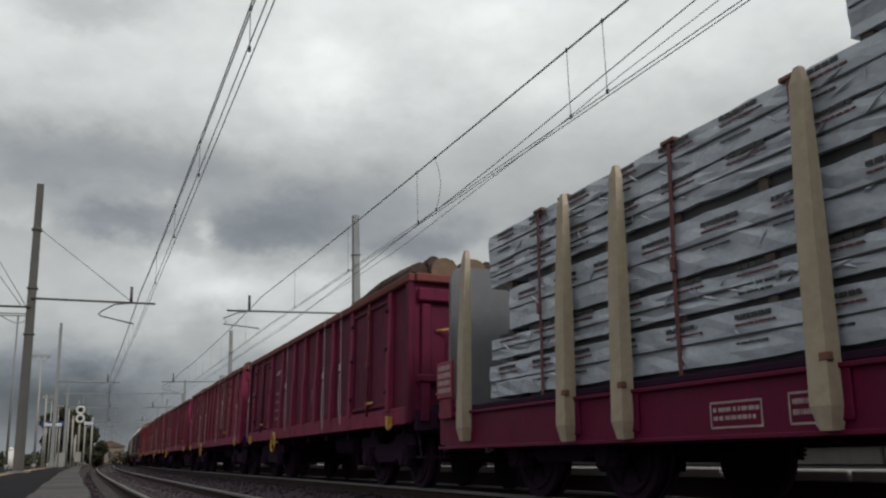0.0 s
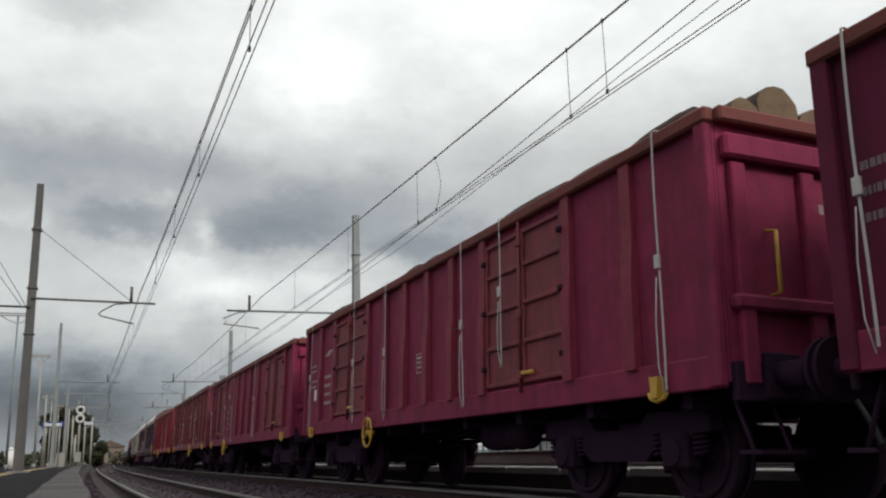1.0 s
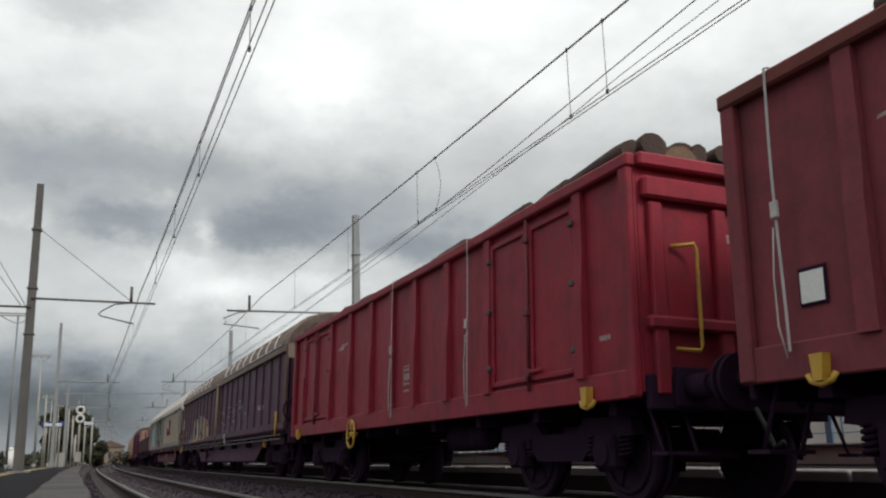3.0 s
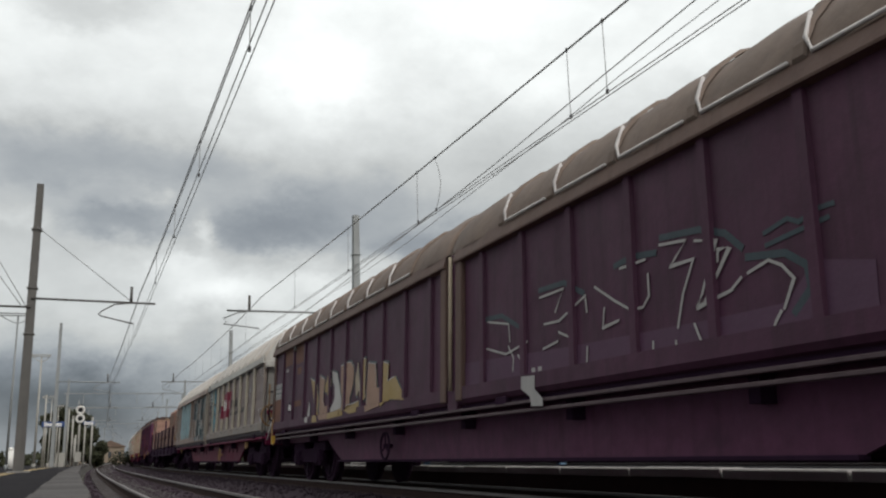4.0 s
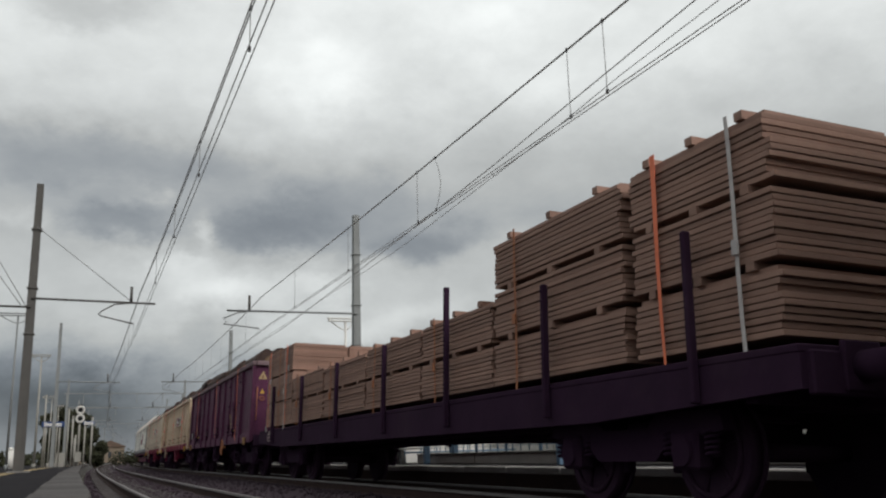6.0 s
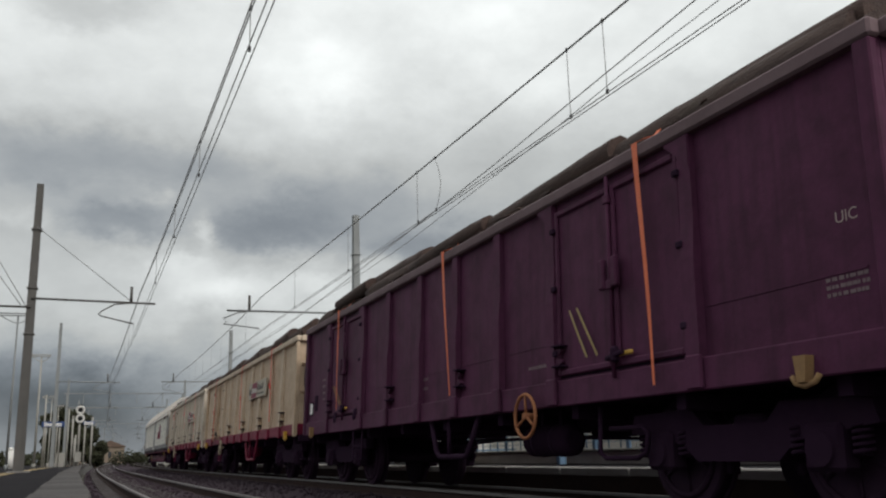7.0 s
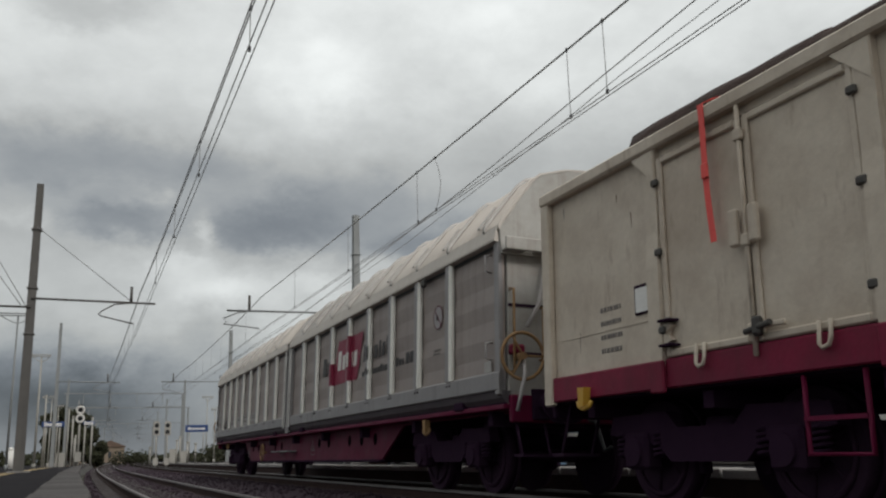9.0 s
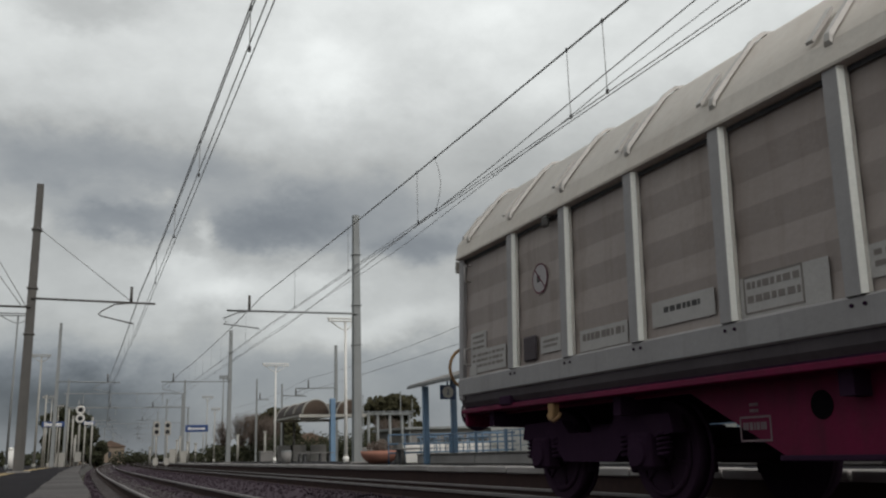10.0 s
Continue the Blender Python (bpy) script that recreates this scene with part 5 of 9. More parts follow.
        part("painted_mark", lg, "faded", root, "worn pale winged mark")
    if frame_mark:
        u, z = frame_mark
        bars(root, -1.337, Y(u + 0.03), z + 0.10, 0.24, 0.20, 3, rng, "faint" if paint == "red0" else "faded", frame=True)
    for (u, z, w, h, rows) in marks:
        bars(root, -1.337, Y(u), z, w, h, rows, rng, fill=0.34, mat={"purple": "faint", "red0": "faint", "beige": "inkfaint", "pale": "inkfaint"}.get(paint, "faded"))
    if plate:
        lp = part("label_holder", Geo().box(-1.352, -1.337, Y(plate[0]) - 0.12, Y(plate[0]) + 0.12, plate[1] - 0.13, plate[1] + 0.13, 0.006), "under", root, "dark label holder")
        part("label_plate", Geo().box(-1.356, -1.3525, Y(plate[0]) - 0.10, Y(plate[0]) + 0.10, plate[1] - 0.11, plate[1] + 0.10, 0.001), "paper", lp, "white paper label")
    if fine:
        # pictogram plates and a warning triangle on the front end
        yf = -L / 2
        tri = part("warning_triangle", Geo().prism([(-1.24, 2.59), (-1.00, 2.59), (-1.12, 2.82)], "y", yf - 0.006, yf - 0.002), "ochre", root, "rusty yellow warning triangle")
        part("symbol", Geo().prism([(-1.16, 2.62), (-1.09, 2.62), (-1.12, 2.74)], "y", yf - 0.009, yf - 0.007), "rusty", tri)
        pl = part("pictogram_plate", Geo().box(-1.22, -1.03, yf - 0.012, yf - 0.001, 1.97, 2.38, 0.004), "black" if paint != "purple" else "purple", root, "narrow plate with two pictograms")
        part("pictogram", Geo().prism([(-1.19, 2.20), (-1.06, 2.20), (-1.125, 2.33)], "y", yf - 0.016, yf - 0.0125), "white" if paint == "beige" else "yellow", pl)
        part("pictogram", Geo().ring((-1.125, yf - 0.016, 2.07), "y", 0.055, 0.014, 16, 5), "rusthook", pl)
        for z in (2.47, 1.87) if paint != "purple" else ():
            part("end_ledge", Geo().prism([(yf, z - 0.04), (yf - 0.13, z), (yf - 0.13, z + 0.02), (yf, z + 0.03)], "x", -1.28, 1.28), paint, root)
        if sill == "crimson":
            part("end_sill", Geo().box(-1.33, 1.33, yf - 0.055, yf - 0.001, zs + 0.015, zs + 0.25, 0.012), sill, root)
        if paint == "purple":
            for x, za, zb in ((-1.27, 1.50, 2.36), (-0.72, 2.42, 2.84)):
                part("grab_rail", Geo().tube([(x, yf - 0.001, zb), (x, yf - 0.09, zb - 0.01), (x, yf - 0.09, za + 0.01), (x, yf - 0.001, za)], 0.014, 6), "rusthook", root, "thin rusty grab rail")
        # scuffs and rust runs
        if paint != "purple":
            for _ in range(34):
                u, z = rng.uniform(0.3, L - 0.3), rng.choice((rng.uniform(1.4, 2.9), rng.uniform(2.5, 2.92)))
                if min(abs(u - p) for p in posts) < 0.16 or (sign and sign[0] - 0.2 < u < sign[0] + sign[3] + 0.2):
                    continue
                ww, hh, tilt = rng.uniform(0.006, 0.020), rng.uniform(0.05, 0.26), rng.uniform(-0.008, 0.015)
                part("rust_run", Geo().prism([(Y(u), z), (Y(u + ww), z - 0.01), (Y(u + ww * 0.8 + tilt), z - hh * 0.6), (Y(u + ww * 0.5 + tilt), z - hh), (Y(u + ww * 0.2 + tilt), z - hh * 0.5)], "x", -1.3368, -1.3353), rng.choice(("rust_faint", "rust_faint", "rust_dim", "rust_faint", "mastbrown")), root)
        # knee plates at the posts, hinge brackets and lashing rings
        for u in [p for d in doors for p in d]:
            y = Y(u)
            part("knee_plate", Geo().prism([(y - 0.07, z_top - 0.14), (y + 0.24, z_top - 0.14), (y - 0.07, z_top - 0.42)], "x", -1.400, -1.386), paint, root)
        edges = [0.16] + list(posts) + [L - 0.16]
        for k in range(len(edges) - 1):
            if (edges[k], edges[k + 1]) in [tuple(d) for d in doors]:
                continue
            part("panel_seam", Geo().box(-1.341, -1.3352, Y(edges[k + 1]) + 0.085, Y(edges[k]) - 0.085, 1.53, 1.55), paint, root)
        for k, u in enumerate(posts):
            y = Y(u)
            if k % 2 == 0:
                br = Geo().box(-1.455, -1.338, y - 0.24, y - 0.085, 1.47, 1.49, 0.005)
                bk = part("post_bracket", br, "under", root, "grimy bracket plate beside a post")
                part("lower_plate", Geo().box(-1.455, -1.338, y - 0.24, y - 0.085, 1.27, 1.29, 0.005), "under", bk)
                part("gusset", Geo().prism([(y - 0.086, 1.291), (y - 0.20, 1.32), (y - 0.12, 1.38), (y - 0.20, 1.44), (y - 0.086, 1.469)], "x", -1.40, -1.34), paint, bk)
            part("sill_bracket", Geo().box(-1.43, -1.386, y - 0.09, y + 0.09, zs - 0.02, zs + 0.24, 0.012), sill, root)
        for u in (2.40, 3.61):
            c = Geo().tube([(-1.405, Y(u) + 0.045, zs + 0.32), (-1.42, Y(u) + 0.045, zs + 0.17), (-1.42, Y(u) + 0.02, zs + 0.145), (-1.42, Y(u) - 0.035, zs + 0.16), (-1.42, Y(u) - 0.055, zs + 0.21), (-1.405, Y(u) - 0.05, zs + 0.32)], 0.016, 6)
            part("lashing_ring", c, paint if paint != "purple" else "under", root)
        for u0, u1 in doors:
            ym = Y((u0 + u1) / 2)
            for dy in (-0.10, 0.10):
                part("lock_cover", Geo().box(-1.445, -1.39, ym + dy - 0.045, ym + dy + 0.045, 1.89, 2.17, 0.014), paint, root)
            part("lock_foot", Geo().box(-1.46, -1.39, ym - 0.10, ym - 0.02, 1.22, 1.36, 0.02).cyl((-1.44, ym + 0.05, 1.26), (-1.44, ym - 0.2, 1.30), 0.022, 7), "mastbrown" if paint != "purple" else "under", root)
        part("step_ladder", Geo().tube([(-1.33, Y(3.32), zs), (-1.33, Y(3.32), 0.42), (-1.33, Y(3.82), 0.42), (-1.33, Y(3.82), zs)], 0.02, 6).box(-1.36, -1.30, Y(3.82), Y(3.32), 0.63, 0.66), "crimson2" if sill == "crimson" else "under", root)
    # brake gear below
    if fine:
        u0, u1, zr = (9.05, 9.95, 0.60) if paint == "purple" else (6.97, 8.12, 0.68)
    else:
        u0, u1, zr = L / 2 + 1.55, L / 2 + 2.65, 0.68
    tank = Geo().cyl((-0.95, Y(u0) - 0.06, zr), (-0.95, Y(u1) + 0.06, zr), 0.165, 16)
    for ya, yb in ((Y(u0) - 0.06, Y(u0)), (Y(u1) + 0.06, Y(u1))):
        tank.cyl((-0.95, ya, zr), (-0.95, yb, zr), 0.165, 16, 0.10)
    res = part("air_reservoir", tank, "under" if sill != "crimson" else "crimson2", root, "" if sill != "crimson" else "grimy crimson air reservoir")
    for yb in (Y(u0) - 0.25, Y(u1) + 0.25):
        part("tank_strap", Geo().cyl((-0.95, yb - 0.025, zr), (-0.95, yb + 0.025, zr), 0.172, 16).box(-0.97, -0.93, yb - 0.025, yb + 0.025, zr + 0.16, zs), "under", res)
    if fine:
        # trapeze of bent tube below the sill
        a, b, c, d, e = (6.83, 7.10, 8.01, 8.39, 7.45) if paint == "purple" else (8.22, 8.56, 9.62, 9.92, 8.90)
        tr = Geo().tube([(-1.30, Y(a), zs), (-1.30, Y(b) + 0.08, 0.52), (-1.30, Y(b), 0.46), (-1.30, Y(b) - 0.08, 0.44), (-1.30, Y(c) + 0.08, 0.44), (-1.30, Y(c), 0.46), (-1.30, Y(c) - 0.07, 0.52), (-1.30, Y(d), zs)], 0.036, 8)
        tr.cyl((-1.30, Y(e), 0.45), (-1.30, Y(e), zs), 0.032, 8)
        part("side_truss", tr, sill if sill == "crimson" else "under", root, "bent tube bracing below the sill")
        if paint == "purple":
            lp = Geo().tube([(-1.2, Y(10.85), zs - 0.05), (-1.2, Y(10.82), 0.46), (-1.2, Y(10.92), 0.41), (-1.2, Y(11.42), 0.41), (-1.2, Y(11.55), 0.46), (-1.2, Y(11.58), 0.62), (-1.2, Y(11.50), 0.67), (-1.2, Y(11.0), 0.67)], 0.024, 7)
            part("pipe_loop", lp, "under", root)
            part("blank_plate", Geo().box(-1.352, -1.337, Y(0.86), Y(0.66), 1.36, 1.66, 0.006), "under", root, "small dark plate")
    if paint == "purple":
        for k in range(2):
            st = Geo().prism([(Y(2.06 + 0.11 * k), 1.74), (Y(2.11 + 0.11 * k), 1.74), (Y(2.62 + 0.11 * k), 1.36), (Y(2.57 + 0.11 * k), 1.36)], "x", -1.3875, -1.3855)
            part("yellow_stripe", st, "hook", root, "worn yellow diagonal stripe")
    if sign:
        u, z0, z1, w = sign
        x = -1.43
        y1, y0 = Y(u), Y(u) - w
        sg = part("sign_board", Geo().box(x, x + 0.03, y0, y1, z0, z1, 0.006), "creamboard" if paint == "beige" else "pale", root, "cream board with a red lozenge and dark bars")
        h = z1 - z0
        sk = 0.10
        part("red_lozenge", Geo().prism([(y1 - w * 0.17, z0 + 0.02), (y1 - w * 0.46, z0 + 0.02), (y1 - w * 0.46 - sk, z1 - 0.02), (y1 - w * 0.17 - sk, z1 - 0.02)], "x", x - 0.003, x - 0.0005), "sign_red", sg)
        word_blocks(sg, x, y1 - 0.05, y1 - w * 0.19, z0 + h * 0.30, h * 0.38, WORDS[0], "ink")
        word_blocks(sg, x - 0.003, y1 - w * 0.22, y1 - w * 0.455, z0 + h * 0.34, h * 0.36, WORDS[1], "white")
        word_blocks(sg, x, y1 - w * 0.52, y1 - w * 0.86, z0 + h * 0.42, h * 0.40, WORDS[2], "ink")
        word_blocks(sg, x, y1 - w * 0.50, y1 - w * 0.90, z0 + h * 0.16, h * 0.13, WORDS[3], "ink")
    MOVERS.append((root, S))
    if load:
        log_load(S, L, seed + 50, load, z_top, ends)
    return root


ROOF = [(-1.42, 3.0), (-1.41, 3.06), (-1.19, 3.36), (-0.97, 3.64), (-0.86, 3.73), (-0.5, 3.83), (0.0, 3.87)]
ROOF = ROOF + [(-x, z) for x, z in ROOF[-2::-1]]
TARP = [(-1.42, 3.0), (-1.40, 3.10), (-1.30, 3.30), (-1.14, 3.49), (-0.90, 3.67), (-0.5, 3.81), (0.0, 3.86)]
TARP = TARP + [(-x, z) for x, z in TARP[-2::-1]]


ROUND_ROOF = ROOF


def grimy_half(wall, h):
    return wall == "aludirty" and h > 0


def sliding_wall_wagon(rear, L, wall, postmat, roofmat, sillmat, label, seed, wheel_u=8.0, brown=False):
    """A long covered wagon with two sliding walls a side and a ribbed, rounded roof."""
    S = rear - L / 2
    rng = random.Random(seed)
    root = thing("sliding_wall_wagon", label, "goods wagon", group="goods train")
    ROOF = TARP if brown else ROUND_ROOF
    running_gear(root, L, L - 4.7, 1.02, "crimson2" if not brown else "brown")
    part("floor", Geo().box(-1.33, 1.33, -L / 2 + 0.05, L / 2 - 0.05, 1.0, 1.12), "under", root)
    for sx in (-1, 1):
        # fish-bellied side sill; black discs paint the shaded insides of its round holes
        y0 = L / 2 - 2.3
        e0 = 0.80 if brown else 0.92
        prof = [(-L / 2, e0), (-L / 2, 1.0), (L / 2, 1.0), (L / 2, e0), (y0 - 1.7, e0), (y0 - 2.7, 0.42), (-y0 + 2.7, 0.42), (-y0 + 1.7, e0)]
        part("side_sill", Geo().prism(prof, "x", *sorted((sx * 1.06, sx * 1.10))), sillmat, root, "deep side sill")
        part("sill_flange", Geo().box(*sorted((sx * 1.12, sx * (1.30 if brown else 1.37))), -L / 2, L / 2, *((1.0, 1.04) if brown else (0.945, 0.998)), 0.008), sillmat, root)
        part("sill_lip", Geo().box(*sorted((sx * 1.04, sx * 1.16)), -y0 + 2.7, y0 - 2.7, 0.38, 0.42, 0.008), "under", root)
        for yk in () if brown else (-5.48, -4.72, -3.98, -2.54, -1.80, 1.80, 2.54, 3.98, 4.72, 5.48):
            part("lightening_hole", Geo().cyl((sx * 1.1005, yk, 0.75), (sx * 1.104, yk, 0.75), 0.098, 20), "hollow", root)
        for h in (-1, 1):
            ya, yb = (0.16, L / 2 - 0.02) if h > 0 else (-L / 2 + 0.02, -0.16)
            if brown:
                sw = part("sliding_wall", Geo().box(*sorted((sx * 1.34, sx * 1.365)), ya, yb, 1.26, 3.0), wall, root)
            else:
                # lapped horizontal boards of aluminium
                lap = []
                for k in range(9):
                    lap.append((sx * (1.366 if k % 2 == 0 else 1.350), 1.34 + k * 1.66 / 8))
                sw = part("sliding_wall", Geo().prism([(sx * 1.33, 1.34)] + lap + [(sx * 1.33, 3.0)], "y", ya, yb), wall, root)
            low = [(1.30, 1.04), (1.38, 1.07), (1.415, 1.12), (1.415, 1.27), (1.33, 1.27)] if brown else [(1.33, 1.15), (1.40, 1.15), (1.415, 1.165), (1.418, 1.345), (1.405, 1.362), (1.33, 1.362)]
            part("wall_sill", Geo().prism([(sx * p, q) for p, q in low], "y", ya, yb), ("postgrime" if grimy_half(wall, h) else postmat) if not brown else wall, sw)
            if not brown:
                part("wall_skirt", Geo().prism([(sx * 1.26, 1.01), (sx * 1.33, 1.02), (sx * 1.37, 1.07), (sx * 1.385, 1.149), (sx * 1.26, 1.149)], "y", ya, yb), "skirtgrey", sw, "grimy rounded skirt below the sliding wall")
            part("cornice", Geo().prism([(sx * 1.34, 2.84), (sx * 1.455, 2.85), (sx * 1.46, 2.87), (sx * 1.415, 3.04), (sx * 1.36, 3.06)], "y", ya, yb), ("aluroof" if wall == "alu" else ("postgrime" if grimy_half(wall, h) else "endgrey")) if not brown else "browntrim", sw)
            ps = [1.47 + 1.141 * k for k in range(8)] if not brown else [(0.98 if h > 0 else 0.89) + 1.02 * k for k in range(10)]
            grimy = wall == "aludirty" and h > 0
            pmesh = lambda mt: shared("wallpost_%s_%d" % (mt, sx), lambda: Geo().prism([(0.0, -0.05), (sx * 0.070, -0.045), (sx * 0.070, 0.075), (0.0, 0.085)] if not brown else [(0.0, -0.055), (sx * 0.040, -0.045), (sx * 0.040, 0.045), (0.0, 0.055)], "z", 1.27 if brown else 1.355, 2.87), mt)
            for k, u in enumerate(ps):
                mt = ("postgrime", "sky_blue", "sky_blue", "sky_blue", "postgrime", "postgrime", "postdirty", "postgrime")[k] if grimy and sx < 0 else postmat
                pm = pmesh(mt)
                y = (L / 2 - u) * h
                q = part("wall_post", pm, mt, sw, at=(sx * 1.366, y, 0))
                if grimy or brown:
                    continue
                # the post's lit flange: its brightness is put into the strip's colour
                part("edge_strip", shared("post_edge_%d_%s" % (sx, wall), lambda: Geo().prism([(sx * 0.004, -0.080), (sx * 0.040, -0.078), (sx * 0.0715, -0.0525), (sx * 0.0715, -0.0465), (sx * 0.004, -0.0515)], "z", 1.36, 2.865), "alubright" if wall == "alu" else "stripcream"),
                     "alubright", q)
            part("end_edge", Geo().box(*sorted((sx * 1.345, sx * 1.41)), *sorted(((L / 2 - 0.02) * h, (L / 2 - 0.14) * h)), 1.10, 3.0, 0.012), postmat if not brown else "browntrim", sw)
            part("meeting_stile", Geo().box(*sorted((sx * 1.345, sx * 1.43)), *sorted((0.16 * h, 0.34 * h)), 1.10, 3.0, 0.015), postmat if not brown else "browntrim", sw)
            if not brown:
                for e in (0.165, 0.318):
                    part("stile_strip", Geo().box(*sorted((sx * 1.43, sx * 1.437)), e * h - 0.011, e * h + 0.011, 1.12, 2.98), "alubright" if wall == "alu" else "stripcream", sw, "strip painted bright like a sunlit edge")
                for u in ps:
                    y = (L / 2 - u) * h
                    part("bolt_pair", Geo().cyl((sx * 1.414, y - 0.05, 1.30), (sx * 1.428, y - 0.05, 1.30), 0.013, 8).cyl((sx * 1.414, y + 0.05, 1.30), (sx * 1.428, y + 0.05, 1.30), 0.013, 8), "under", sw)
            # rollers and latches
            for y in (ya + 1.2, yb - 1.2):
                part("roller_case", Geo().box(*sorted((sx * 1.30, sx * 1.40)), y - 0.13, y + 0.13, 0.98, 1.08, 0.012), "under", sw)
            part("latch", Geo().box(*sorted((sx * 1.415, sx * 1.47)), (L / 2 - 2.30) * h - 0.05, (L / 2 - 2.30) * h + 0.05, 2.72, 2.84, 0.02), "mastbrown", sw)
    part("centre_stile", Geo().box(-1.40, 1.40, -0.15, 0.15, 1.0, 2.99, 0.01), postmat if not brown else "brown", root)
    if brown:
        part("pale_rod", Geo().cyl((-1.425, 0.0, 1.24), (-1.425, 0.0, 2.96), 0.028, 8), "stake", root, "worn pale vertical locking rod")
    for h in (-1, 1):
        ya, yb = (0.05, L / 2 + 0.02) if h > 0 else (-L / 2 - 0.02, -0.05)
        if brown:
            # tarpaulin bulging between the hoops
            n = 9
            k = 6
            v, ring = [], len(ROOF)
            for i in range(n * k + 1):
                y = ya + (yb - ya) * i / (n * k)
                w = 0.5 - 0.5 * math.cos(2 * math.pi * i / k)
                for x, z in ROOF:
                    e = 0.035 * w
                    v.append((x * (1 + e * 0.35), y, z + e * (z - 2.9)))
            f = [(i * ring + j, i * ring + j + 1, (i + 1) * ring + j + 1, (i + 1) * ring + j) for i in range(n * k) for j in range(ring - 1)]
            f += [tuple(range(ring)), tuple(n * k * ring + j for j in range(ring))]
            rf = part("roof", Geo().add(v, f, True), roofmat, root, "faded brown tarpaulin roof over hoops")
        else:
            rf = part("roof", Geo().shell(ROOF, ya, yb, 0.03), roofmat, root, "pale ribbed metal roof")
        for u in [0.35] + [1.47 + 1.141 * k for k in range(8)]:
            y = (L / 2 - u) * h
            g = Geo()
            pr = [(x * 1.004, z + 0.012) for x, z in ROOF]
            rw = 0.07 if brown else 0.034
            v = []
            for x, z in pr:
                v += [(x, y - rw, z), (x * 1.012, y - rw * 0.7, z + 0.03), (x * 1.012, y + rw * 0.7, z + 0.03), (x, y + rw, z)]
            nn = len(pr)
            f = [(4 * i + j, 4 * i + j + 1, 4 * i + 5 + j, 4 * i + 4 + j) for i in range(nn - 1) for j in range(3)]
            g.add(v, f + [(0, 1, 2, 3), (4 * nn - 4, 4 * nn - 3, 4 * nn - 2, 4 * nn - 1)])
            rb = part("roof_rib", g, "ribalu" if not brown else roofmat, rf)
            if not brown:
                for sx in (-1, 1):
                    ft = [(sx * abs(x) * 1.006, y + 0.15, z + 0.02) for x, z in pr[1:3]]
                    part("rib_foot", Geo().add([(q[0] + e * sx * 0.012, q[1] + d, q[2] + e * 0.02) for q in ft for e in (0, 1) for d in (-0.03, 0.03)],
                                   [(0, 1, 3, 2), (4, 6, 7, 5), (2, 3, 7, 6), (0, 4, 5, 1), (0, 2, 6, 4), (1, 5, 7, 3)]), "ribalu", rb)
        if brown:
            for u in [0.95 + 1.141 * k for k in range(8)]:
                y = (L / 2 - u) * h
                g = Geo()
                g.tube([(-1.432, y - 0.52, 3.04), (-1.43, y + 0.40, 3.04), (-1.405, y + 0.47, 3.18), (-1.30, y + 0.50, 3.40)], 0.018, 5)
                part("roof_lacing", g, "strap", rf, "pale lacing line")
    for sy in (-1, 1):
        y0, y1 = sorted((sy * (L / 2 - 0.02), sy * (L / 2 - 0.16)))
        e = part("end_wall", Geo().box(-1.30, 1.30, y0, y1, 1.0, 2.72, 0.01), wall if brown else "endgrey", root)
        y2, y3 = sorted((sy * (L / 2 + 0.02), sy * (L / 2 - 0.10)))
        part("end_hood", Geo().prism([(x * 0.985, z - 0.02) for x, z in ROOF] + [(1.38, 2.7), (-1.38, 2.7)], "y", y2, y3), "endgrey" if not brown else roofmat, root, "curved hood closing the roof end")
        at_end = lambda d: sy * (L / 2 + d)
        for x in (-1.2, -0.4, 0.4, 1.2) if brown else (-0.45, 0.45):
            part("end_post", Geo().box(x - 0.06, x + 0.06, *sorted((at_end(-0.02), at_end(0.06))), 1.05, 2.68, 0.015), wall if brown else "endgrey", e)
        for z in (1.55, 2.1):
            if brown:
                part("end_rib", Geo().box(-1.28, 1.28, *sorted((at_end(-0.02), at_end(0.05))), z, z + 0.08, 0.015), wall, e)
            else:
                part("end_seam", Geo().box(-1.29, 1.29, *sorted((at_end(-0.021), at_end(-0.012))), z, z + 0.035), "under", e)
        w = Geo().ring((-1.20, at_end(0.15), 1.52), "y", 0.26, 0.02, 24, 7)
        for k in range(3):
            a = k * 2.09
            w.cyl((-1.20, at_end(0.15), 1.52), (-1.20 + 0.26 * math.cos(a), at_end(0.15), 1.52 + 0.26 * math.sin(a)), 0.014, 5)
        w.cyl((-1.20, at_end(0.0), 1.52), (-1.20, at_end(0.17), 1.52), 0.045, 10)
        part("end_handwheel", w, "under" if brown else "hook", root)
        if not brown:
            # perforated ledge under the roof hood, brake pole, grab rails and the corner stirrup
            lip = part("hood_ledge", Geo().box(-1.39, 1.39, *sorted((at_end(0.12), at_end(0.155))), 2.725, 2.88, 0.012), "endgrey", root, "perforated ledge under the roof hood")
            for k in range(7):
                x = -1.38 + k * 0.395
                part("ledge_plate", Geo().box(x, x + 0.26 if k < 6 else 1.38, *sorted((at_end(0.021), at_end(0.119))), 2.727, 2.745), "endgrey", lip)
            part("brake_pole", Geo().tube([(-0.62, at_end(0.07), 3.56), (-0.76, at_end(0.07), 2.95), (-0.95, at_end(0.10), 2.14), (-1.12, at_end(0.12), 1.86)], 0.028, 8), "strap", root, "pale slanting brake pole")
            for x, za, zb in ((-0.90, 1.50, 2.10), (-1.27, 1.36, 2.30)):
                part("grab_rail", Geo().tube([(x, at_end(-0.01), zb), (x, at_end(0.09), zb - 0.01), (x, at_end(0.09), za + 0.01), (x, at_end(-0.01), za)], 0.015, 6), "hook", root, "dull yellow grab rail")
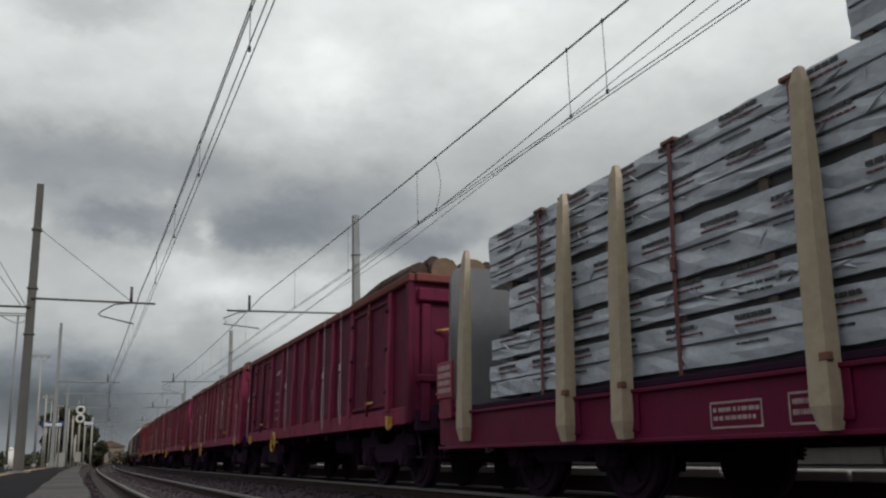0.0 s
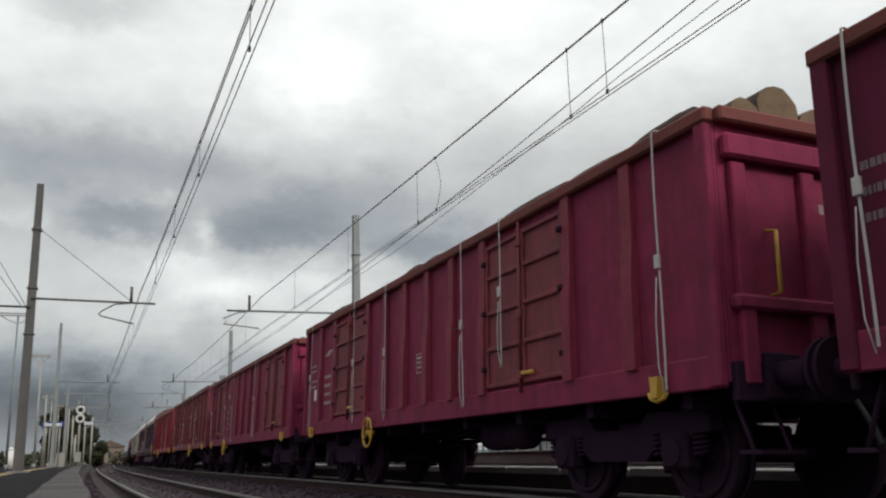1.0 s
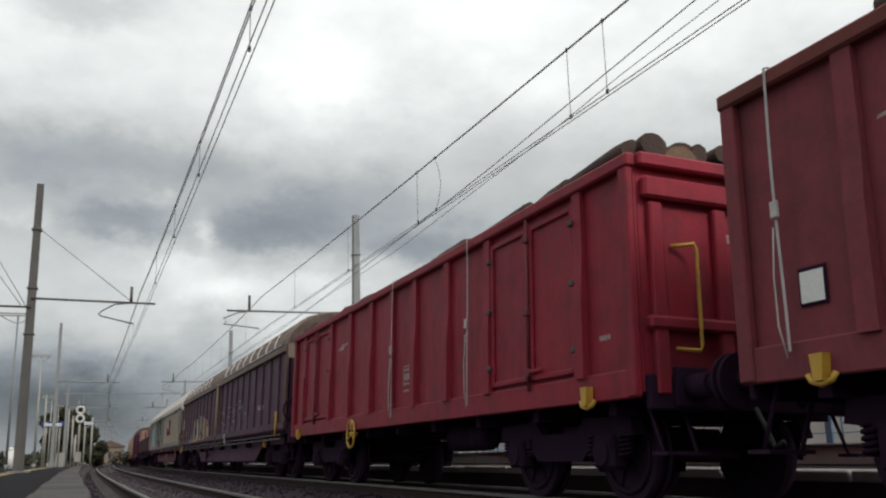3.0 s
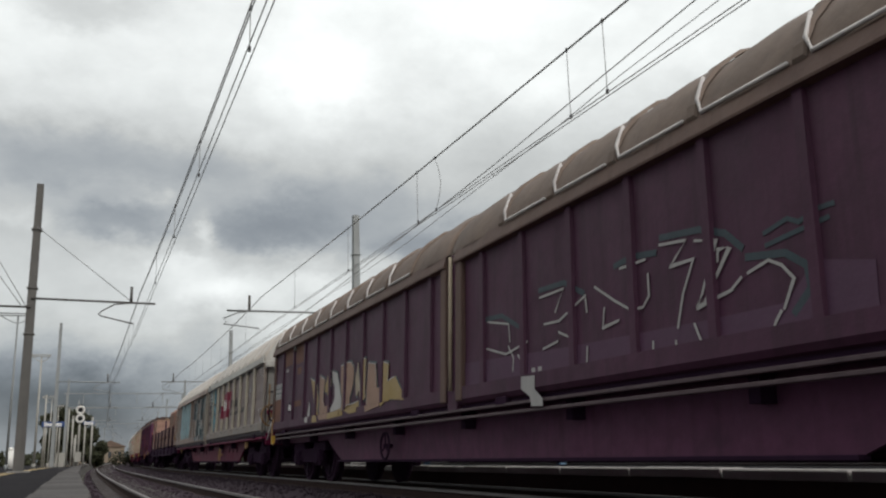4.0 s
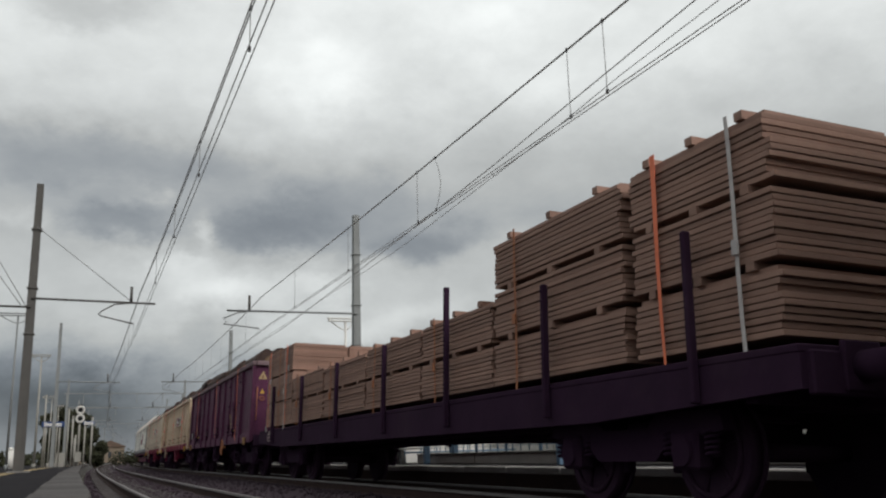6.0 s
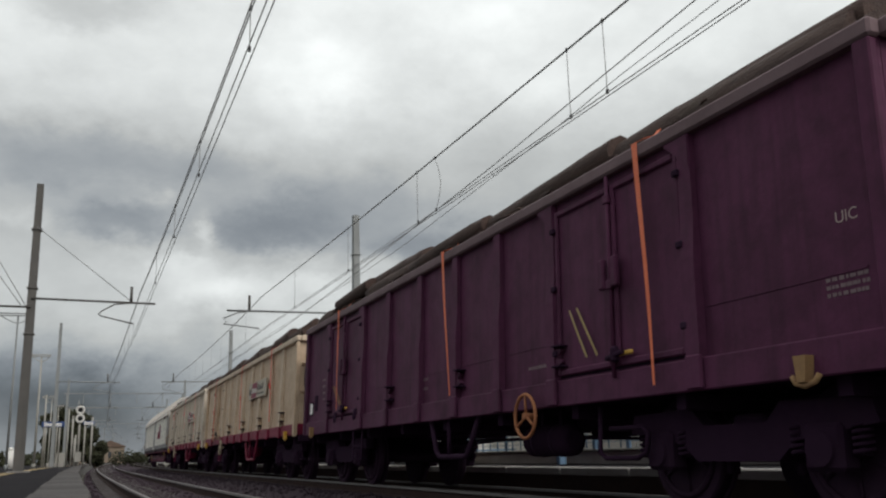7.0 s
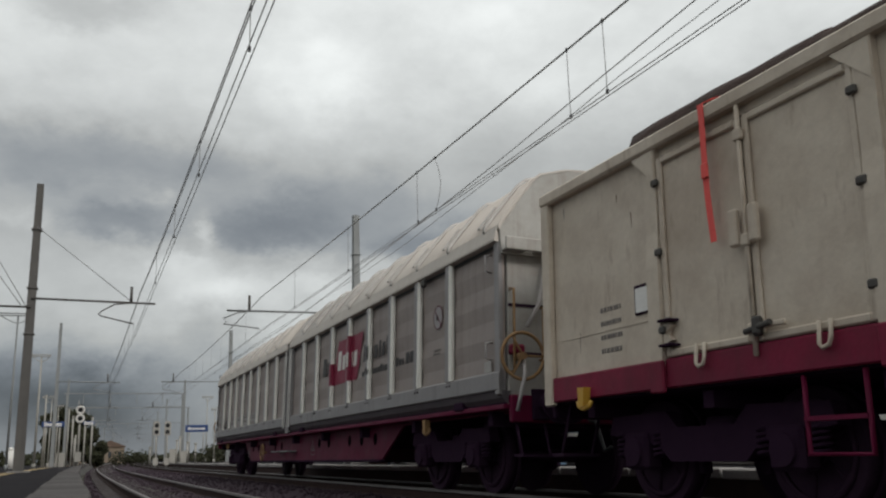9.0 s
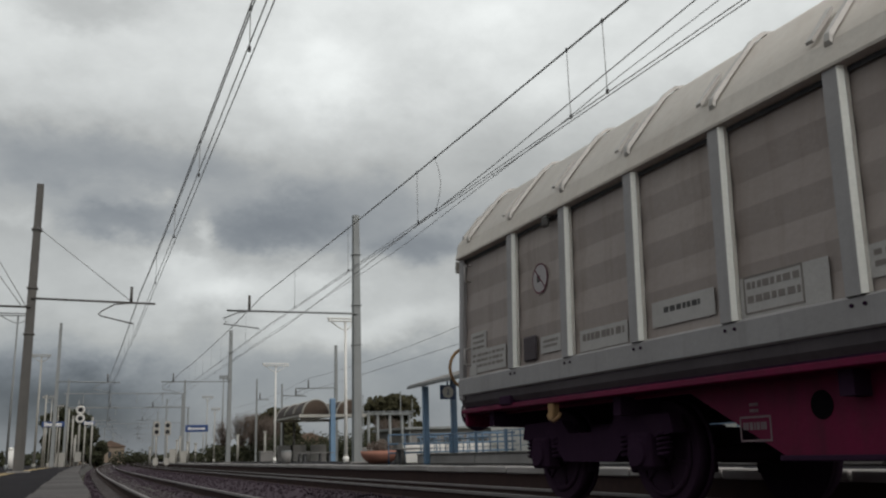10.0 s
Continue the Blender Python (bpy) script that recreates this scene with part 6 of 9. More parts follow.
            part("air_hose", Geo().tube([(-1.16, at_end(0.10), 1.48), (-1.20, at_end(0.20), 1.32), (-1.24, at_end(0.18), 1.12), (-1.26, at_end(0.12), 0.92)], 0.022, 7), "strap", root, "pale hanging hose")
            part("valve_box", Geo().box(-1.30, -1.12, *sorted((at_end(-0.019), at_end(0.07))), 1.55, 1.66, 0.02), "crimson", root, "red valve box")
            for sx in (-1, 1):
                for za, zb in ((2.53, 2.74), (1.51, 1.71)):
                    yh = sy * (L / 2 - 0.28)
                    part("corner_handle", Geo().tube([(sx * 1.372, yh, zb), (sx * 1.45, yh, zb - 0.01), (sx * 1.45, yh, za + 0.01), (sx * 1.372, yh, za)], 0.013, 6), "strap", root, "small pale grab handle")
                part("corner_plate", Geo().box(*sorted((sx * 1.374, sx * 1.382)), *sorted((sy * (L / 2 - 0.47), sy * (L / 2 - 0.28))), 1.375, 1.50), "plate", root, "small data plate")
                # the shaded slot below the cornice is painted as a black strip
                part("wall_seal", Geo().box(*sorted((sx * 1.372, sx * 1.376)), *sorted((sy * 0.08, sy * (L / 2 - 0.1))), 2.80, 2.838), "black", root, "black strip painting the shaded slot under the cornice")
        for sx in (-1, 1) if sy < 0 or brown else ():
            st = Geo().tube([(sx * 1.2, sy * (L / 2 - 0.1), 1.0), (sx * 1.2, sy * (L / 2 + 0.1), 0.45), (sx * 0.85, sy * (L / 2 + 0.1), 0.45), (sx * 0.85, sy * (L / 2 - 0.1), 1.0)], 0.018, 6)
            st.box(*sorted((sx * 0.82, sx * 1.24)), *sorted((sy * (L / 2 - 0.02), sy * (L / 2 + 0.2))), 0.43, 0.46)
            part("shunter_step", st, "under", root)
    hook_plate(root, L / 2 - (0.40 if brown else 2.15), 0.80, -1.42 if brown else -1.30, "yellow" if brown else "hook")
    hook_plate(root, L / 2 - 19.34 - (L - 22.0) * 0.4, 0.76, -1.30, "yellow" if brown else "hook")
    handwheel(root, L / 2 - wheel_u, 0.62, 0.20, -1.27, "hook" if not brown else "under")
    MOVERS.append((root, S))
    return root


def flat_base(rear, L, label, sillmat, z_deck, seed):
    S = rear - L / 2
    root = thing("flat_wagon", label, "goods wagon", group="goods train")
    running_gear(root, L, L - 5.0, z_deck - 0.08, sillmat)
    part("deck", Geo().box(-1.36, 1.36, -L / 2, L / 2, z_deck - 0.06, z_deck, 0.01), "under", root)
    for sx in (-1, 1):
        prof = [(-L / 2, z_deck - 0.30), (-L / 2, z_deck - 0.061), (L / 2, z_deck - 0.061), (L / 2, z_deck - 0.30), (L / 2 - 2.6, z_deck - 0.42), (-L / 2 + 2.6, z_deck - 0.42)]
        if sillmat != "under":
            prof = [(-L / 2, 0.60), (-L / 2, z_deck - 0.061), (L / 2, z_deck - 0.061), (L / 2, 0.60), (L / 2 - 0.5, 0.53), (-L / 2 + 0.5, 0.53)]
            for z in (0.53, z_deck - 0.10):
                part("sill_flange", Geo().box(*sorted((sx * 1.361, sx * 1.40)), -L / 2 + 0.5, L / 2 - 0.02, z, z + 0.035, 0.006), sillmat, root)
        part("side_sill", Geo().prism(prof, "x", *sorted((sx * 1.30, sx * 1.36))), sillmat, root)
    MOVERS.append((root, S))
    return root, S


def stake_geo(z0, z1):
    g = Geo()
    v, f = [], []
    for z, w, d in ((z0, 0.05, 0.10), (z0 + 0.15, 0.085, 0.13), (z0 + (z1 - z0) * 0.55, 0.078, 0.11), (z1 - 0.12, 0.06, 0.07), (z1, 0.025, 0.05)):
        v += [(-d, -w, z), (0, -w, z), (0, w, z), (-d, w, z)]
    f = [(4 * k + i, 4 * k + (i + 1) % 4, 4 * k + 4 + (i + 1) % 4, 4 * k + 4 + i) for k in range(4) for i in range(4)]
    f += [(0, 1, 2, 3), (16, 17, 18, 19)]
    return g.add(v, f)


def wrapped_timber_wagon():
    rear, L, zd = -92.1, 19.0, 1.04
    root, S = flat_base(rear, L, "crimson flat wagon with cream stakes along its deck", "crimson2", zd, 1)
    Y = lambda u: L / 2 - (u - 1.14)
    rng = random.Random(9)
    sm = stake_geo(0.56, 3.0).mesh("stake", "stake")
    us = [4.42, 5.36, 7.58, 9.3, 11.6, 13.8, 16.0, 18.2]
    for u in us:
        for sx in (-1, 1):
            q = part("stake", sm, "stake", root, "tapered cream stake", at=(sx * 1.365, Y(u), 0))
            if sx > 0:
                q.rotation_euler = (0, 0, math.pi)
            part("stake_pocket", Geo().box(*sorted((sx * 1.362, sx * 1.385)), Y(u) - 0.15, Y(u) + 0.15, 0.62, 0.95, 0.008), "crimson2", root)
        part("stake_clip", Geo().box(-1.495, -1.44, Y(u) - 0.10, Y(u) - 0.02, 0.98, 1.04, 0.008), "rusty", root, "rusty clip on the stake")
        part("tie_end", Geo().prism([(Y(u) + 0.09, 0.74), (Y(u) + 0.13, 0.60), (Y(u) + 0.10, 0.57), (Y(u) + 0.05, 0.66)], "x", -1.41, -1.387), "wrap", root, "loose end of a plastic tie")
    for sx in (-1, 1):
        q = part("stake", stake_geo(0.62, 2.95).mesh("stake", "stake"), "stake", root, "tapered cream stake", at=(sx * 1.365, Y(2.04), 0))
        if sx > 0:
            q.rotation_euler = (0, 0, math.pi)
    corner = [(1.16 + 0.2 * math.cos(k * math.pi / 12), 2.68 + 0.2 * math.sin(k * math.pi / 12)) for k in range(7)]
    part("end_board", Geo().prism([(-1.36, zd), (1.36, zd)] + corner + [(-x, z) for x, z in reversed(corner)], "y", Y(1.45) - 0.03, Y(1.45) + 0.03), "greyboard", root, "weathered pale grey end board")
    nb = part("number_board", Geo().box(-1.43, -1.40, Y(1.68), Y(1.18), 1.16, 1.62, 0.006), "sign_red", root, "crimson board with rows of pale bars")
    bars(nb, -1.43, Y(1.23), 1.57, 0.40, 0.38, 4, rng, "faded", fill=0.62)
    part("board_bracket", Geo().box(-1.42, -1.36, Y(1.62), Y(1.24), 0.90, 1.158, 0.012), "crimson", root)
    bars(root, -1.362, Y(6.43), 0.76, 0.48, 0.12, 2, rng, "faded", frame=True)
    bars(root, -1.362, Y(7.22), 0.78, 0.18, 0.14, 2, rng, "faded", frame=True)
    part("end_step", Geo().box(-1.3, -0.9, Y(1.2) - 0.1, Y(1.2) + 0.12, 0.5, 0.53, 0.006), "under", root)
    load = thing("wrapped_timber_load", "stacked timber packs in white plastic wrap on the flat wagon", "timber", group="timber loads")
    layers = [(1.09, 1.46), (1.52, 1.75), (1.83, 2.28), (2.38, 2.64), (2.67, 3.01)]
    for (ua, ub, top) in ((2.50, 12.6, 1), (12.66, 17.6, 0)):
        for k, (z0, z1) in enumerate(layers + ([(3.06, 3.48)] if top else [])):
            for j, (xa, xb) in enumerate(((-1.30, -0.03), (0.03, 1.30))):
                oa, ob_ = rng.uniform(-0.06, 0.06), rng.uniform(-0.04, 0.04)
                n = 22
                g = Geo()
                ya, yb = Y(ub) + ob_, Y(ua if k < 5 else 7.95) + (oa if k < 5 else 0.0)
                n = int((yb - ya) * 4.5)
                if k == 2 and ua < 3:
                    yb -= 0.5
                v, f = [], []
                m = 5
                for i in range(n + 1):
                    y = ya + (yb - ya) * i / n
                    prof = [(xa, z0)] + [(xa, z0 + (z1 - z0) * q / m) for q in range(1, m)] + [(xa, z1), (xb, z1), (xb, z0)]
                    for q, (x, z) in enumerate(prof):
                        e = rng.uniform(-0.016, 0.014) if 0 < q < m else 0
                        v.append((x + (e if q <= m else 0), y, z + (rng.uniform(-0.008, 0.008))))
                w = m + 3
                f = [(i * w + q, i * w + (q + 1) % w, (i + 1) * w + (q + 1) % w, (i + 1) * w + q) for i in range(n) for q in range(w)]
                f += [tuple(range(w)), tuple(n * w + q for q in range(w))]
                g.add(v, f, False)
                if j == 0:
                    for _ in range(int((yb - ya) * 3.2)):
                        y, z = rng.uniform(ya + 0.1, yb - 0.1), rng.uniform(z0 + 0.05, z1 - 0.03)
                        a, ln, b = rng.choice((0.5, 0.8, 2.2, 2.6, 1.5)) + rng.uniform(-0.3, 0.3), rng.uniform(0.05, 0.16), rng.uniform(0.010, 0.022)
                        dy, dz = ln * math.cos(a), ln * math.sin(a) * 0.6
                        za, zb = min(max(z - dz, z0 + 0.01), z1 - 0.01), min(max(z + dz, z0 + 0.01), z1 - 0.01)
                        k0 = (z + b, y + b * 0.4)
                        g.add([(xa - 0.012, y - dy, za), (xa - 0.012, k0[1], k0[0]), (xa - 0.012, y + dy, zb), (xa - 0.012, y - b * 0.4, z - b), (xa - 0.012 - b * 0.9, y + dy * 0.1, z)], [(0, 1, 4), (1, 2, 4), (2, 3, 4), (3, 0, 4)])
                pk = part("timber_pack", g, "wrap", load)
                if j == 0:
                    zz = z0 + (z1 - z0) * 0.5
                    part("pack_seam", Geo().box(xa - 0.014, xa + 0.004, ya + 0.02, yb - 0.02, zz - 0.010, zz + 0.004), "ink", pk)
                    y = yb - 0.25
                    while y > ya + 0.6:
                        pr, pr2 = Geo(), Geo()
                        for q, (dz, ww) in enumerate(((0.13, 0.36), (0.075, 0.40), (-0.06, 0.30))):
                            if q == 2 and rng.random() < 0.6:
                                continue
                            yy = y
                            while yy > y - ww:
                                kk = rng.uniform(0.03, 0.075)
                                (pr2 if q == 1 else pr).box(xa - 0.018, xa - 0.011, yy - kk, yy, zz + dz - (0.016 if q == 0 else 0.010), zz + dz + (0.018 if q == 0 else 0.006))
                                yy -= kk + 0.012
                        y -= 0.78 + rng.uniform(-0.04, 0.04)
                        part("print", pr, "ink", pk)
                        part("print", pr2, "rstrap", pk)
        for k in range(len(layers) - 1 + top):
            za = (layers + [(3.06, 3.48)])[k][1]
            zb = (layers + [(3.06, 3.48)])[k + 1][0]
            nb2 = int((ub - ua) / 1.0)
            for q in range(nb2):
                y = Y(ua + (ub - ua) * (q + 0.5) / nb2)
                if k > 3 and y > Y(7.95):
                    continue
                part("bearer", Geo().box(-1.28, 1.28, y - 0.05, y + 0.05, za - 0.005, zb + 0.005), "trunk", load)
        # black block inside the stack paints the shade seen through its gaps
        part("dunnage", Geo().box(-1.255, 1.22, Y(ub) + 0.2, Y(ua) - 0.9, 1.06, 2.95), "black", load, "black core painting the shade between packs")
    for u, mt in ((3.78, "rstrap"), (4.30, "rstrap"), (6.04, "rstrap"), (7.42, "rstrap"), (8.4, "ink"), (10.2, "rstrap")):
        strap(load, Y(u), -1.325, 0.95, 3.03, mt, w0=0.05)
        part("corner_guard", Geo().box(-1.34, -1.20, Y(u) - 0.09, Y(u) + 0.09, 2.99, 3.03, 0.008), "rusty", load)
    MOVERS.append((load, S))


def plank_pack(parent, xa, xb, ya, yb, z0, z1, rng, tight=False):
    """A pack of sawn planks: courses of boards with thin gaps."""
    pk = part("timber_pack", Geo().box(xa + 0.04, xb - 0.04, ya + 0.03, yb - 0.03, z0, z1), "plank", parent)
    rest = Geo()
    h = 0.052
    z = z0
    while z + h * 0.9 < z1:
        o = rng.uniform(-0.016, 0.010)
        a, b = rng.uniform(-0.05, 0.03), rng.uniform(-0.03, 0.05)
        if tight:
            o, a, b = o * 0.35, a * 0.25, b * 0.25
        if xa < 0:
            part("plank", Geo().box(xa + o, xb - o, ya + a, yb + b, z, z + h - (0.004 if tight else 0.009), 0.003), "plank", pk)
        else:
            rest.box(xa + o, xb - o, ya + a, yb + b, z, z + h - 0.009)
        z += h
    if xa > 0:
        tagged(part("planks", rest, "plank", pk), kind="stuff")
    return pk


def plank_wagon():
    rear, L, zd = 43.35, 18.45, 1.14
    root, S = flat_base(rear, L, "dark flat wagon with low steel stakes", "under", zd, 2)
    Y = lambda u: L / 2 - (u - 1.09)
    rng = random.Random(21)
    load = thing("sawn_timber_load", "stacked packs of rough brown sawn planks on the flat wagon", "timber", group="timber loads")
    stacks = [(1.56, 4.3, (1.22, 1.80, 2.43, 3.06)), (4.42, 7.05, (1.22, 1.74, 2.26)), (7.15, 9.8, (1.22, 1.74, 2.24)), (9.9, 12.4, (1.22, 1.74, 2.26)),
              (12.5, 14.75, (1.22, 1.74, 2.28)), (14.85, 17.48, (1.22, 1.78, 2.36, 2.95)), (17.66, 19.35, (1.22, 1.78, 2.36, 2.95))]
    for ua, ub, zz in stacks:
        for k in range(len(zz) - 1):
            tight = ua < 4
            z0, z1 = zz[k], zz[k + 1] - (0.022 if tight else 0.055)
            for xa, xb in ((-1.30, -0.02), (0.02, 1.30)):
                plank_pack(load, xa, xb, Y(ub), Y(ua), z0, z1, rng, tight)
            for q in (0.15, 0.5, 0.85)[:0 if tight and k == len(zz) - 2 else 3]:
                y = Y(ua + (ub - ua) * q)
                part("bearer", Geo().box(-1.31, 1.31, y - 0.045, y + 0.045, z1 - 0.01, zz[k + 1] + 0.005), "plank", load)
        for q in (0.22, 0.78):
            u = ua + (ub - ua) * q
            if ua > 17:
                strap(load, Y(u), -1.335, 0.95, zz[-1], "strap" if q > 0.5 else "ostrap", w0=0.04 if q > 0.5 else 0.06, dy=0.05)
            elif ua > 4 and q < 0.5:
                strap(load, Y(u), -1.335, 0.95, zz[-1], "rusthook", w0=0.04, dy=rng.uniform(-0.1, 0.1))
    for u, mt, w0, z0, dy in ((1.98, "ostrap", 0.06, 0.98, -0.08), (2.06, "strap", 0.016, 1.60, 0.10), (3.10, "rusthook", 0.035, 0.98, 0.0), (3.64, "strap", 0.030, 0.98, 0.08), (3.82, "ostrap", 0.065, 0.98, 0.02), (4.08, "greyboard", 0.035, 1.9, 0.0)):
        strap(load, Y(u), -1.335, z0, 3.04, mt, w0=w0, dy=dy)
        if mt == "ostrap":
            part("ratchet", Geo().box(-1.375, -1.342, Y(u) - dy - 0.03, Y(u) - dy + 0.03, 1.10, 1.22, 0.008), "plate", load)
    for u in (2.85, 5.7, 8.4, 11.1, 13.6, 16.2, 18.5):
        for sx in (-1, 1):
            part("stake", Geo().box(*sorted((sx * 1.365, sx * 1.44)), Y(u) - 0.028, Y(u) + 0.028, 0.80, 2.15 if u != 13.6 else 2.6, 0.012), "under", root, "dark steel stake")
    bars(root, -1.365, Y(2.2), 1.06, 0.55, 0.16, 2, rng, "faded", frame=True)
    MOVERS.append((load, S))


def build_train():
    P1 = [0.9, 2.95, 4.2, 5.4, 6.42, 7.44, 8.64, 9.89, 11.94]
    D1 = [(0.9, 2.95), (9.89, 11.94)]
    P2 = [1.13, 2.15, 4.15, 5.05, 5.95, 6.85, 7.72, 8.68, 10.65, 11.7]
    D2 = [(2.15, 4.15), (8.68, 10.65)]
    wrapped_timber_wagon()
    gondola(-78.12, 12.84, "red0", "rim", "weathered red high-sided open wagon loaded with logs", P1, D1, 11, 9.0, straps=((0.3, 0.1, 0), (4.86, 0.15, 0.1), (8.12, 0.05, 0.15), (9.27, 0.12, 0.2)),
            wheel_u=3.93, logo=(3.3, 2.44), frame_mark=(6.9, 1.66), marks=((3.40, 2.00, 0.52, 0.78, 4), (5.2, 1.12, 0.35, 0.06, 1), (0.25, 2.2, 0.3, 0.5, 3)), load=(0.0, 0.0, 0.0, 0.02, 0.02, 0.04, 0.16, 0.24, 0.26), ends=((-0.80, 0.21, 0.06), (-0.34, 0.21, 0.12), (0.1, 0.18, 0.1)))
    gondola(-64.20, 12.83, "red", "rim", "weathered red open wagon with ribbed doors, loaded with logs", P2, D2, 12, 9.0, "ladder", straps=((12.2, 0.0, 0), (8.12, 0.1, 0.1), (9.23, 0.5, 0.05), (3.50, 0.1, 0.10), (5.2, 0.1, 0.05), (0.6, 0.1, 0)),
            wheel_u=4.56, logo=(1.3, 2.40), frame_mark=(6.37, 1.72), marks=((1.35, 2.0, 0.50, 0.66, 4), (0.30, 2.28, 0.42, 0.20, 2), (0.30, 1.98, 0.42, 0.22, 2), (1.42, 1.16, 0.20, 0.08, 1), (12.3, 1.12, 0.2, 0.12, 2), (8.9, 1.13, 0.35, 0.06, 1)), plate=(0.75, 1.68), load=(0.06, 0.10, 0.07, 0.11, 0.07, 0.12, 0.08, 0.12), ends=((-0.90, 0.15, 0.03), (-0.52, 0.21, 0.10), (-0.12, 0.18, 0.06)), z_top=3.10)
    gondola(-50.08, 12.90, "red", "rim", "red open wagon with smooth doors and white markings", P1, D1, 13, 9.0, straps=((3.3, 0.2, 0.25), (4.75, 0.05, 0.12), (8.4, 0.1, 0.1), (0.5, 0.1, 0)),
            wheel_u=3.8, logo=(3.24, 2.38), frame_mark=(6.84, 1.55), marks=((3.42, 1.92, 0.58, 0.66, 4), (5.2, 1.12, 0.45, 0.06, 1), (8.3, 1.3, 0.3, 0.06, 1), (0.25, 2.2, 0.35, 0.6, 4)), load=(0.0, 0.0, 0.0, 0.0, 0.02, 0.10), ends=((-0.8, 0.15, -0.06), (-0.4, 0.18, -0.06)))
    gondola(-36.16, 12.79, "red2", "rim", "brownish red open wagon with ribbed doors and logs", P2, D2, 14, 9.0, "ladder", sill="red2", straps=((7.74, 0.45, 0.15), (9.18, 0.1, 0.12), (4.75, 0.1, 0), (0.5, 0.15, 0), (3.4, 0.1, 0)),
            wheel_u=8.15, logo=(1.3, 2.45), frame_mark=(6.37, 1.7), marks=((1.35, 2.0, 0.5, 0.7, 4),), plate=(0.68, 1.5), load=(0.14, 0.15, 0.16, 0.18, 0.16, 0.22, 0.18, 0.10), z_top=3.10)
    gondola(-22.07, 12.83, "red3", "red3", "bright red open wagon with smooth doors, loaded with logs", P1, D1, 15, 9.0, sill="red3", straps=((6.6, 0.1, 0), (9.4, 0.1, 0)), wheel_u=4.72,
            marks=((12.2, 1.5, 0.2, 0.14, 1), (6.9, 1.6, 0.3, 0.3, 3)), logo=(3.3, 2.4), frame_mark=(6.9, 1.6), load=(0.15, 0.11, 0.14, 0.15, 0.17, 0.21), ends=((-0.7, 0.18, 0.0),))
    w6 = sliding_wall_wagon(0.54, 21.9, "brown", "brown", "brownroof", "brownsill", "dark brown covered wagon with sprayed lettering and a tarpaulin roof", 16, brown=True)
    w7 = sliding_wall_wagon(23.76, 22.0, "aludirty", "postdirty", "aluroof2", "crimson2", "silver-grey sliding-wall wagon covered in sprayed lettering", 17, wheel_u=13.92)
    plank_wagon()
    P9 = [1.76, 3.88, 5.18, 6.55, 7.83, 9.06, 10.3, 12.5]
    w9 = gondola(58.96, 14.36, "purple", "purplerim", "dark maroon open wagon with orange straps, loaded with logs", P9, [(1.76, 3.88), (10.3, 12.5)], 18, 10.6, z_top=3.085, sill="purple", straps=((2.47, 0.35, 0.05), (7.49, 0.25, 0.25), (11.91, 0.05, 0.1)),
            wheel_u=9.85, strapmat="ostrap", marks=((1.2, 1.95, 0.34, 0.5, 4), (6.3, 1.5, 0.5, 0.25, 2), (9.7, 1.35, 0.4, 0.1, 1)), plate=(0.42, 1.42), load=(0.24, 0.35, 0.40, 0.36, 0.34, 0.38, 0.36, 0.30), ends=((-0.86, 0.24, -0.06), (-0.32, 0.27, 0.0), (0.26, 0.22, -0.02), (0.8, 0.25, -0.04)), end_mark=False, fine=True)
    q = part("lettering", lettering_mesh("UIC", 0.11, "faded"), "faded", w9, at=(-1.3375, 7.18 - 13.90, 1.86))
    q.rotation_euler = (math.pi / 2, 0, -math.pi / 2)
    bars(w9, -1.337, 7.18 - 13.78, 1.52, 0.34, 0.15, 3, random.Random(5), "faint")
    for u0, u1 in ((10.66, 10.94), (10.80, 11.12)):
        part("sprayed_stroke", ribbon(Geo(), [(7.18 - u0, 1.80), (7.18 - 0.5 * (u0 + u1), 1.56), (7.18 - u1, 1.33)], 0.028, -1.392), "ochre", w9)
    P10 = [1.89, 4.13, 5.33, 6.63, 7.87, 9.11, 10.4, 11.75, 13.1]
    gondola(74.48, 14.65, "beige", "beigepost", "rust-streaked cream open wagon with a crimson sill, loaded with logs", P10, [(1.89, 4.13)], 19, 10.6, straps=((2.3, 0.1, 0.0), (7.60, 0.36, 0.13), (11.9, 0.4, 0.1)), sill="crimson",
            wheel_u=4.49, strapmat="pstrap", marks=((5.2, 1.45, 0.6, 0.10, 1),), plate=(1.45, 1.75), sign=(9.0, 2.02, 2.45, 2.4), z_top=3.09, load=(0.16, 0.20, 0.25, 0.28, 0.31, 0.34, 0.38, 0.32), ends=((-1.02, 0.12, 0.02), (-0.60, 0.32, -0.02), (0.05, 0.25, 0.06)), end_mark=False, fine=True)
    gondola(89.85, 14.52, "pale", "pale", "stained pale grey open wagon with a crimson sill, loaded with logs", [u - 0.03 for u in P10], [(1.86, 4.10)], 20, 10.6, straps=((2.6, 1.05, 0.06), (7.6, 0.9, 0.05), (11.55, 0.4, 0.1)), sill="crimson",
            wheel_u=4.42, strapmat="pstrap", marks=((0.95, 1.75, 0.35, 0.5, 4),), plate=(1.625, 1.73), sign=(9.1, 2.0, 2.45, 2.55), z_top=3.10, load=(0.20, 0.22, 0.22, 0.22, 0.31, 0.29, 0.30, 0.14, 0.34, 0.42), end_mark=False, fine=True)
    w12 = sliding_wall_wagon(112.52, 21.7, "alu", "alupost", "aluroof", "crimson2", "silver-grey sliding-wall wagon with a red emblem", 22, wheel_u=7.5)
    paint_brown_wagon(w6, 21.9)
    emblem(w7, 22.0)
    emblem(w12, 21.7)
    paint_silver_wagon(w7, 22.0)
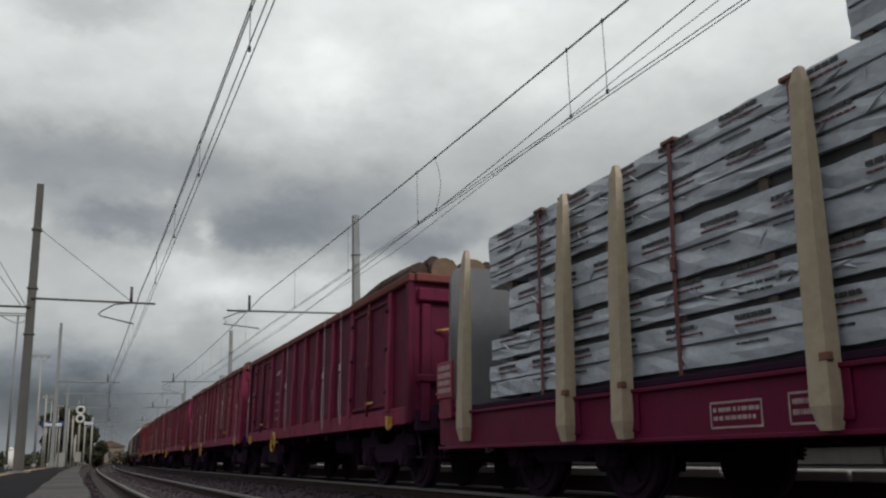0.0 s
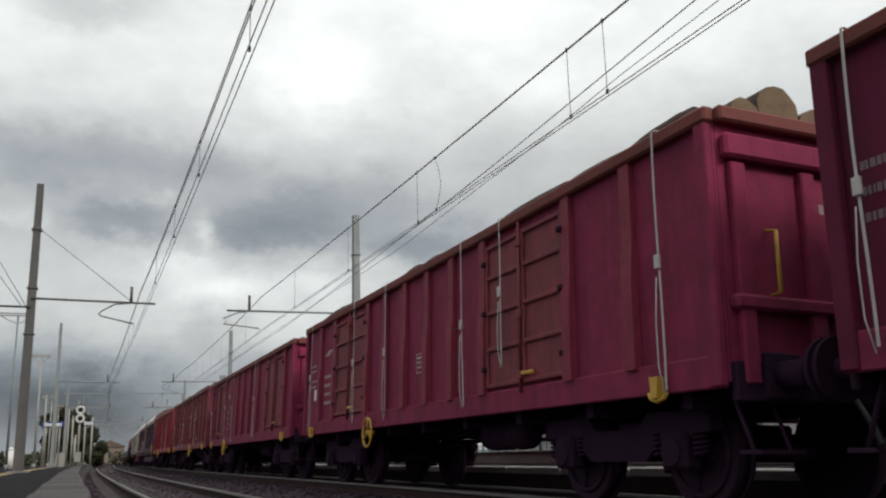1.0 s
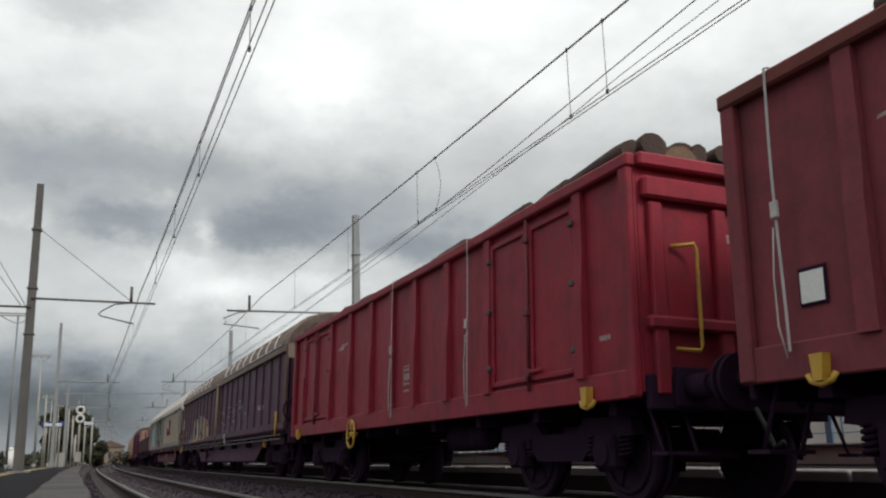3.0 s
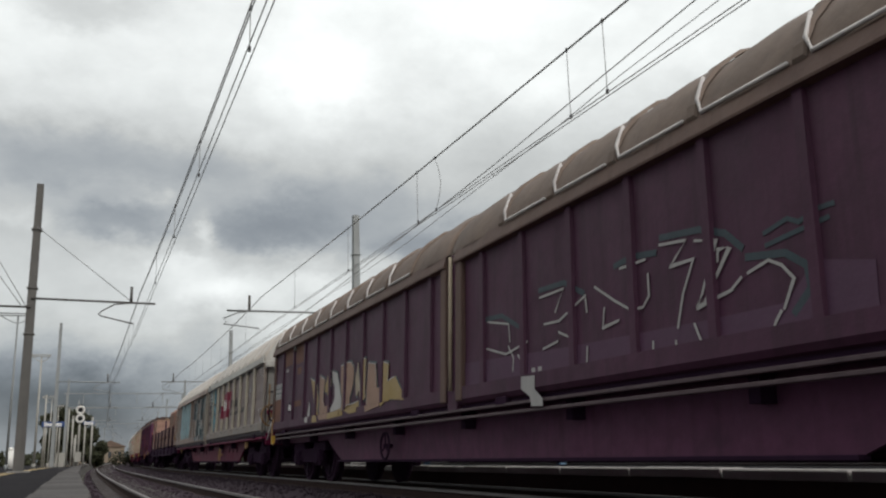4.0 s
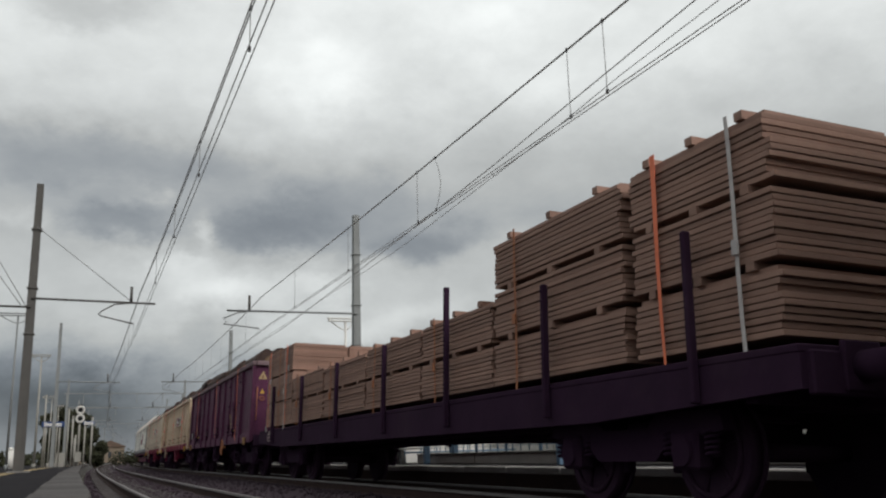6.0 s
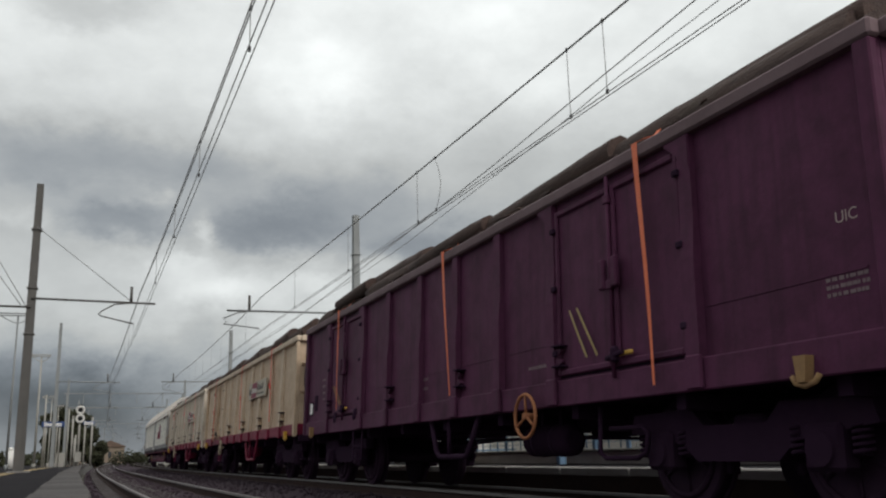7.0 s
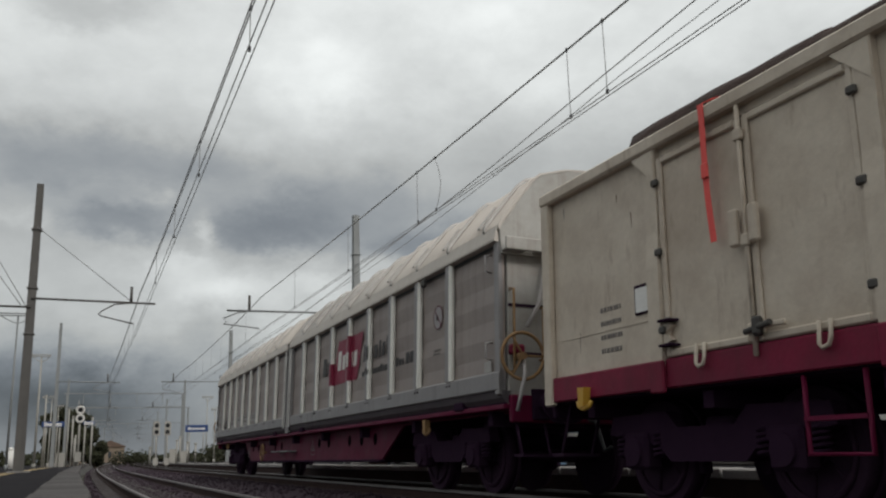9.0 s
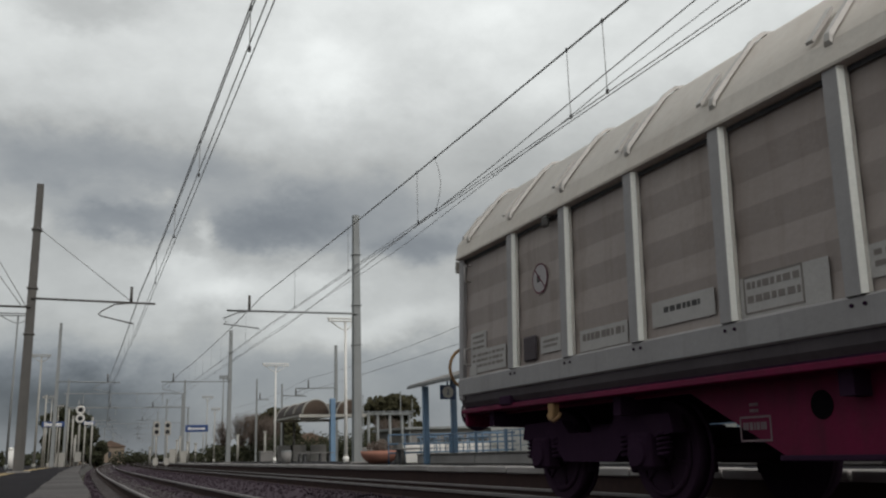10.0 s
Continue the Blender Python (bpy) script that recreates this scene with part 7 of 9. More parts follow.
    label_last_wagon(w12, 21.7)


# ---- sprayed lettering, emblems and labels on the covered wagons ----
GLYPH = {
    "Y": [[(0, 1), (0.02, 0.55), (0.3, 0.42), (0.95, 0.5)], [(1, 1), (0.9, 0)]],
    "A": [[(0, 0), (0.5, 1), (1, 0)], [(0.22, 0.35), (0.78, 0.35)]],
    "K": [[(0, 0), (0.05, 1)], [(1, 1), (0.1, 0.48), (1, 0)]],
    "O": [[(0.5, 1), (0.12, 0.8), (0, 0.45), (0.15, 0.12), (0.5, 0), (0.85, 0.12), (1, 0.5), (0.88, 0.82), (0.5, 1)]],
}


def ribbon(g, pts, w, x):
    """A flat stroke of paint on a side wall, 1.5 mm deep; points are (y, z)."""
    n = len(pts)
    P = [Vector(q) for q in pts]
    left, right = [], []
    for i in range(n):
        a = P[max(0, i - 1)]
        b = P[min(n - 1, i + 1)]
        d = b - a
        d = d.normalized() if d.length > 1e-6 else Vector((1, 0))
        m = Vector((-d.y, d.x))
        if 0 < i < n - 1:
            d0 = (P[i] - P[i - 1]).normalized()
            k = abs(Vector((-d0.y, d0.x)).dot(m))
            m = m / max(0.55, k)
        e = d * (w * 0.5 if i == n - 1 else (-w * 0.5 if i == 0 else 0.0)) * 0.6
        left.append(P[i] + m * w / 2 + e)
        right.append(P[i] - m * w / 2 + e)
    v = [(x, q.x, q.y) for q in left] + [(x, q.x, q.y) for q in right] + [(x + 0.0015, q.x, q.y) for q in left] + [(x + 0.0015, q.x, q.y) for q in right]
    f = []
    for i in range(n - 1):
        f += [(i, i + 1, n + i + 1, n + i), (2 * n + i, 3 * n + i, 3 * n + i + 1, 2 * n + i + 1), (i, 2 * n + i, 2 * n + i + 1, i + 1), (n + i, n + i + 1, 3 * n + i + 1, 3 * n + i)]
    f += [(0, n, 3 * n, 2 * n), (n - 1, 3 * n - 1, 4 * n - 1, 2 * n - 1)]
    return g.add(v, f)


def blob(root, L, u, z, ru, rz, x, mat, name="sprayed_patch", power=2.6, rng=None, n=22, label=""):
    pts = []
    for i in range(n):
        t = 2 * math.pi * i / n
        c, s = math.cos(t), math.sin(t)
        k = 1.0 + (rng.uniform(-0.07, 0.07) if rng else 0)
        pts.append((L / 2 - u - ru * k * math.copysign(abs(c) ** (2 / power), c), z + rz * k * math.copysign(abs(s) ** (2 / power), s)))
    return part(name, Geo().prism(pts, "x", x - 0.0015, x), mat, root, label)


def scribble(root, L, u, z, w, h, rng, x, mat, loops=6, th=0.022):
    g = Geo()
    pts = [(L / 2 - (u + w * i / (loops * 2) + rng.uniform(-0.04, 0.04)), z + h * (0.5 + (0.5 if i % 2 else -0.5) * rng.uniform(0.4, 1.0))) for i in range(loops * 2 + 1)]
    ribbon(g, pts, th, x)
    part("sprayed_scrawl", g, mat, root)


def patch(root, L, u0, u1, z0, z1, x, mat, name="faded_patch", label=""):
    return part(name, Geo().box(x - 0.002, x, L / 2 - u1, L / 2 - u0, z0, z1), mat, root, label)


def ring_sign(root, L, u, z, r, x):
    s = blob(root, L, u, z, r, r, x, "signface", "round_sign", 2.0, n=24, label="round prohibition sign")
    g = Geo()
    n = 28
    pts = [(L / 2 - u + r * math.cos(2 * math.pi * k / n), z + r * math.sin(2 * math.pi * k / n)) for k in range(n + 1)]
    ribbon(g, pts, 0.013, x - 0.004)
    ribbon(g, [(L / 2 - u + r * 0.7, z + r * 0.7), (L / 2 - u - r * 0.7, z - r * 0.7)], 0.013, x - 0.0062)
    part("sign_ring", g, "crimson2", s)
    part("sign_symbol", Geo().box(x - 0.0042, x - 0.002, L / 2 - u + 0.0, L / 2 - u + 0.06, z - 0.035, z + 0.035), "ink", s)


def emblem(root, L):
    """Red lozenge and lines of dark bars across the front half of a silver wagon."""
    x = -1.371
    rng = random.Random(5)
    Y = lambda u: L / 2 - u
    o = (L - 21.7) * 0.35
    part("red_lozenge", Geo().prism([(Y(14.5 + o), 1.75), (Y(16.08 + o), 1.75), (Y(16.40 + o), 2.53), (Y(14.88 + o), 2.53)], "x", x - 0.002, x), "sign_red", root, "crimson painted lozenge")
    for u in (L - 1.47 - 1.141 * 4, L - 1.47 - 1.141 * 5):
        z0, z1 = (1.75, 2.53) if u > 15 else (1.75, 2.15)
        part("lozenge_on_post", Geo().box(-1.4390, -1.4362, Y(u) - 0.075, Y(u) + 0.045, z0, z1), "sign_red", root)
        part("lozenge_on_post", Geo().prism([(-1.370, Y(u) - 0.083), (-1.408, Y(u) - 0.081), (-1.4405, Y(u) - 0.054), (-1.4415, Y(u) - 0.058), (-1.410, Y(u) - 0.085), (-1.370, Y(u) - 0.087)], "z", z0, z1), "sign_red", root)
    posts = [-L / 2 + 1.47 + 1.141 * j for j in range(8)]
    for u0, u1, z, h, mt, xx, word in ((13.78, 14.50, 1.98, 0.33, "ink", x, WORDS[0]), (14.84, 16.04, 1.99, 0.35, "white", x - 0.003, WORDS[1]), (16.42, 17.92, 2.00, 0.29, "ink", x, WORDS[2]),
                                       (16.36, 17.90, 1.76, 0.115, "ink", x, WORDS[3]), (18.06, 18.42, 1.76, 0.13, "ink", x, WORDS[4]), (18.50, 19.0, 1.76, 0.16, "ink", x, WORDS[5])):
        word_blocks(root, xx, Y(u0 + o), Y(u1 + o), z, h, word, mt, posts)
    ring_sign(root, L, 19.76 + o * 0.5, 2.25, 0.155, x)
    bars(root, x, Y(19.60 + o * 0.5), 1.83, 0.26, 0.10, 2, rng, "inkfaint")


def lettering_mesh(body, size, mat):
    """Flat letters in the built-in typeface, as a mesh."""
    cu = bpy.data.curves.new("lettering", "FONT")
    cu.body = body
    cu.size = size
    cu.extrude = 0.001
    tmp = bpy.data.objects.new("lettering", cu)
    me = bpy.data.meshes.new_from_object(tmp)
    bpy.data.objects.remove(tmp)
    me.materials.clear()
    me.materials.append(M[mat])
    return me


def label_last_wagon(root, L):
    x = -1.371
    rng = random.Random(8)
    Y = lambda u: L / 2 - u
    ring_sign(root, L, 2.03, 2.24, 0.155, x)
    for u0, u1, z0, z1, rows in ((0.30, 0.72, 1.62, 1.88, 3), (0.3, 1.22, 1.40, 1.66, 3), (2.02, 2.42, 1.45, 1.62, 2), (2.78, 3.56, 1.38, 1.58, 1), (6.1, 7.0, 1.45, 1.66, 2)):
        p = patch(root, L, u0, u1, z0, z1, x, "plate", "label_panel", "pale label panel")
        bars(p, x - 0.0022, Y(u0 + 0.05), z1 - 0.04, u1 - u0 - 0.1, z1 - z0 - 0.07, rows, rng, "inkfaint", name="lettering")
    p = patch(root, L, 3.92, 4.70, 1.45, 1.66, x, "plate", "label_panel", "pale label panel")
    bars(p, x - 0.0022, Y(4.08), 1.60, 0.48, 0.09, 1, rng, "ink", name="lettering")
    p = patch(root, L, 4.98, 5.80, 1.36, 1.66, x, "plate", "label_panel", "pale label panel with a grid")
    bars(p, x - 0.0022, Y(5.05), 1.62, 0.5, 0.2, 2, rng, "inkfaint", frame=True, name="lettering")
    part("tail_lamp_box", Geo().box(-1.40, x, Y(1.95), Y(1.68), 1.40, 1.66, 0.015), "skirtgrey", root, "dark recessed document box")
    for u in (4.60, 12.0):
        bars(root, -1.1035, Y(u), 0.66, 0.26, 0.11, 1, rng, "faint", frame=True)
        bars(root, -1.1035, Y(u + 0.08), 0.80, 0.10, 0.09, 2, rng, "faint")
    for u in (9.2, 10.3):
        part("sill_step", Geo().box(-1.32, -1.1, Y(u) - 0.35, Y(u) + 0.35, 0.60, 0.63, 0.006), "mast", root)


def paint_brown_wagon(root, L):
    x = -1.369
    rng = random.Random(31)
    Y = lambda u: L / 2 - u
    # faded and rusty panels near the rear end
    patch(root, L, 0.06, 0.90, 1.29, 1.80, x, "rusty")
    patch(root, L, 1.06, 1.94, 2.50, 2.86, x, "rusty")
    patch(root, L, 2.14, 3.06, 2.46, 2.86, x, "rusty")
    patch(root, L, 2.14, 2.76, 1.54, 1.66, x, "rusty")
    patch(root, L, 2.32, 2.66, 2.22, 2.36, x, "rusty")
    p = patch(root, L, 0.05, 0.94, 1.80, 2.16, x - 0.003, "plate", "label_panel", "white table panel")
    bars(p, x - 0.0055, Y(0.18), 2.08, 0.60, 0.22, 2, rng, "mast", frame=True, name="lettering")
    hd = part("document_holder", Geo().box(x - 0.012, x, Y(1.92), Y(1.60), 1.45, 1.66, 0.004), "under", root, "dark document holder")
    part("paper_slip", Geo().prism([(Y(1.63), 1.49), (Y(1.84), 1.48), (Y(1.90), 1.54), (Y(1.80), 1.61), (Y(1.64), 1.62)], "x", x - 0.016, x - 0.013), "white", hd, "white paper slip")
    patch(root, L, 1.22, 1.42, 2.37, 2.43, x, "plate", "label_panel")
    part("drain_pipe", Geo().tube([(-1.40, Y(0.16), 1.36), (-1.43, Y(0.18), 1.18), (-1.43, Y(0.24), 0.98), (-1.42, Y(0.36), 0.96)], 0.02, 7), "hook", root, "worn ochre bent rod")
    shapes = (
        ("ochre", [(3.58, 2.03), (4.07, 1.91), (4.23, 1.54), (4.19, 1.34), (4.27, 1.13), (3.9, 1.14), (3.93, 1.35), (3.78, 1.73)]),
        ("chrome", [(3.48, 1.55), (3.56, 1.41), (3.53, 1.15), (3.29, 1.17)]),
        ("peach", [(4.3, 2.02), (4.69, 1.92), (4.58, 1.53), (4.73, 1.39), (5.07, 1.46), (5.1, 1.31), (5.06, 1.16), (4.45, 1.16), (4.29, 1.35)]),
        ("ochre", [(5.01, 2.09), (5.14, 1.85), (5.09, 1.67), (4.96, 1.55), (4.82, 1.68), (4.72, 1.66), (4.7, 1.78)]),
        ("chrome", [(5.17, 2.03), (5.53, 1.96), (5.72, 1.69), (5.83, 1.48), (5.84, 1.35), (5.81, 1.24), (5.1, 1.2), (5.1, 1.34), (5.3, 1.42), (5.4, 1.52), (5.38, 1.73), (5.23, 1.87)]),
        ("ochre", [(5.09, 1.27), (5.84, 1.32), (5.8, 1.17), (5.05, 1.15)]),
        ("peach", [(5.79, 2.06), (6.15, 2.09), (6.41, 2.07), (6.56, 1.97), (6.57, 1.81), (6.53, 1.64), (6.36, 1.45), (6.37, 1.36), (6.23, 1.34), (6.01, 1.32), (5.87, 1.24), (5.89, 1.5), (5.81, 1.62)]),
        ("ochre", [(5.87, 1.28), (6.23, 1.34), (6.62, 1.35), (6.91, 1.38), (6.9, 1.19), (6.5, 1.18), (6.22, 1.24), (6.01, 1.32), (6.08, 1.18), (5.85, 1.16)]),
        ("stake", [(6.83, 2.02), (6.88, 1.86), (6.99, 1.57), (7.12, 1.36), (6.99, 1.37), (6.93, 1.53), (6.88, 1.55), (6.83, 1.46), (6.74, 1.48), (6.69, 1.76)]),
        ("peach", [(7.34, 1.30), (7.42, 1.96), (7.80, 1.90), (7.86, 1.52), (8.02, 1.50), (8.10, 1.22), (7.40, 1.16)]),
        ("ochre", [(8.06, 1.92), (8.44, 1.84), (8.40, 1.58), (8.72, 1.62), (9.22, 1.24), (8.52, 1.30), (8.16, 1.20), (8.12, 1.52)]),
        ("ochre", [(7.05, 2.08), (7.28, 2.04), (7.23, 1.6), (7.27, 1.41), (7.15, 1.37), (7.1, 1.63)]),
    )
    def below(poly, lim):
        out = []
        for a, b in zip(poly[-1:] + poly[:-1], poly):
            if (a[1] < lim) != (b[1] < lim):
                out.append((a[0] + (b[0] - a[0]) * (lim - a[1]) / (b[1] - a[1]), lim))
            if b[1] < lim:
                out.append(b)
        return out

    for k, (mt, poly) in enumerate(shapes):
        foot = below(poly, 1.265)
        if len(foot) > 2:
            part("sprayed_foot", Geo().prism([(Y(u), z) for u, z in foot], "x", -1.4185 - 0.0006 * k, -1.4165), mt, root)
        c = Vector((sum(q[0] for q in poly), sum(q[1] for q in poly))) / len(poly)
        grown = [tuple(c + (Vector(q) - c) * (1 + 0.045 / max(0.12, (Vector(q) - c).length))) for q in poly]
        part("sprayed_outline", Geo().prism([(Y(u), z) for u, z in grown], "x", x - 0.004, x - 0.001), "dark_teal", root)
        part("sprayed_letter", Geo().prism([(Y(u), z) for u, z in poly], "x", x - 0.0075 - 0.0008 * k, x - 0.0055), mt, root, "sprayed letter")
        rim = Geo()
        for a, b in list(zip(poly, poly[1:]))[:3]:
            ribbon(rim, [(Y(a[0]), a[1]), (Y(b[0]), b[1])], 0.014, x - 0.0165 - 0.0004 * k)
        part("sprayed_highlight", rim, "chrome", root)
    part("sprayed_patch", Geo().prism([(Y(u), z) for u, z in [(6.07, 1.87), (6.16, 1.86), (6.14, 1.59), (6.04, 1.49)]], "x", x - 0.0165, x - 0.0145), "violet", root)
    # sprayed outlines on the front half: violet wedge, teal arcs, white strokes
    def stroke(pts, w, mat, dx=0.0, name="sprayed_stroke"):
        part(name, ribbon(Geo(), [(Y(u), z) for u, z in pts], w, x - 0.002 - dx), mat, root)

    part("sprayed_patch", Geo().prism([(Y(u), z) for u, z in [(10.92, 1.57), (13.86, 1.46), (15.94, 1.42), (16.64, 1.42), (16.91, 1.66), (17.38, 1.56), (17.37, 1.24), (16.41, 1.15), (13.84, 1.15), (10.92, 1.17)]], "x", x - 0.0015, x), "violet", root)
    stroke([(11.9, 2.01), (12.31, 1.99), (12.72, 1.81)], 0.055, "teal_haze", 0.0)
    stroke([(13.2, 2.12), (13.71, 2.11), (14.07, 1.94)], 0.055, "teal_haze", 0.0)
    stroke([(14.61, 2.09), (14.87, 2.12), (15.22, 2.08)], 0.055, "teal_haze", 0.0)
    stroke([(15.3, 2.19), (15.79, 2.14), (16.08, 2.04), (16.25, 1.89)], 0.055, "teal_haze", 0.0)
    stroke([(16.29, 1.81), (16.66, 1.76), (16.84, 1.64), (16.86, 1.48), (16.7, 1.34)], 0.055, "teal_haze", 0.0)
    stroke([(16.48, 1.94), (16.71, 1.99), (16.81, 1.94), (16.95, 1.99), (17.11, 1.99)], 0.035, "teal_haze", 0.001)
    stroke([(16.49, 1.85), (16.76, 1.88), (17.06, 1.91)], 0.035, "teal_haze", 0.001)
    stroke([(11.95, 1.97), (12.49, 1.87), (12.52, 1.67)], 0.024, "plate", 0.004)
    stroke([(11.92, 1.66), (12.42, 1.54), (12.93, 1.62)], 0.024, "plate", 0.0043)
    stroke([(12.48, 1.62), (12.6, 1.48), (12.58, 1.34)], 0.024, "plate", 0.0046)
    stroke([(12.71, 1.5), (12.82, 1.38)], 0.024, "plate", 0.0049)
    stroke([(13.22, 2.04), (13.71, 2.05), (13.53, 1.84)], 0.024, "plate", 0.0052)
    stroke([(13.3, 1.75), (13.6, 1.74), (14.11, 1.91)], 0.024, "plate", 0.0055)
    stroke([(13.27, 1.5), (13.57, 1.54)], 0.024, "plate", 0.0058)
    stroke([(13.59, 1.63), (13.86, 1.53)], 0.024, "plate", 0.0061)
    stroke([(14.11, 1.88), (14.13, 1.75)], 0.024, "plate", 0.0064)
    stroke([(14.28, 1.96), (14.59, 1.78), (14.85, 1.65), (15.02, 1.65), (15.11, 1.73), (15.11, 1.92)], 0.024, "plate", 0.0067)
    stroke([(14.43, 1.74), (14.39, 1.56), (14.65, 1.59)], 0.024, "plate", 0.007)
    stroke([(14.7, 2.05), (15.08, 2.05)], 0.024, "plate", 0.0073)
    stroke([(15.29, 2.13), (15.64, 2.09), (15.48, 1.97), (15.41, 1.92), (15.71, 1.92), (15.56, 1.67), (15.47, 1.41)], 0.024, "plate", 0.0076)
    stroke([(15.74, 2.06), (15.99, 2.01), (15.79, 1.63), (15.71, 1.53), (16.13, 1.6)], 0.024, "plate", 0.0079)
    stroke([(15.99, 1.84), (16.0, 1.93), (16.13, 1.92), (15.82, 1.57)], 0.024, "plate", 0.0082)
    stroke([(16.13, 1.61), (16.23, 1.67)], 0.024, "plate", 0.0085)
    stroke([(16.3, 1.69), (16.51, 1.74), (16.63, 1.68), (16.73, 1.57), (16.62, 1.38)], 0.024, "plate", 0.0088)
    stroke([(16.59, 1.37), (16.53, 1.3), (16.47, 1.19)], 0.024, "plate", 0.0091)
    stroke([(13.55, 1.26), (13.49, 1.17)], 0.024, "plate", 0.0094)
    stroke([(14.12, 1.42), (14.1, 1.21)], 0.024, "plate", 0.0097)
    stroke([(15.14, 1.34), (15.13, 1.17)], 0.024, "plate", 0.01)
    stroke([(15.44, 1.31), (15.44, 1.16)], 0.024, "plate", 0.0103)
    stroke([(15.68, 1.41), (15.79, 1.17)], 0.024, "plate", 0.0106)
    part("yellow_lever", Geo().tube([(-1.44, Y(21.15), 1.52), (-1.44, Y(21.15), 1.2), (-1.45, Y(21.16), 0.96)], 0.028, 7), "yellow", root, "yellow change-over lever")
    for u in (13.0, 20.9):
        for k in range(2):
            patch(root, L, u + 0.14 * k, u + 0.14 * k + 0.08, 1.285, 1.33, x, "plate", "small_mark")
    p = patch(root, L, 18.41, 19.11, 1.685, 1.805, x, "plate", "label_panel")
    bars(p, x - 0.0022, Y(18.62), 1.765, 0.34, 0.05, 1, rng, "ink", frame=True, name="lettering")
    part("slanted_tag", Geo().prism([(Y(u), z) for u, z in [(12.86, 1.25), (13.16, 1.24), (13.15, 1.1), (13.32, 0.99), (13.31, 0.92), (13.08, 0.93), (13.05, 1.03), (12.86, 1.12)]], "x", -1.424, -1.420), "plate", root, "white tag painted over the sill")
    for z in (0.97, 0.88):
        part("guide_rail", Geo().box(-1.40, -1.34, -L / 2 + 0.4, L / 2 - 0.4, z, z + 0.035, 0.006), "brownrail", root, "worn guide rail along the sill")


def paint_silver_wagon(root, L):
    x = -1.3715
    rng = random.Random(44)
    Y = lambda u: L / 2 - u
    # pale blue letters over whole panels
    for u, z, ru, rz in ((2.04, 2.10, 0.47, 0.72), (3.18, 2.02, 0.48, 0.72), (4.32, 2.12, 0.48, 0.70), (5.38, 2.08, 0.42, 0.72)):
        blob(root, L, u, z, ru * 1.06, rz * 1.03, x - 0.003, "teal", rng=rng, power=5, name="sprayed_outline")
        blob(root, L, u, z, ru, rz, x - 0.0065, "sky_blue", rng=rng, power=5, name="sprayed_letter")
    for u, z, rz in ((1.75, 2.0, 0.3), (2.45, 1.7, 0.2), (4.72, 2.0, 0.32), (3.5, 1.5, 0.14), (5.0, 2.4, 0.2)):
        blob(root, L, u, z, 0.05, rz, x - 0.010, "teal", rng=rng)
    for u, z in ((4.4, 1.42), (5.3, 1.42), (3.3, 1.40)):
        blob(root, L, u, z, 0.20, 0.10, x - 0.010, "aludirty", rng=rng)
    blob(root, L, 5.86, 2.1, 0.10, 0.62, x - 0.010, "rusty", rng=rng, power=6, name="rust_stain")
    part("rust_stain", Geo().prism([(Y(6.00), 2.82), (Y(6.10), 2.82), (Y(6.11), 2.2), (Y(6.07), 1.55), (Y(6.02), 1.60), (Y(6.00), 2.3)], "x", -1.4452, -1.4425), "rusthook", root, "orange rust running down a post")
    # worn spots over the pale blue letters
    for _ in range(26):
        u, z, k = rng.uniform(1.0, 5.6), rng.uniform(1.45, 2.75), rng.uniform(0.03, 0.09)
        blob(root, L, u, z, k, k * rng.uniform(0.8, 2.4), x - 0.0105, rng.choice(("teal", "aludirty", "cyan", "rust_faint")), rng=rng, n=11, name="worn_spot")
    # large dark piece with silver edges
    def stroke(pts, w, mat, dx):
        part("sprayed_stroke", ribbon(Geo(), [(Y(u), z) for u, z in pts], w, x - 0.002 - dx), mat, root)
        for j in range(8):
            up = 1.47 + 1.141 * j
            seg = [(u, z) for u, z in pts if abs(u - up) < 0.12]
            if len(seg) > 1:
                part("sprayed_stroke", ribbon(Geo(), [(Y(u), z) for u, z in seg], w, -1.4385 - dx * 0.3), mat, root)

    def clip(poly, u0, u1):
        for lim, sg in ((u0, 1), (u1, -1)):
            out = []
            for k in range(len(poly)):
                a, b = poly[k - 1], poly[k]
                ia, ib = sg * (a[0] - lim) >= 0, sg * (b[0] - lim) >= 0
                if ia != ib:
                    t = (lim - a[0]) / (b[0] - a[0])
                    out.append((lim, a[1] + (b[1] - a[1]) * t))
                if ib:
                    out.append(b)
            poly = out
            if len(poly) < 3:
                return []
        return poly

    def paint(polys, mat, dx, name="sprayed_letter"):
        """Paint that runs over the wall and over the posts standing before it."""
        g = Geo()
        for poly in polys:
            g.prism([(Y(u), z) for u, z in poly], "x", x - dx - 0.001, x - dx)
            for c in [clip(poly, 1.47 + 1.141 * k - 0.074, 1.47 + 1.141 * k + 0.044) for k in range(8)] + [clip(poly, L - 1.47 - 1.141 * k - 0.045, L - 1.47 - 1.141 * k + 0.075) for k in range(8)]:
                if c:
                    g.prism([(Y(u), z) for u, z in c], "x", -1.4372 - dx * 0.6 - 0.001, -1.4372 - dx * 0.6)
        part(name, g, mat, root)

    def rim(poly, w):
        out = []
        for k in range(len(poly)):
            a, b = Vector(poly[k - 1]), Vector(poly[k])
            e = (b - a)
            if e.length < 1e-4:
                continue
            e.normalize()
            n = Vector((-e.y, e.x)) * w / 2
            a, b = a - e * w * 0.45, b + e * w * 0.45
            out.append([tuple(a + n), tuple(b + n), tuple(b - n), tuple(a - n)])
        return out

    def line(pts, w, mat, dx, name="sprayed_stroke", close=False):
        """A sprayed line with an uneven width, darker at its edge."""
        pts = list(pts) + ([pts[0]] if close else [])
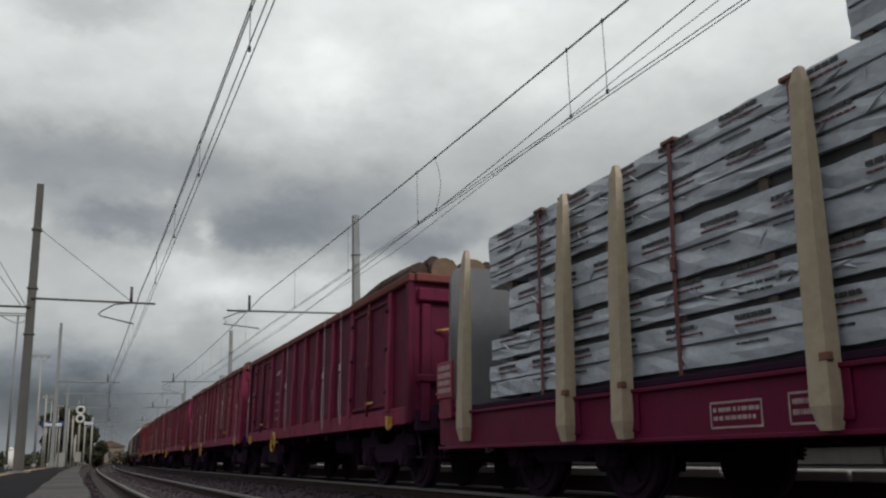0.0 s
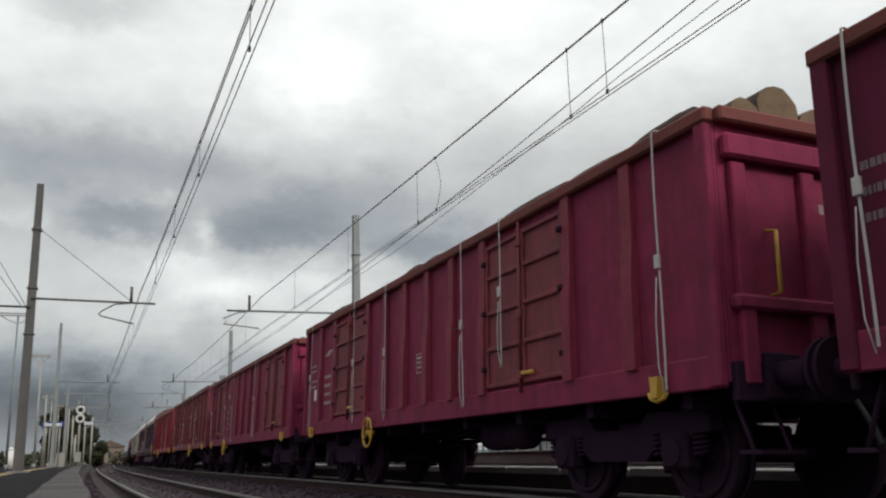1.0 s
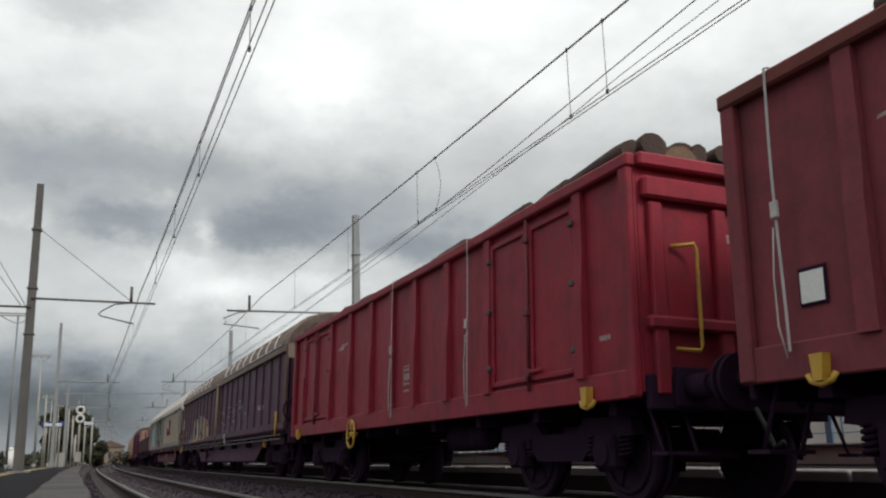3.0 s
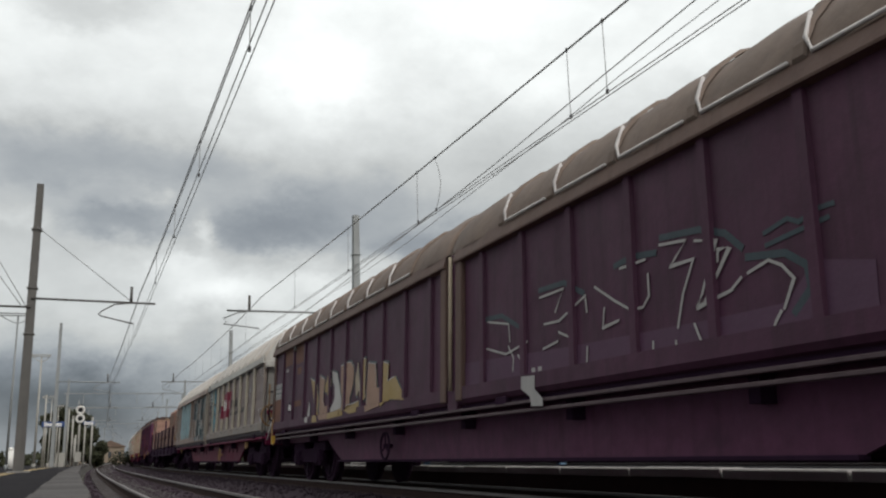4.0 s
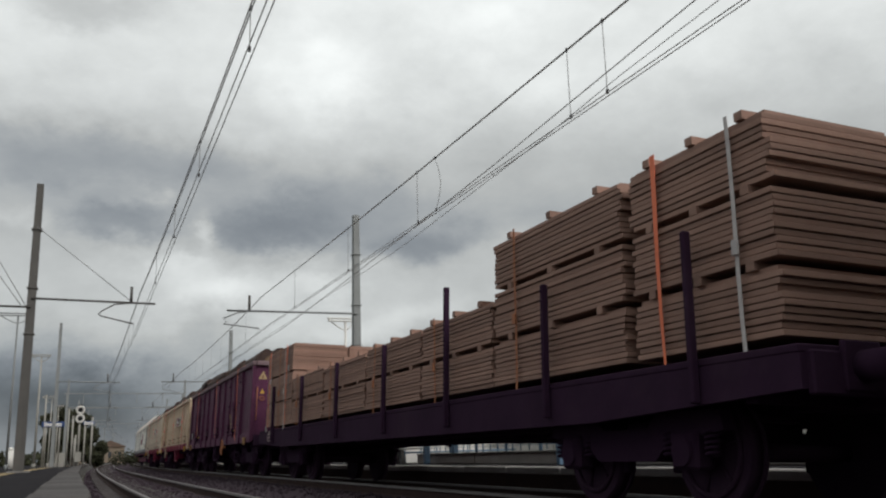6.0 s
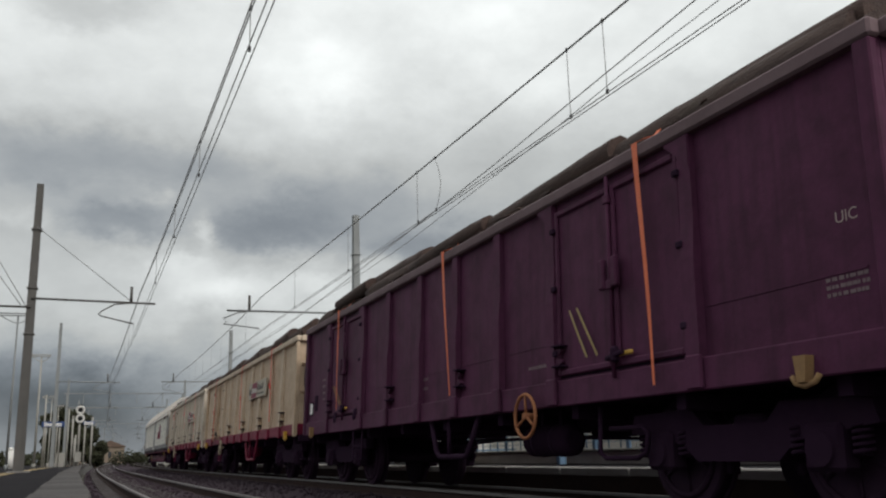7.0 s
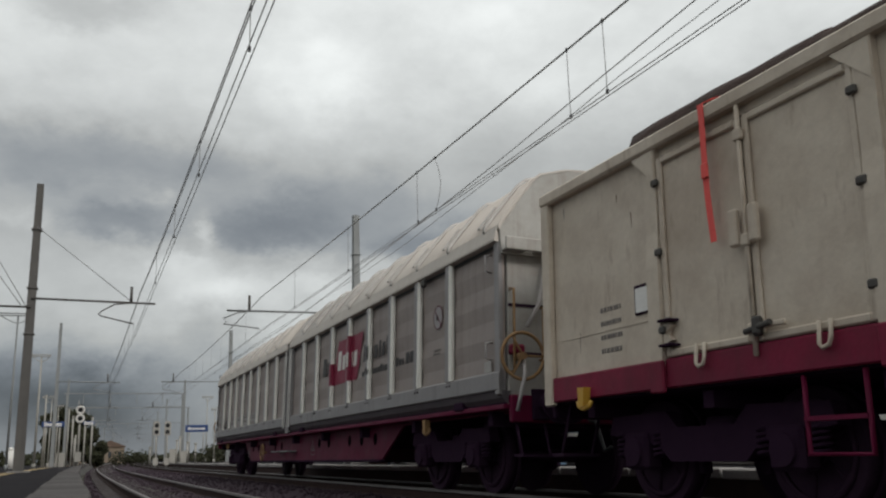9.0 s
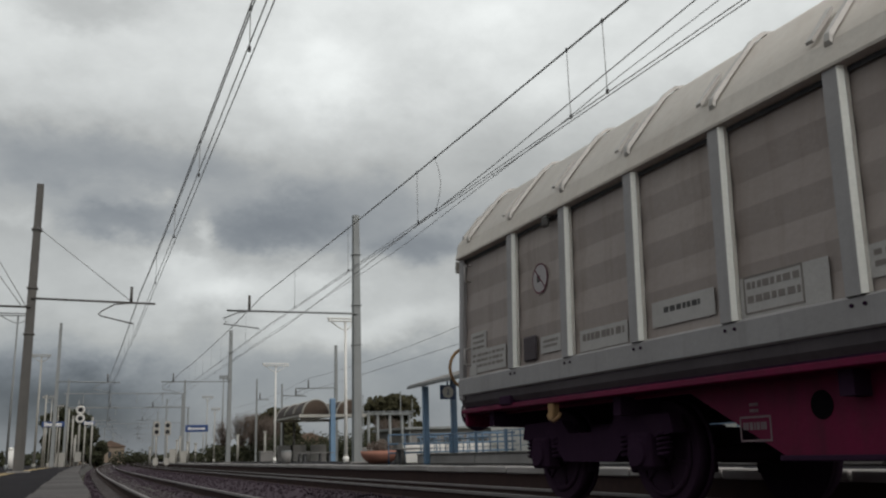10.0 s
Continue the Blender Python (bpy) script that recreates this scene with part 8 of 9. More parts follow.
        for ww, mt, d in ((w * 1.75, "ink", 0.0), (w, mat, 0.0022)):
            polys = []
            for a, b in zip(pts, pts[1:]):
                polys += rim([a, b], ww * rng.uniform(0.85, 1.15))[:1]
            paint(polys, mt, dx + d, name)

    ell = lambda u, z, ru, rz, a=0.0: [(u + ru * (1 + a * math.sin(5 * k)) * math.cos(2 * math.pi * k / 22), z + rz * (1 + a * math.cos(3 * k)) * math.sin(2 * math.pi * k / 22)) for k in range(22)]
    # dark ground of the whole piece
    paint([[(7.50, 1.28), (7.66, 1.99), (8.16, 2.73), (8.50, 2.06), (8.46, 2.70), (9.00, 2.74), (9.45, 2.80), (10.40, 2.78), (10.50, 1.80), (10.45, 1.28)]], "dark_teal", 0.0015, "sprayed_patch")
    for u, z, ru, rz, mt in ((7.95, 1.80, 0.22, 0.30, "ink"), (8.20, 2.34, 0.10, 0.20, "rust_dim"), (9.00, 1.60, 0.22, 0.26, "ink"), (8.75, 2.10, 0.14, 0.30, "ink"), (8.35, 1.55, 0.16, 0.18, "dark_teal"), (9.10, 2.62, 0.16, 0.12, "ink")):
        paint([ell(u, z, ru, rz, 0.16)], mt, 0.0024, "sprayed_patch")
    # first letter
    paint([[(6.84, 2.69), (7.05, 2.78), (7.34, 2.75), (7.77, 2.79), (7.69, 1.99), (7.44, 2.02), (7.42, 1.30), (7.20, 1.30), (7.24, 1.99), (6.99, 1.95), (6.78, 2.15)]], "dark_teal", 0.0032, "sprayed_letter")
    paint([[(6.96, 2.66), (7.10, 2.71), (7.17, 2.40), (7.05, 2.14), (6.92, 2.22)]], "teal", 0.0042, "sprayed_patch")
    paint([[(7.24, 1.96), (7.44, 2.00), (7.42, 1.30), (7.22, 1.30)]], "pale", 0.0045, "sprayed_patch")
    line([(7.01, 2.79), (6.77, 2.67), (6.76, 2.21), (6.95, 1.97), (7.26, 2.01), (7.24, 1.60), (7.15, 1.33)], 0.085, "chrome", 0.0050, "sprayed_outline")
    line([(7.01, 2.79), (7.30, 2.76), (7.77, 2.79), (7.70, 1.99), (7.46, 2.04)], 0.042, "chrome", 0.0055, "sprayed_outline")
    line([(7.30, 2.68), (7.17, 2.34), (7.24, 2.22), (7.38, 2.24)], 0.035, "chrome", 0.0060, "sprayed_outline", True)
    # second letter
    line([(7.70, 2.01), (8.15, 2.71), (8.50, 2.02)], 0.045, "chrome", 0.0050, "sprayed_outline")
    line([(7.62, 1.90), (7.66, 1.50), (7.58, 1.30)], 0.030, "rusty", 0.0050)
    # third letter
    paint([[(8.46, 2.72), (8.61, 2.60), (8.64, 1.81), (8.80, 1.29), (8.58, 1.29), (8.51, 1.83)]], "chrome", 0.0060, "sprayed_patch")
    paint([[(8.90, 2.08), (8.99, 2.03), (9.34, 1.29), (9.19, 1.29)]], "chrome", 0.0060, "sprayed_patch")
    paint([[(8.56, 2.73), (8.88, 2.73), (8.90, 2.41), (8.59, 2.39)]], "rusty", 0.0066, "sprayed_patch")
    line([(8.56, 2.73), (8.88, 2.74), (8.90, 2.42), (8.59, 2.38)], 0.040, "chrome", 0.0072, "sprayed_outline", True)
    line([(8.90, 2.41), (9.21, 2.70), (9.40, 2.79)], 0.045, "chrome", 0.0072, "sprayed_outline")
    line([(9.36, 2.66), (9.23, 2.40), (9.04, 2.29), (9.24, 1.98), (9.42, 1.69)], 0.065, "chrome", 0.0072, "sprayed_outline")
    # fourth letter, round, with a fan of rays below it
    paint([ell(9.92, 2.08, 0.50, 0.62, 0.03)], "dark_teal", 0.0045, "sprayed_letter")
    for k in range(9):
        a = 1.5 + 0.40 * k
        paint([[(9.92 + 0.30 * math.cos(a), 2.05 + 0.44 * math.sin(a)), (9.92 + 0.46 * math.cos(a - 0.10), 2.08 + 0.60 * math.sin(a - 0.10)), (9.92 + 0.46 * math.cos(a + 0.12), 2.08 + 0.60 * math.sin(a + 0.12))]], ("teal", "rust_dim", "rust_faint")[k % 3], 0.0056, "sprayed_patch")
    paint([ell(9.82, 2.06, 0.27, 0.47, 0.05)], "dark_teal", 0.0070, "sprayed_patch")
    line(ell(9.82, 2.05, 0.21, 0.42), 0.045, "chrome", 0.0078, "sprayed_outline", True)
    paint([ell(9.78, 2.00, 0.17, 0.36)], "rust_dim", 0.0105, "sprayed_patch")
    line(ell(9.78, 2.00, 0.17, 0.36), 0.022, "dark_teal", 0.0112, "sprayed_outline", True)
    paint([[(9.32, 1.66), (9.48, 1.83), (9.66, 1.81), (9.70, 1.61), (9.80, 1.51), (9.79, 1.41), (9.53, 1.29), (9.33, 1.38)]], "teal", 0.0118, "sprayed_patch")
    for k in range(6):
        paint([[(9.55, 1.78), (9.33 + 0.075 * k, 1.34), (9.37 + 0.075 * k, 1.34)]], "dark_teal", 0.0126, "sprayed_bar")
    line([(9.42, 1.69), (9.48, 1.83), (9.66, 1.82), (9.70, 1.61), (9.80, 1.51), (9.79, 1.41), (9.64, 1.30)], 0.042, "chrome", 0.0134, "sprayed_outline")
    line([(10.40, 2.60), (10.48, 2.10), (10.38, 1.60), (10.10, 1.36)], 0.045, "chrome", 0.0134, "sprayed_outline")
    # hatching and small signs
    for u0, z0, w, mt in ((7.50, 2.26, 0.19, "sky_blue"), (8.65, 2.43, 0.18, "dark_teal"), (8.74, 1.48, 0.21, "sky_blue")):
        for k in range(5):
            zz = z0 + 0.058 * k
            paint([[(u0, zz), (u0 + w, zz + 0.012), (u0 + w, zz + 0.036), (u0, zz + 0.026)]], mt, 0.0160, "sprayed_bar")
    for k in range(4):
        line([(9.44 + 0.02 * k, 2.34 - 0.11 * k), (9.56, 2.30 - 0.11 * k), (9.43, 2.25 - 0.11 * k)], 0.016, "sky_blue", 0.0135)
    for fig in (((7.56, 2.06), (7.66, 1.77), (7.88, 1.98)), ((7.66, 1.77), (7.60, 1.53)), ((7.60, 1.56), (7.54, 1.40)), ((7.60, 1.56), (7.70, 1.42)),
                ((7.98, 2.12), (8.14, 2.02), (8.34, 2.13)), ((8.12, 2.02), (8.04, 1.88)), ((8.14, 2.02), (8.18, 1.76)),
                ((8.45, 1.42), (8.60, 1.38), (8.76, 1.70)), ((8.60, 1.38), (8.67, 1.29)), ((8.61, 1.57), (8.78, 1.34), (8.98, 1.40))):
        line(fig, 0.030, "chrome", 0.0170)
    for fig in (((9.02, 1.96), (9.10, 1.98), (9.04, 1.90), (9.13, 1.88), (9.07, 1.80)), ((7.90, 1.62), (7.95, 1.55), (7.89, 1.50), (7.94, 1.42))):
        line(fig, 0.014, "sky_blue", 0.0170)
    line([(7.98, 1.46), (8.30, 1.49), (8.14, 1.30), (8.05, 1.31)], 0.050, "chrome", 0.0170, close=True)
    for k in range(3):
        scribble(root, L, 6.32, 1.90 - 0.13 * k, 0.42, 0.09, rng, x - 0.004, "ochre", 4, 0.014)
    nt = patch(root, L, 6.18, 6.54, 1.46, 1.66, x - 0.004, "plate", "notice_plate", "pale plate with rows of dark bars")
    for k in range(4):
        part("text_bar", Geo().box(x - 0.0075, x - 0.006, Y(6.50), Y(6.23), 1.495 + 0.04 * k, 1.508 + 0.04 * k), "under", nt)
    # paint run down over the wall's foot
    for u0, u1, mt in ((7.46, 8.02, "dark_teal"), (8.02, 8.24, "chrome"), (8.24, 8.58, "dark_teal"), (8.58, 8.80, "chrome"), (8.80, 9.22, "ink"), (9.22, 9.36, "chrome"), (9.36, 10.50, "dark_teal")):
        part("sprayed_patch", Geo().prism([(Y(u0), 1.356), (Y(u0 + 0.03), 1.22 - 0.03 * math.sin(u0 * 9)), (Y(0.5 * (u0 + u1)), 1.19), (Y(u1 - 0.02), 1.20 + 0.03 * math.sin(u1 * 7)), (Y(u1 - 0.002), 1.356)], "x", -1.4205, -1.4185), mt, root)
    # rust run down one post
    rs = [(0.0, 2.84), (0.05, 2.82), (0.06, 2.2), (0.03, 1.75), (0.01, 1.6), (-0.02, 1.8), (-0.035, 2.5)]
    part("rust_stain", Geo().prism([(Y(6.034) + dy, z) for dy, z in rs], "x", -1.4375, -1.4365), "rusty", root)
    # paint wrapped round the posts
    for k, z0, z1, mt in ((5, 2.02, 2.70, "dark_teal"), (6, 1.30, 2.02, "dark_teal"), (6, 2.66, 2.82, "ink"), (7, 1.30, 1.62, "dark_teal"), (7, 1.95, 2.76, "dark_teal"), (7, 1.62, 1.95, "chrome")):
        part("sprayed_sleeve", Geo().prism([(0.0, -0.052), (-0.0715, -0.0465), (-0.0715, 0.0765), (0.0, 0.0875)], "z", z0, z1), mt, root, at=(-1.366, Y(1.47 + 1.141 * k), 0))
    # figure-like outlines beside the middle of the wagon
    for u, z, ru, rz, mt in ((10.62, 2.62, 0.16, 0.12, "chrome"), (10.6, 2.36, 0.15, 0.05, "chrome"), (10.6, 2.0, 0.12, 0.2, "teal"), (10.72, 1.6, 0.12, 0.22, "dark_teal")):
        blob(root, L, u, z, ru * 1.15, rz * 1.2, x - 0.009, "ink", rng=rng)
        blob(root, L, u, z, ru, rz, x - 0.012, mt, rng=rng)
    stroke([(10.68, 2.12), (11.02, 2.14), (10.8, 1.9), (10.7, 1.5)], 0.03, "ink", 0.05)
    blob(root, L, 11.15, 2.45, 0.11, 0.12, -1.405, "ink", rng=None, power=2.0)
    # white roundel that runs up over the cornice, and scrawls
    for k, mt, d in ((1.0, "ink", 0.003), (0.92, "chrome", 0.006)):
        disc = [(11.70 + 0.39 * k * math.cos(q * math.pi / 14), 2.69 + 0.36 * k * math.sin(q * math.pi / 14)) for q in range(28)]
        paint([[(u, min(z, 2.835)) for u, z in disc]], mt, d, "sprayed_outline" if k == 1.0 else "sprayed_patch")
        part("sprayed_cap", Geo().prism([(Y(u), z) for u, z in disc if 2.86 < z] + [(Y(11.70 - 0.33 * k), 2.862), (Y(11.70 + 0.33 * k), 2.862)][::-1], "x", -1.4612 - d, -1.4605), mt, root)
    for k in range(4):
        scribble(root, L, 11.48, 2.76 - k * 0.12, 0.42, 0.09, rng, x - 0.010, "ink", 6, 0.020)
    for u, z, w, h in ((11.32, 2.22, 0.80, 0.13), (11.36, 2.02, 0.42, 0.13), (11.32, 1.62, 0.88, 0.16), (13.16, 2.38, 0.30, 0.20)):
        scribble(root, L, u, z, w, h, rng, x - 0.003, "ink", 9, 0.020)
        scribble(root, L, u + 0.03, z + 0.01, w * 0.9, h * 0.7, rng, x - 0.003, "ink", 5, 0.016)
    # column of three bright blue letters with dark edges
    letters = (
        ([(12.32, 2.83), (12.98, 2.82), (12.92, 2.70), (13.06, 2.67), (13.04, 2.32), (12.86, 2.34), (12.52, 2.42), (12.39, 2.62), (12.37, 2.74)], [(12.73, 2.68), (12.69, 2.58), (12.77, 2.51), (12.90, 2.51), (12.89, 2.54), (12.79, 2.57), (12.80, 2.65)]),
        ([(12.53, 2.34), (12.73, 2.31), (12.75, 2.23), (12.95, 2.30), (13.18, 2.15), (13.20, 1.97), (12.96, 2.00), (13.07, 1.93), (12.86, 1.85), (12.66, 1.84), (12.57, 2.09)], [(12.82, 2.10), (12.75, 2.04), (12.84, 1.91), (12.92, 2.00)]),
        ([(12.48, 1.88), (12.71, 1.86), (13.06, 1.87), (13.42, 1.76), (13.32, 1.44), (13.06, 1.52), (13.06, 1.64), (12.90, 1.64), (12.95, 1.52), (12.76, 1.37), (12.67, 1.50), (12.56, 1.74)], [(12.93, 1.67), (13.04, 1.67), (13.04, 1.53), (12.97, 1.54)]),
    )
    for outer, inner in letters:
        cu, cz = sum(p[0] for p in outer) / len(outer), sum(p[1] for p in outer) / len(outer)
        paint([[(cu + (u - cu) * 1.16 - 0.02, min(2.836, cz + (z - cz) * 1.16 - 0.015)) for u, z in outer]], "ink", 0.003, "sprayed_outline")
        paint([outer], "cyan", 0.0065, "sprayed_letter")
        paint([inner], "ink", 0.0090, "sprayed_patch")
    paint([[(12.32, 2.28), (12.43, 2.27), (12.53, 2.03), (12.32, 1.89)], [(12.59, 1.39), (12.79, 1.36), (12.67, 1.357)]], "ink", 0.0035, "sprayed_patch")
    for pts in ([(12.43, 2.69), (12.43, 2.50)], [(12.59, 2.26), (12.73, 1.87)], [(12.54, 1.83), (12.75, 1.42)], [(12.94, 2.22), (13.14, 2.12)]):
        part("sprayed_stroke", ribbon(Geo(), [(Y(u), z) for u, z in pts], 0.018, x - 0.0095), "sky_blue", root)
    # tags along the cornice
    for u0, cw in ((8.66, 0.20), (9.64, 0.15)):
        for k, ch in enumerate("YAKO"):
            for st in GLYPH[ch]:
                part("sprayed_tag", ribbon(Geo(), [(Y(u0 + cw * (k + 0.1 + 0.75 * e)), 2.885 + 0.095 * f) for e, f in st], 0.020, -1.4595), "ink", root)
    # rust runs and scratches over the paint
    for _ in range(40):
        u, z = rng.uniform(0.3, 6.6), rng.uniform(1.5, 2.8)
        mt = rng.choice(("rusty", "rusty", "aludirty", "teal"))
        w = rng.uniform(0.015, 0.06)
        h = rng.uniform(0.06, 0.30)
        part("rust_run", Geo().prism([(Y(u), z), (Y(u + w), z), (Y(u + w * 0.7), z - h), (Y(u + w * 0.3), z - h)], "x", x - 0.0125, x - 0.0115), mt, root)
    part("document_holder", Geo().box(x - 0.02, x, Y(1.92), Y(1.70), 1.34, 1.54, 0.006), "plate", root, "white slip in a holder")
    for u0, u1, z0, z1 in ((0.35, 0.95, 1.45, 1.72), (5.35, 5.85, 1.38, 1.55)):
        p = patch(root, L, u0, u1, z0, z1, x - 0.005, "plate", "label_panel")
        bars(p, x - 0.0075, Y(u0 + 0.04), z1 - 0.03, u1 - u0 - 0.08, z1 - z0 - 0.05, 2, rng, "ink", name="lettering")


build_ground()
build_ballast()
build_track("track_near", TRACK1, "railway track with polished rails on concrete sleepers")
build_track("track_far", TRACK2, "railway track on which the goods train runs")
build_platforms()
build_wall_and_rail()
build_wires()
build_masts()
build_feeder()
build_train()


# ---- the station and what stands round it ----
def leaf_cloud(g, c, r, n, size, rng, flat=1.0):
    """Many small leaf clumps through an uneven ball."""
    for _ in range(n):
        d = Vector((rng.gauss(0, 1), rng.gauss(0, 1), rng.gauss(0, 1))).normalized()
        k = rng.random() ** 0.45
        p = Vector(c) + Vector((d.x * r, d.y * r, d.z * r * flat)) * k
        a = Vector((rng.gauss(0, 1), rng.gauss(0, 1), rng.gauss(0, 1))).normalized() * size * rng.uniform(0.6, 1.3)
        b = a.orthogonal().normalized() * size * rng.uniform(0.5, 1.1)
        q = a.cross(b).normalized() * size * 0.3
        v = [p - a, p + b + q, p + a, p - b + q]
        g.add(v, [(0, 1, 2), (0, 2, 3)])


def tree(name, x, y, h, label, crown, mat, seed, trunk_r=0.2, base=-0.42, limbs=5):
    rng = random.Random(seed)
    t = thing(name, label, "tree", at=(x, y, base))
    g = Geo()
    zc = min(c[2] for c in crown)
    g.tube([(0, 0, 0), (0.05, 0.02, zc * 0.4), (-0.06, 0, zc * 0.8), (0, 0, zc)], trunk_r, 8)
    for c in crown[:limbs]:
        g.tube([(0, 0, zc * 0.75), (c[0] * 0.4, c[1] * 0.4, zc * 0.9), (c[0], c[1], c[2])], trunk_r * 0.4, 6)
    part("trunk", g, "trunk", t)
    g = Geo()
    for cx, cy, cz, r, n, flat in crown:
        leaf_cloud(g, (cx, cy, cz), r, n, 0.26 if r > 1 else 0.18, rng, flat)
    me = bpy.data.meshes.new("crown")
    me.from_pydata([tuple(q) for q in g.v], [], g.f)
    me.materials.append(M[mat])
    part("crown", me, mat, t)
    return t


def crown_of(rng, w, d, z0, z1, n, r, per, flat=0.7):
    out = []
    for _ in range(n):
        a = rng.uniform(0, 6.283)
        k = rng.random() ** 0.5
        out.append((w * k * math.cos(a), d * k * math.sin(a), rng.uniform(z0, z1), r * rng.uniform(0.7, 1.2), per, flat))
    return out


def build_trees():
    rng = random.Random(70)
    tree("umbrella_pine", 26.1, 75.0, 6.2, "dark umbrella pine with a flat rounded crown", crown_of(rng, 2.3, 2.2, 3.9, 5.5, 30, 1.0, 330, 0.6), "pineleaf", 71, 0.2)
    tree("umbrella_pine", 17.8, 82.0, 6.0, "dark umbrella pine behind the station canopy", crown_of(rng, 1.9, 1.8, 1.6, 4.6, 24, 1.0, 300, 0.8), "pineleaf", 72, 0.2)
    tree("umbrella_pine", 30.0, 84.0, 6.0, "dark pine behind the columns", crown_of(rng, 3.2, 1.5, 0.8, 3.4, 26, 0.9, 260, 0.8), "pineleaf", 73, 0.2)
    tree("tree", 0.35, 112.0, 7.9, "dark evergreen tree beside the line", crown_of(rng, 2.7, 2.2, 1.4, 6.8, 38, 0.95, 300, 0.9), "leaf", 74, 0.25)
    tree("tree", 3.1, 118.0, 5.0, "dark evergreen bush beside the line", crown_of(rng, 1.5, 1.2, 0.8, 3.0, 14, 0.8, 240, 0.9), "leaf", 75, 0.15)
    tree("conifer", 14.9, 100.0, 2.4, "small dark conifer behind the platform", crown_of(rng, 0.45, 0.45, 0.7, 2.3, 10, 0.4, 160, 1.0), "leaf", 76, 0.08)
    # bare winter trees
    for k, (x, y, h) in enumerate(((14.2, 80.0, 4.6), (15.4, 82.0, 4.8), (16.6, 79.0, 4.3), (13.2, 84.0, 4.2), (15.9, 76.0, 4.4), (16.3, 84.0, 4.9), (14.8, 74.0, 3.9), (21.5, 62.0, 3.4), (22.6, 64.0, 3.2))):
        r2 = random.Random(300 + k)
        t = thing("bare_tree", "leafless grey-brown winter tree with fine twigs", "tree", group="bare trees", at=(x, y, -0.42))
        g = Geo()
        g.tube([(0, 0, 0), (0.05, 0, h * 0.3), (0, 0.05, h * 0.55)], 0.07, 6)
        part("trunk", g, "trunk", t)
        tw = Geo()
        for _ in range(120):
            z0 = h * r2.uniform(0.2, 0.6)
            a = r2.uniform(0, 6.283)
            rr = r2.uniform(0.25, 1.0)
            e = (rr * math.cos(a), rr * math.sin(a), h * r2.uniform(0.55, 1.0))
            tw.tube([(0, 0, z0), (e[0] * 0.5, e[1] * 0.5, (z0 + e[2]) / 2 + 0.1), e], 0.013, 3)
            for _ in range(3):
                f = (e[0] + r2.uniform(-0.3, 0.3), e[1] + r2.uniform(-0.3, 0.3), e[2] + r2.uniform(0.0, 0.4))
                tw.tube([(e[0] * 0.7, e[1] * 0.7, (z0 + e[2] * 2) / 3), f], 0.008, 3)
        part("crown", tw, "trunk", t, "fine bare twigs")
    # hedges
    for k, (x0, x1, y, h) in enumerate(((10.4, 17.0, 76.0, 1.8), (19.0, 33.0, 66.0, 2.2), (13.4, 22.0, 57.0, 1.5), (15.0, 25.0, 72.0, 2.4), (5.2, 9.5, 118.0, 1.9))):
        r2 = random.Random(400 + k)
        g = Geo()
        n = int((x1 - x0) * 2)
        for i in range(n):
            leaf_cloud(g, (x0 + (x1 - x0) * (i + 0.5) / n, y + r2.uniform(-0.2, 0.2), -0.2 + h * r2.uniform(0.45, 0.62)), h * r2.uniform(0.5, 0.62), 130, 0.13, r2)
        me = bpy.data.meshes.new("hedge")
        me.from_pydata([tuple(q) for q in g.v], [], g.f)
        me.materials.append(M["leaf"])
        tagged(new("hedge", me), "dark clipped hedge behind the platform", "hedge", group="hedges")
    # distant woods
    r2 = random.Random(500)
    g = Geo()
    for i in range(150):
        x = -60 + 260 * i / 150
        hh = r2.uniform(2.2, 4.4) * (0.7 if 10 < x < 40 else 1.0)
        leaf_cloud(g, (x, 262 + r2.uniform(-6, 6), hh * 0.35), hh * 0.75, 46, 0.75, r2)
    me = bpy.data.meshes.new("far_woods")
    me.from_pydata([tuple(q) for q in g.v], [], g.f)
    me.materials.append(M["leaf"])
    tagged(new("far_woods", me), "low line of distant dark trees", "woods", kind="stuff")


def lamp_post(x, y, h, label, arms=((-0.6, 0.3),), base=0.235, r=0.06, mat="pole"):
    t = thing("lamp_post", label, "lamp post", group="platform lamps", at=(x, y, base))
    g = Geo().cyl((0, 0, 0), (0, 0, h - base), r, 10, r * 0.6)
    part("post", g, mat, t)
    part("foot", Geo().cyl((0, 0, 0), (0, 0, 0.25), r * 1.5, 10), mat, t)
    top = h - base
    lo, hi = min(min(q) for q in arms), max(max(q) for q in arms)
    for e in (lo * 0.8, hi * 0.8):
        part("bracket", Geo().tube([(0, 0, top - 0.34), (e * 0.45, 0, top - 0.22), (e, 0, top)], max(0.018, r * 0.3), 6), mat, t)
    for dy, dz in ((-0.09, 0.0), (0.09, 0.13)):
        part("lamp_head", Geo().box(lo, hi, dy - 0.05, dy + 0.05, top + dz, top + dz + 0.05, 0.015), mat, t, "flat pale lamp head")
    for e in (lo + 0.06, hi - 0.06):
        part("head_frame", Geo().box(e - 0.025, e + 0.025, -0.09, 0.09, top + 0.03, top + 0.15, 0.01), mat, t)
    return t


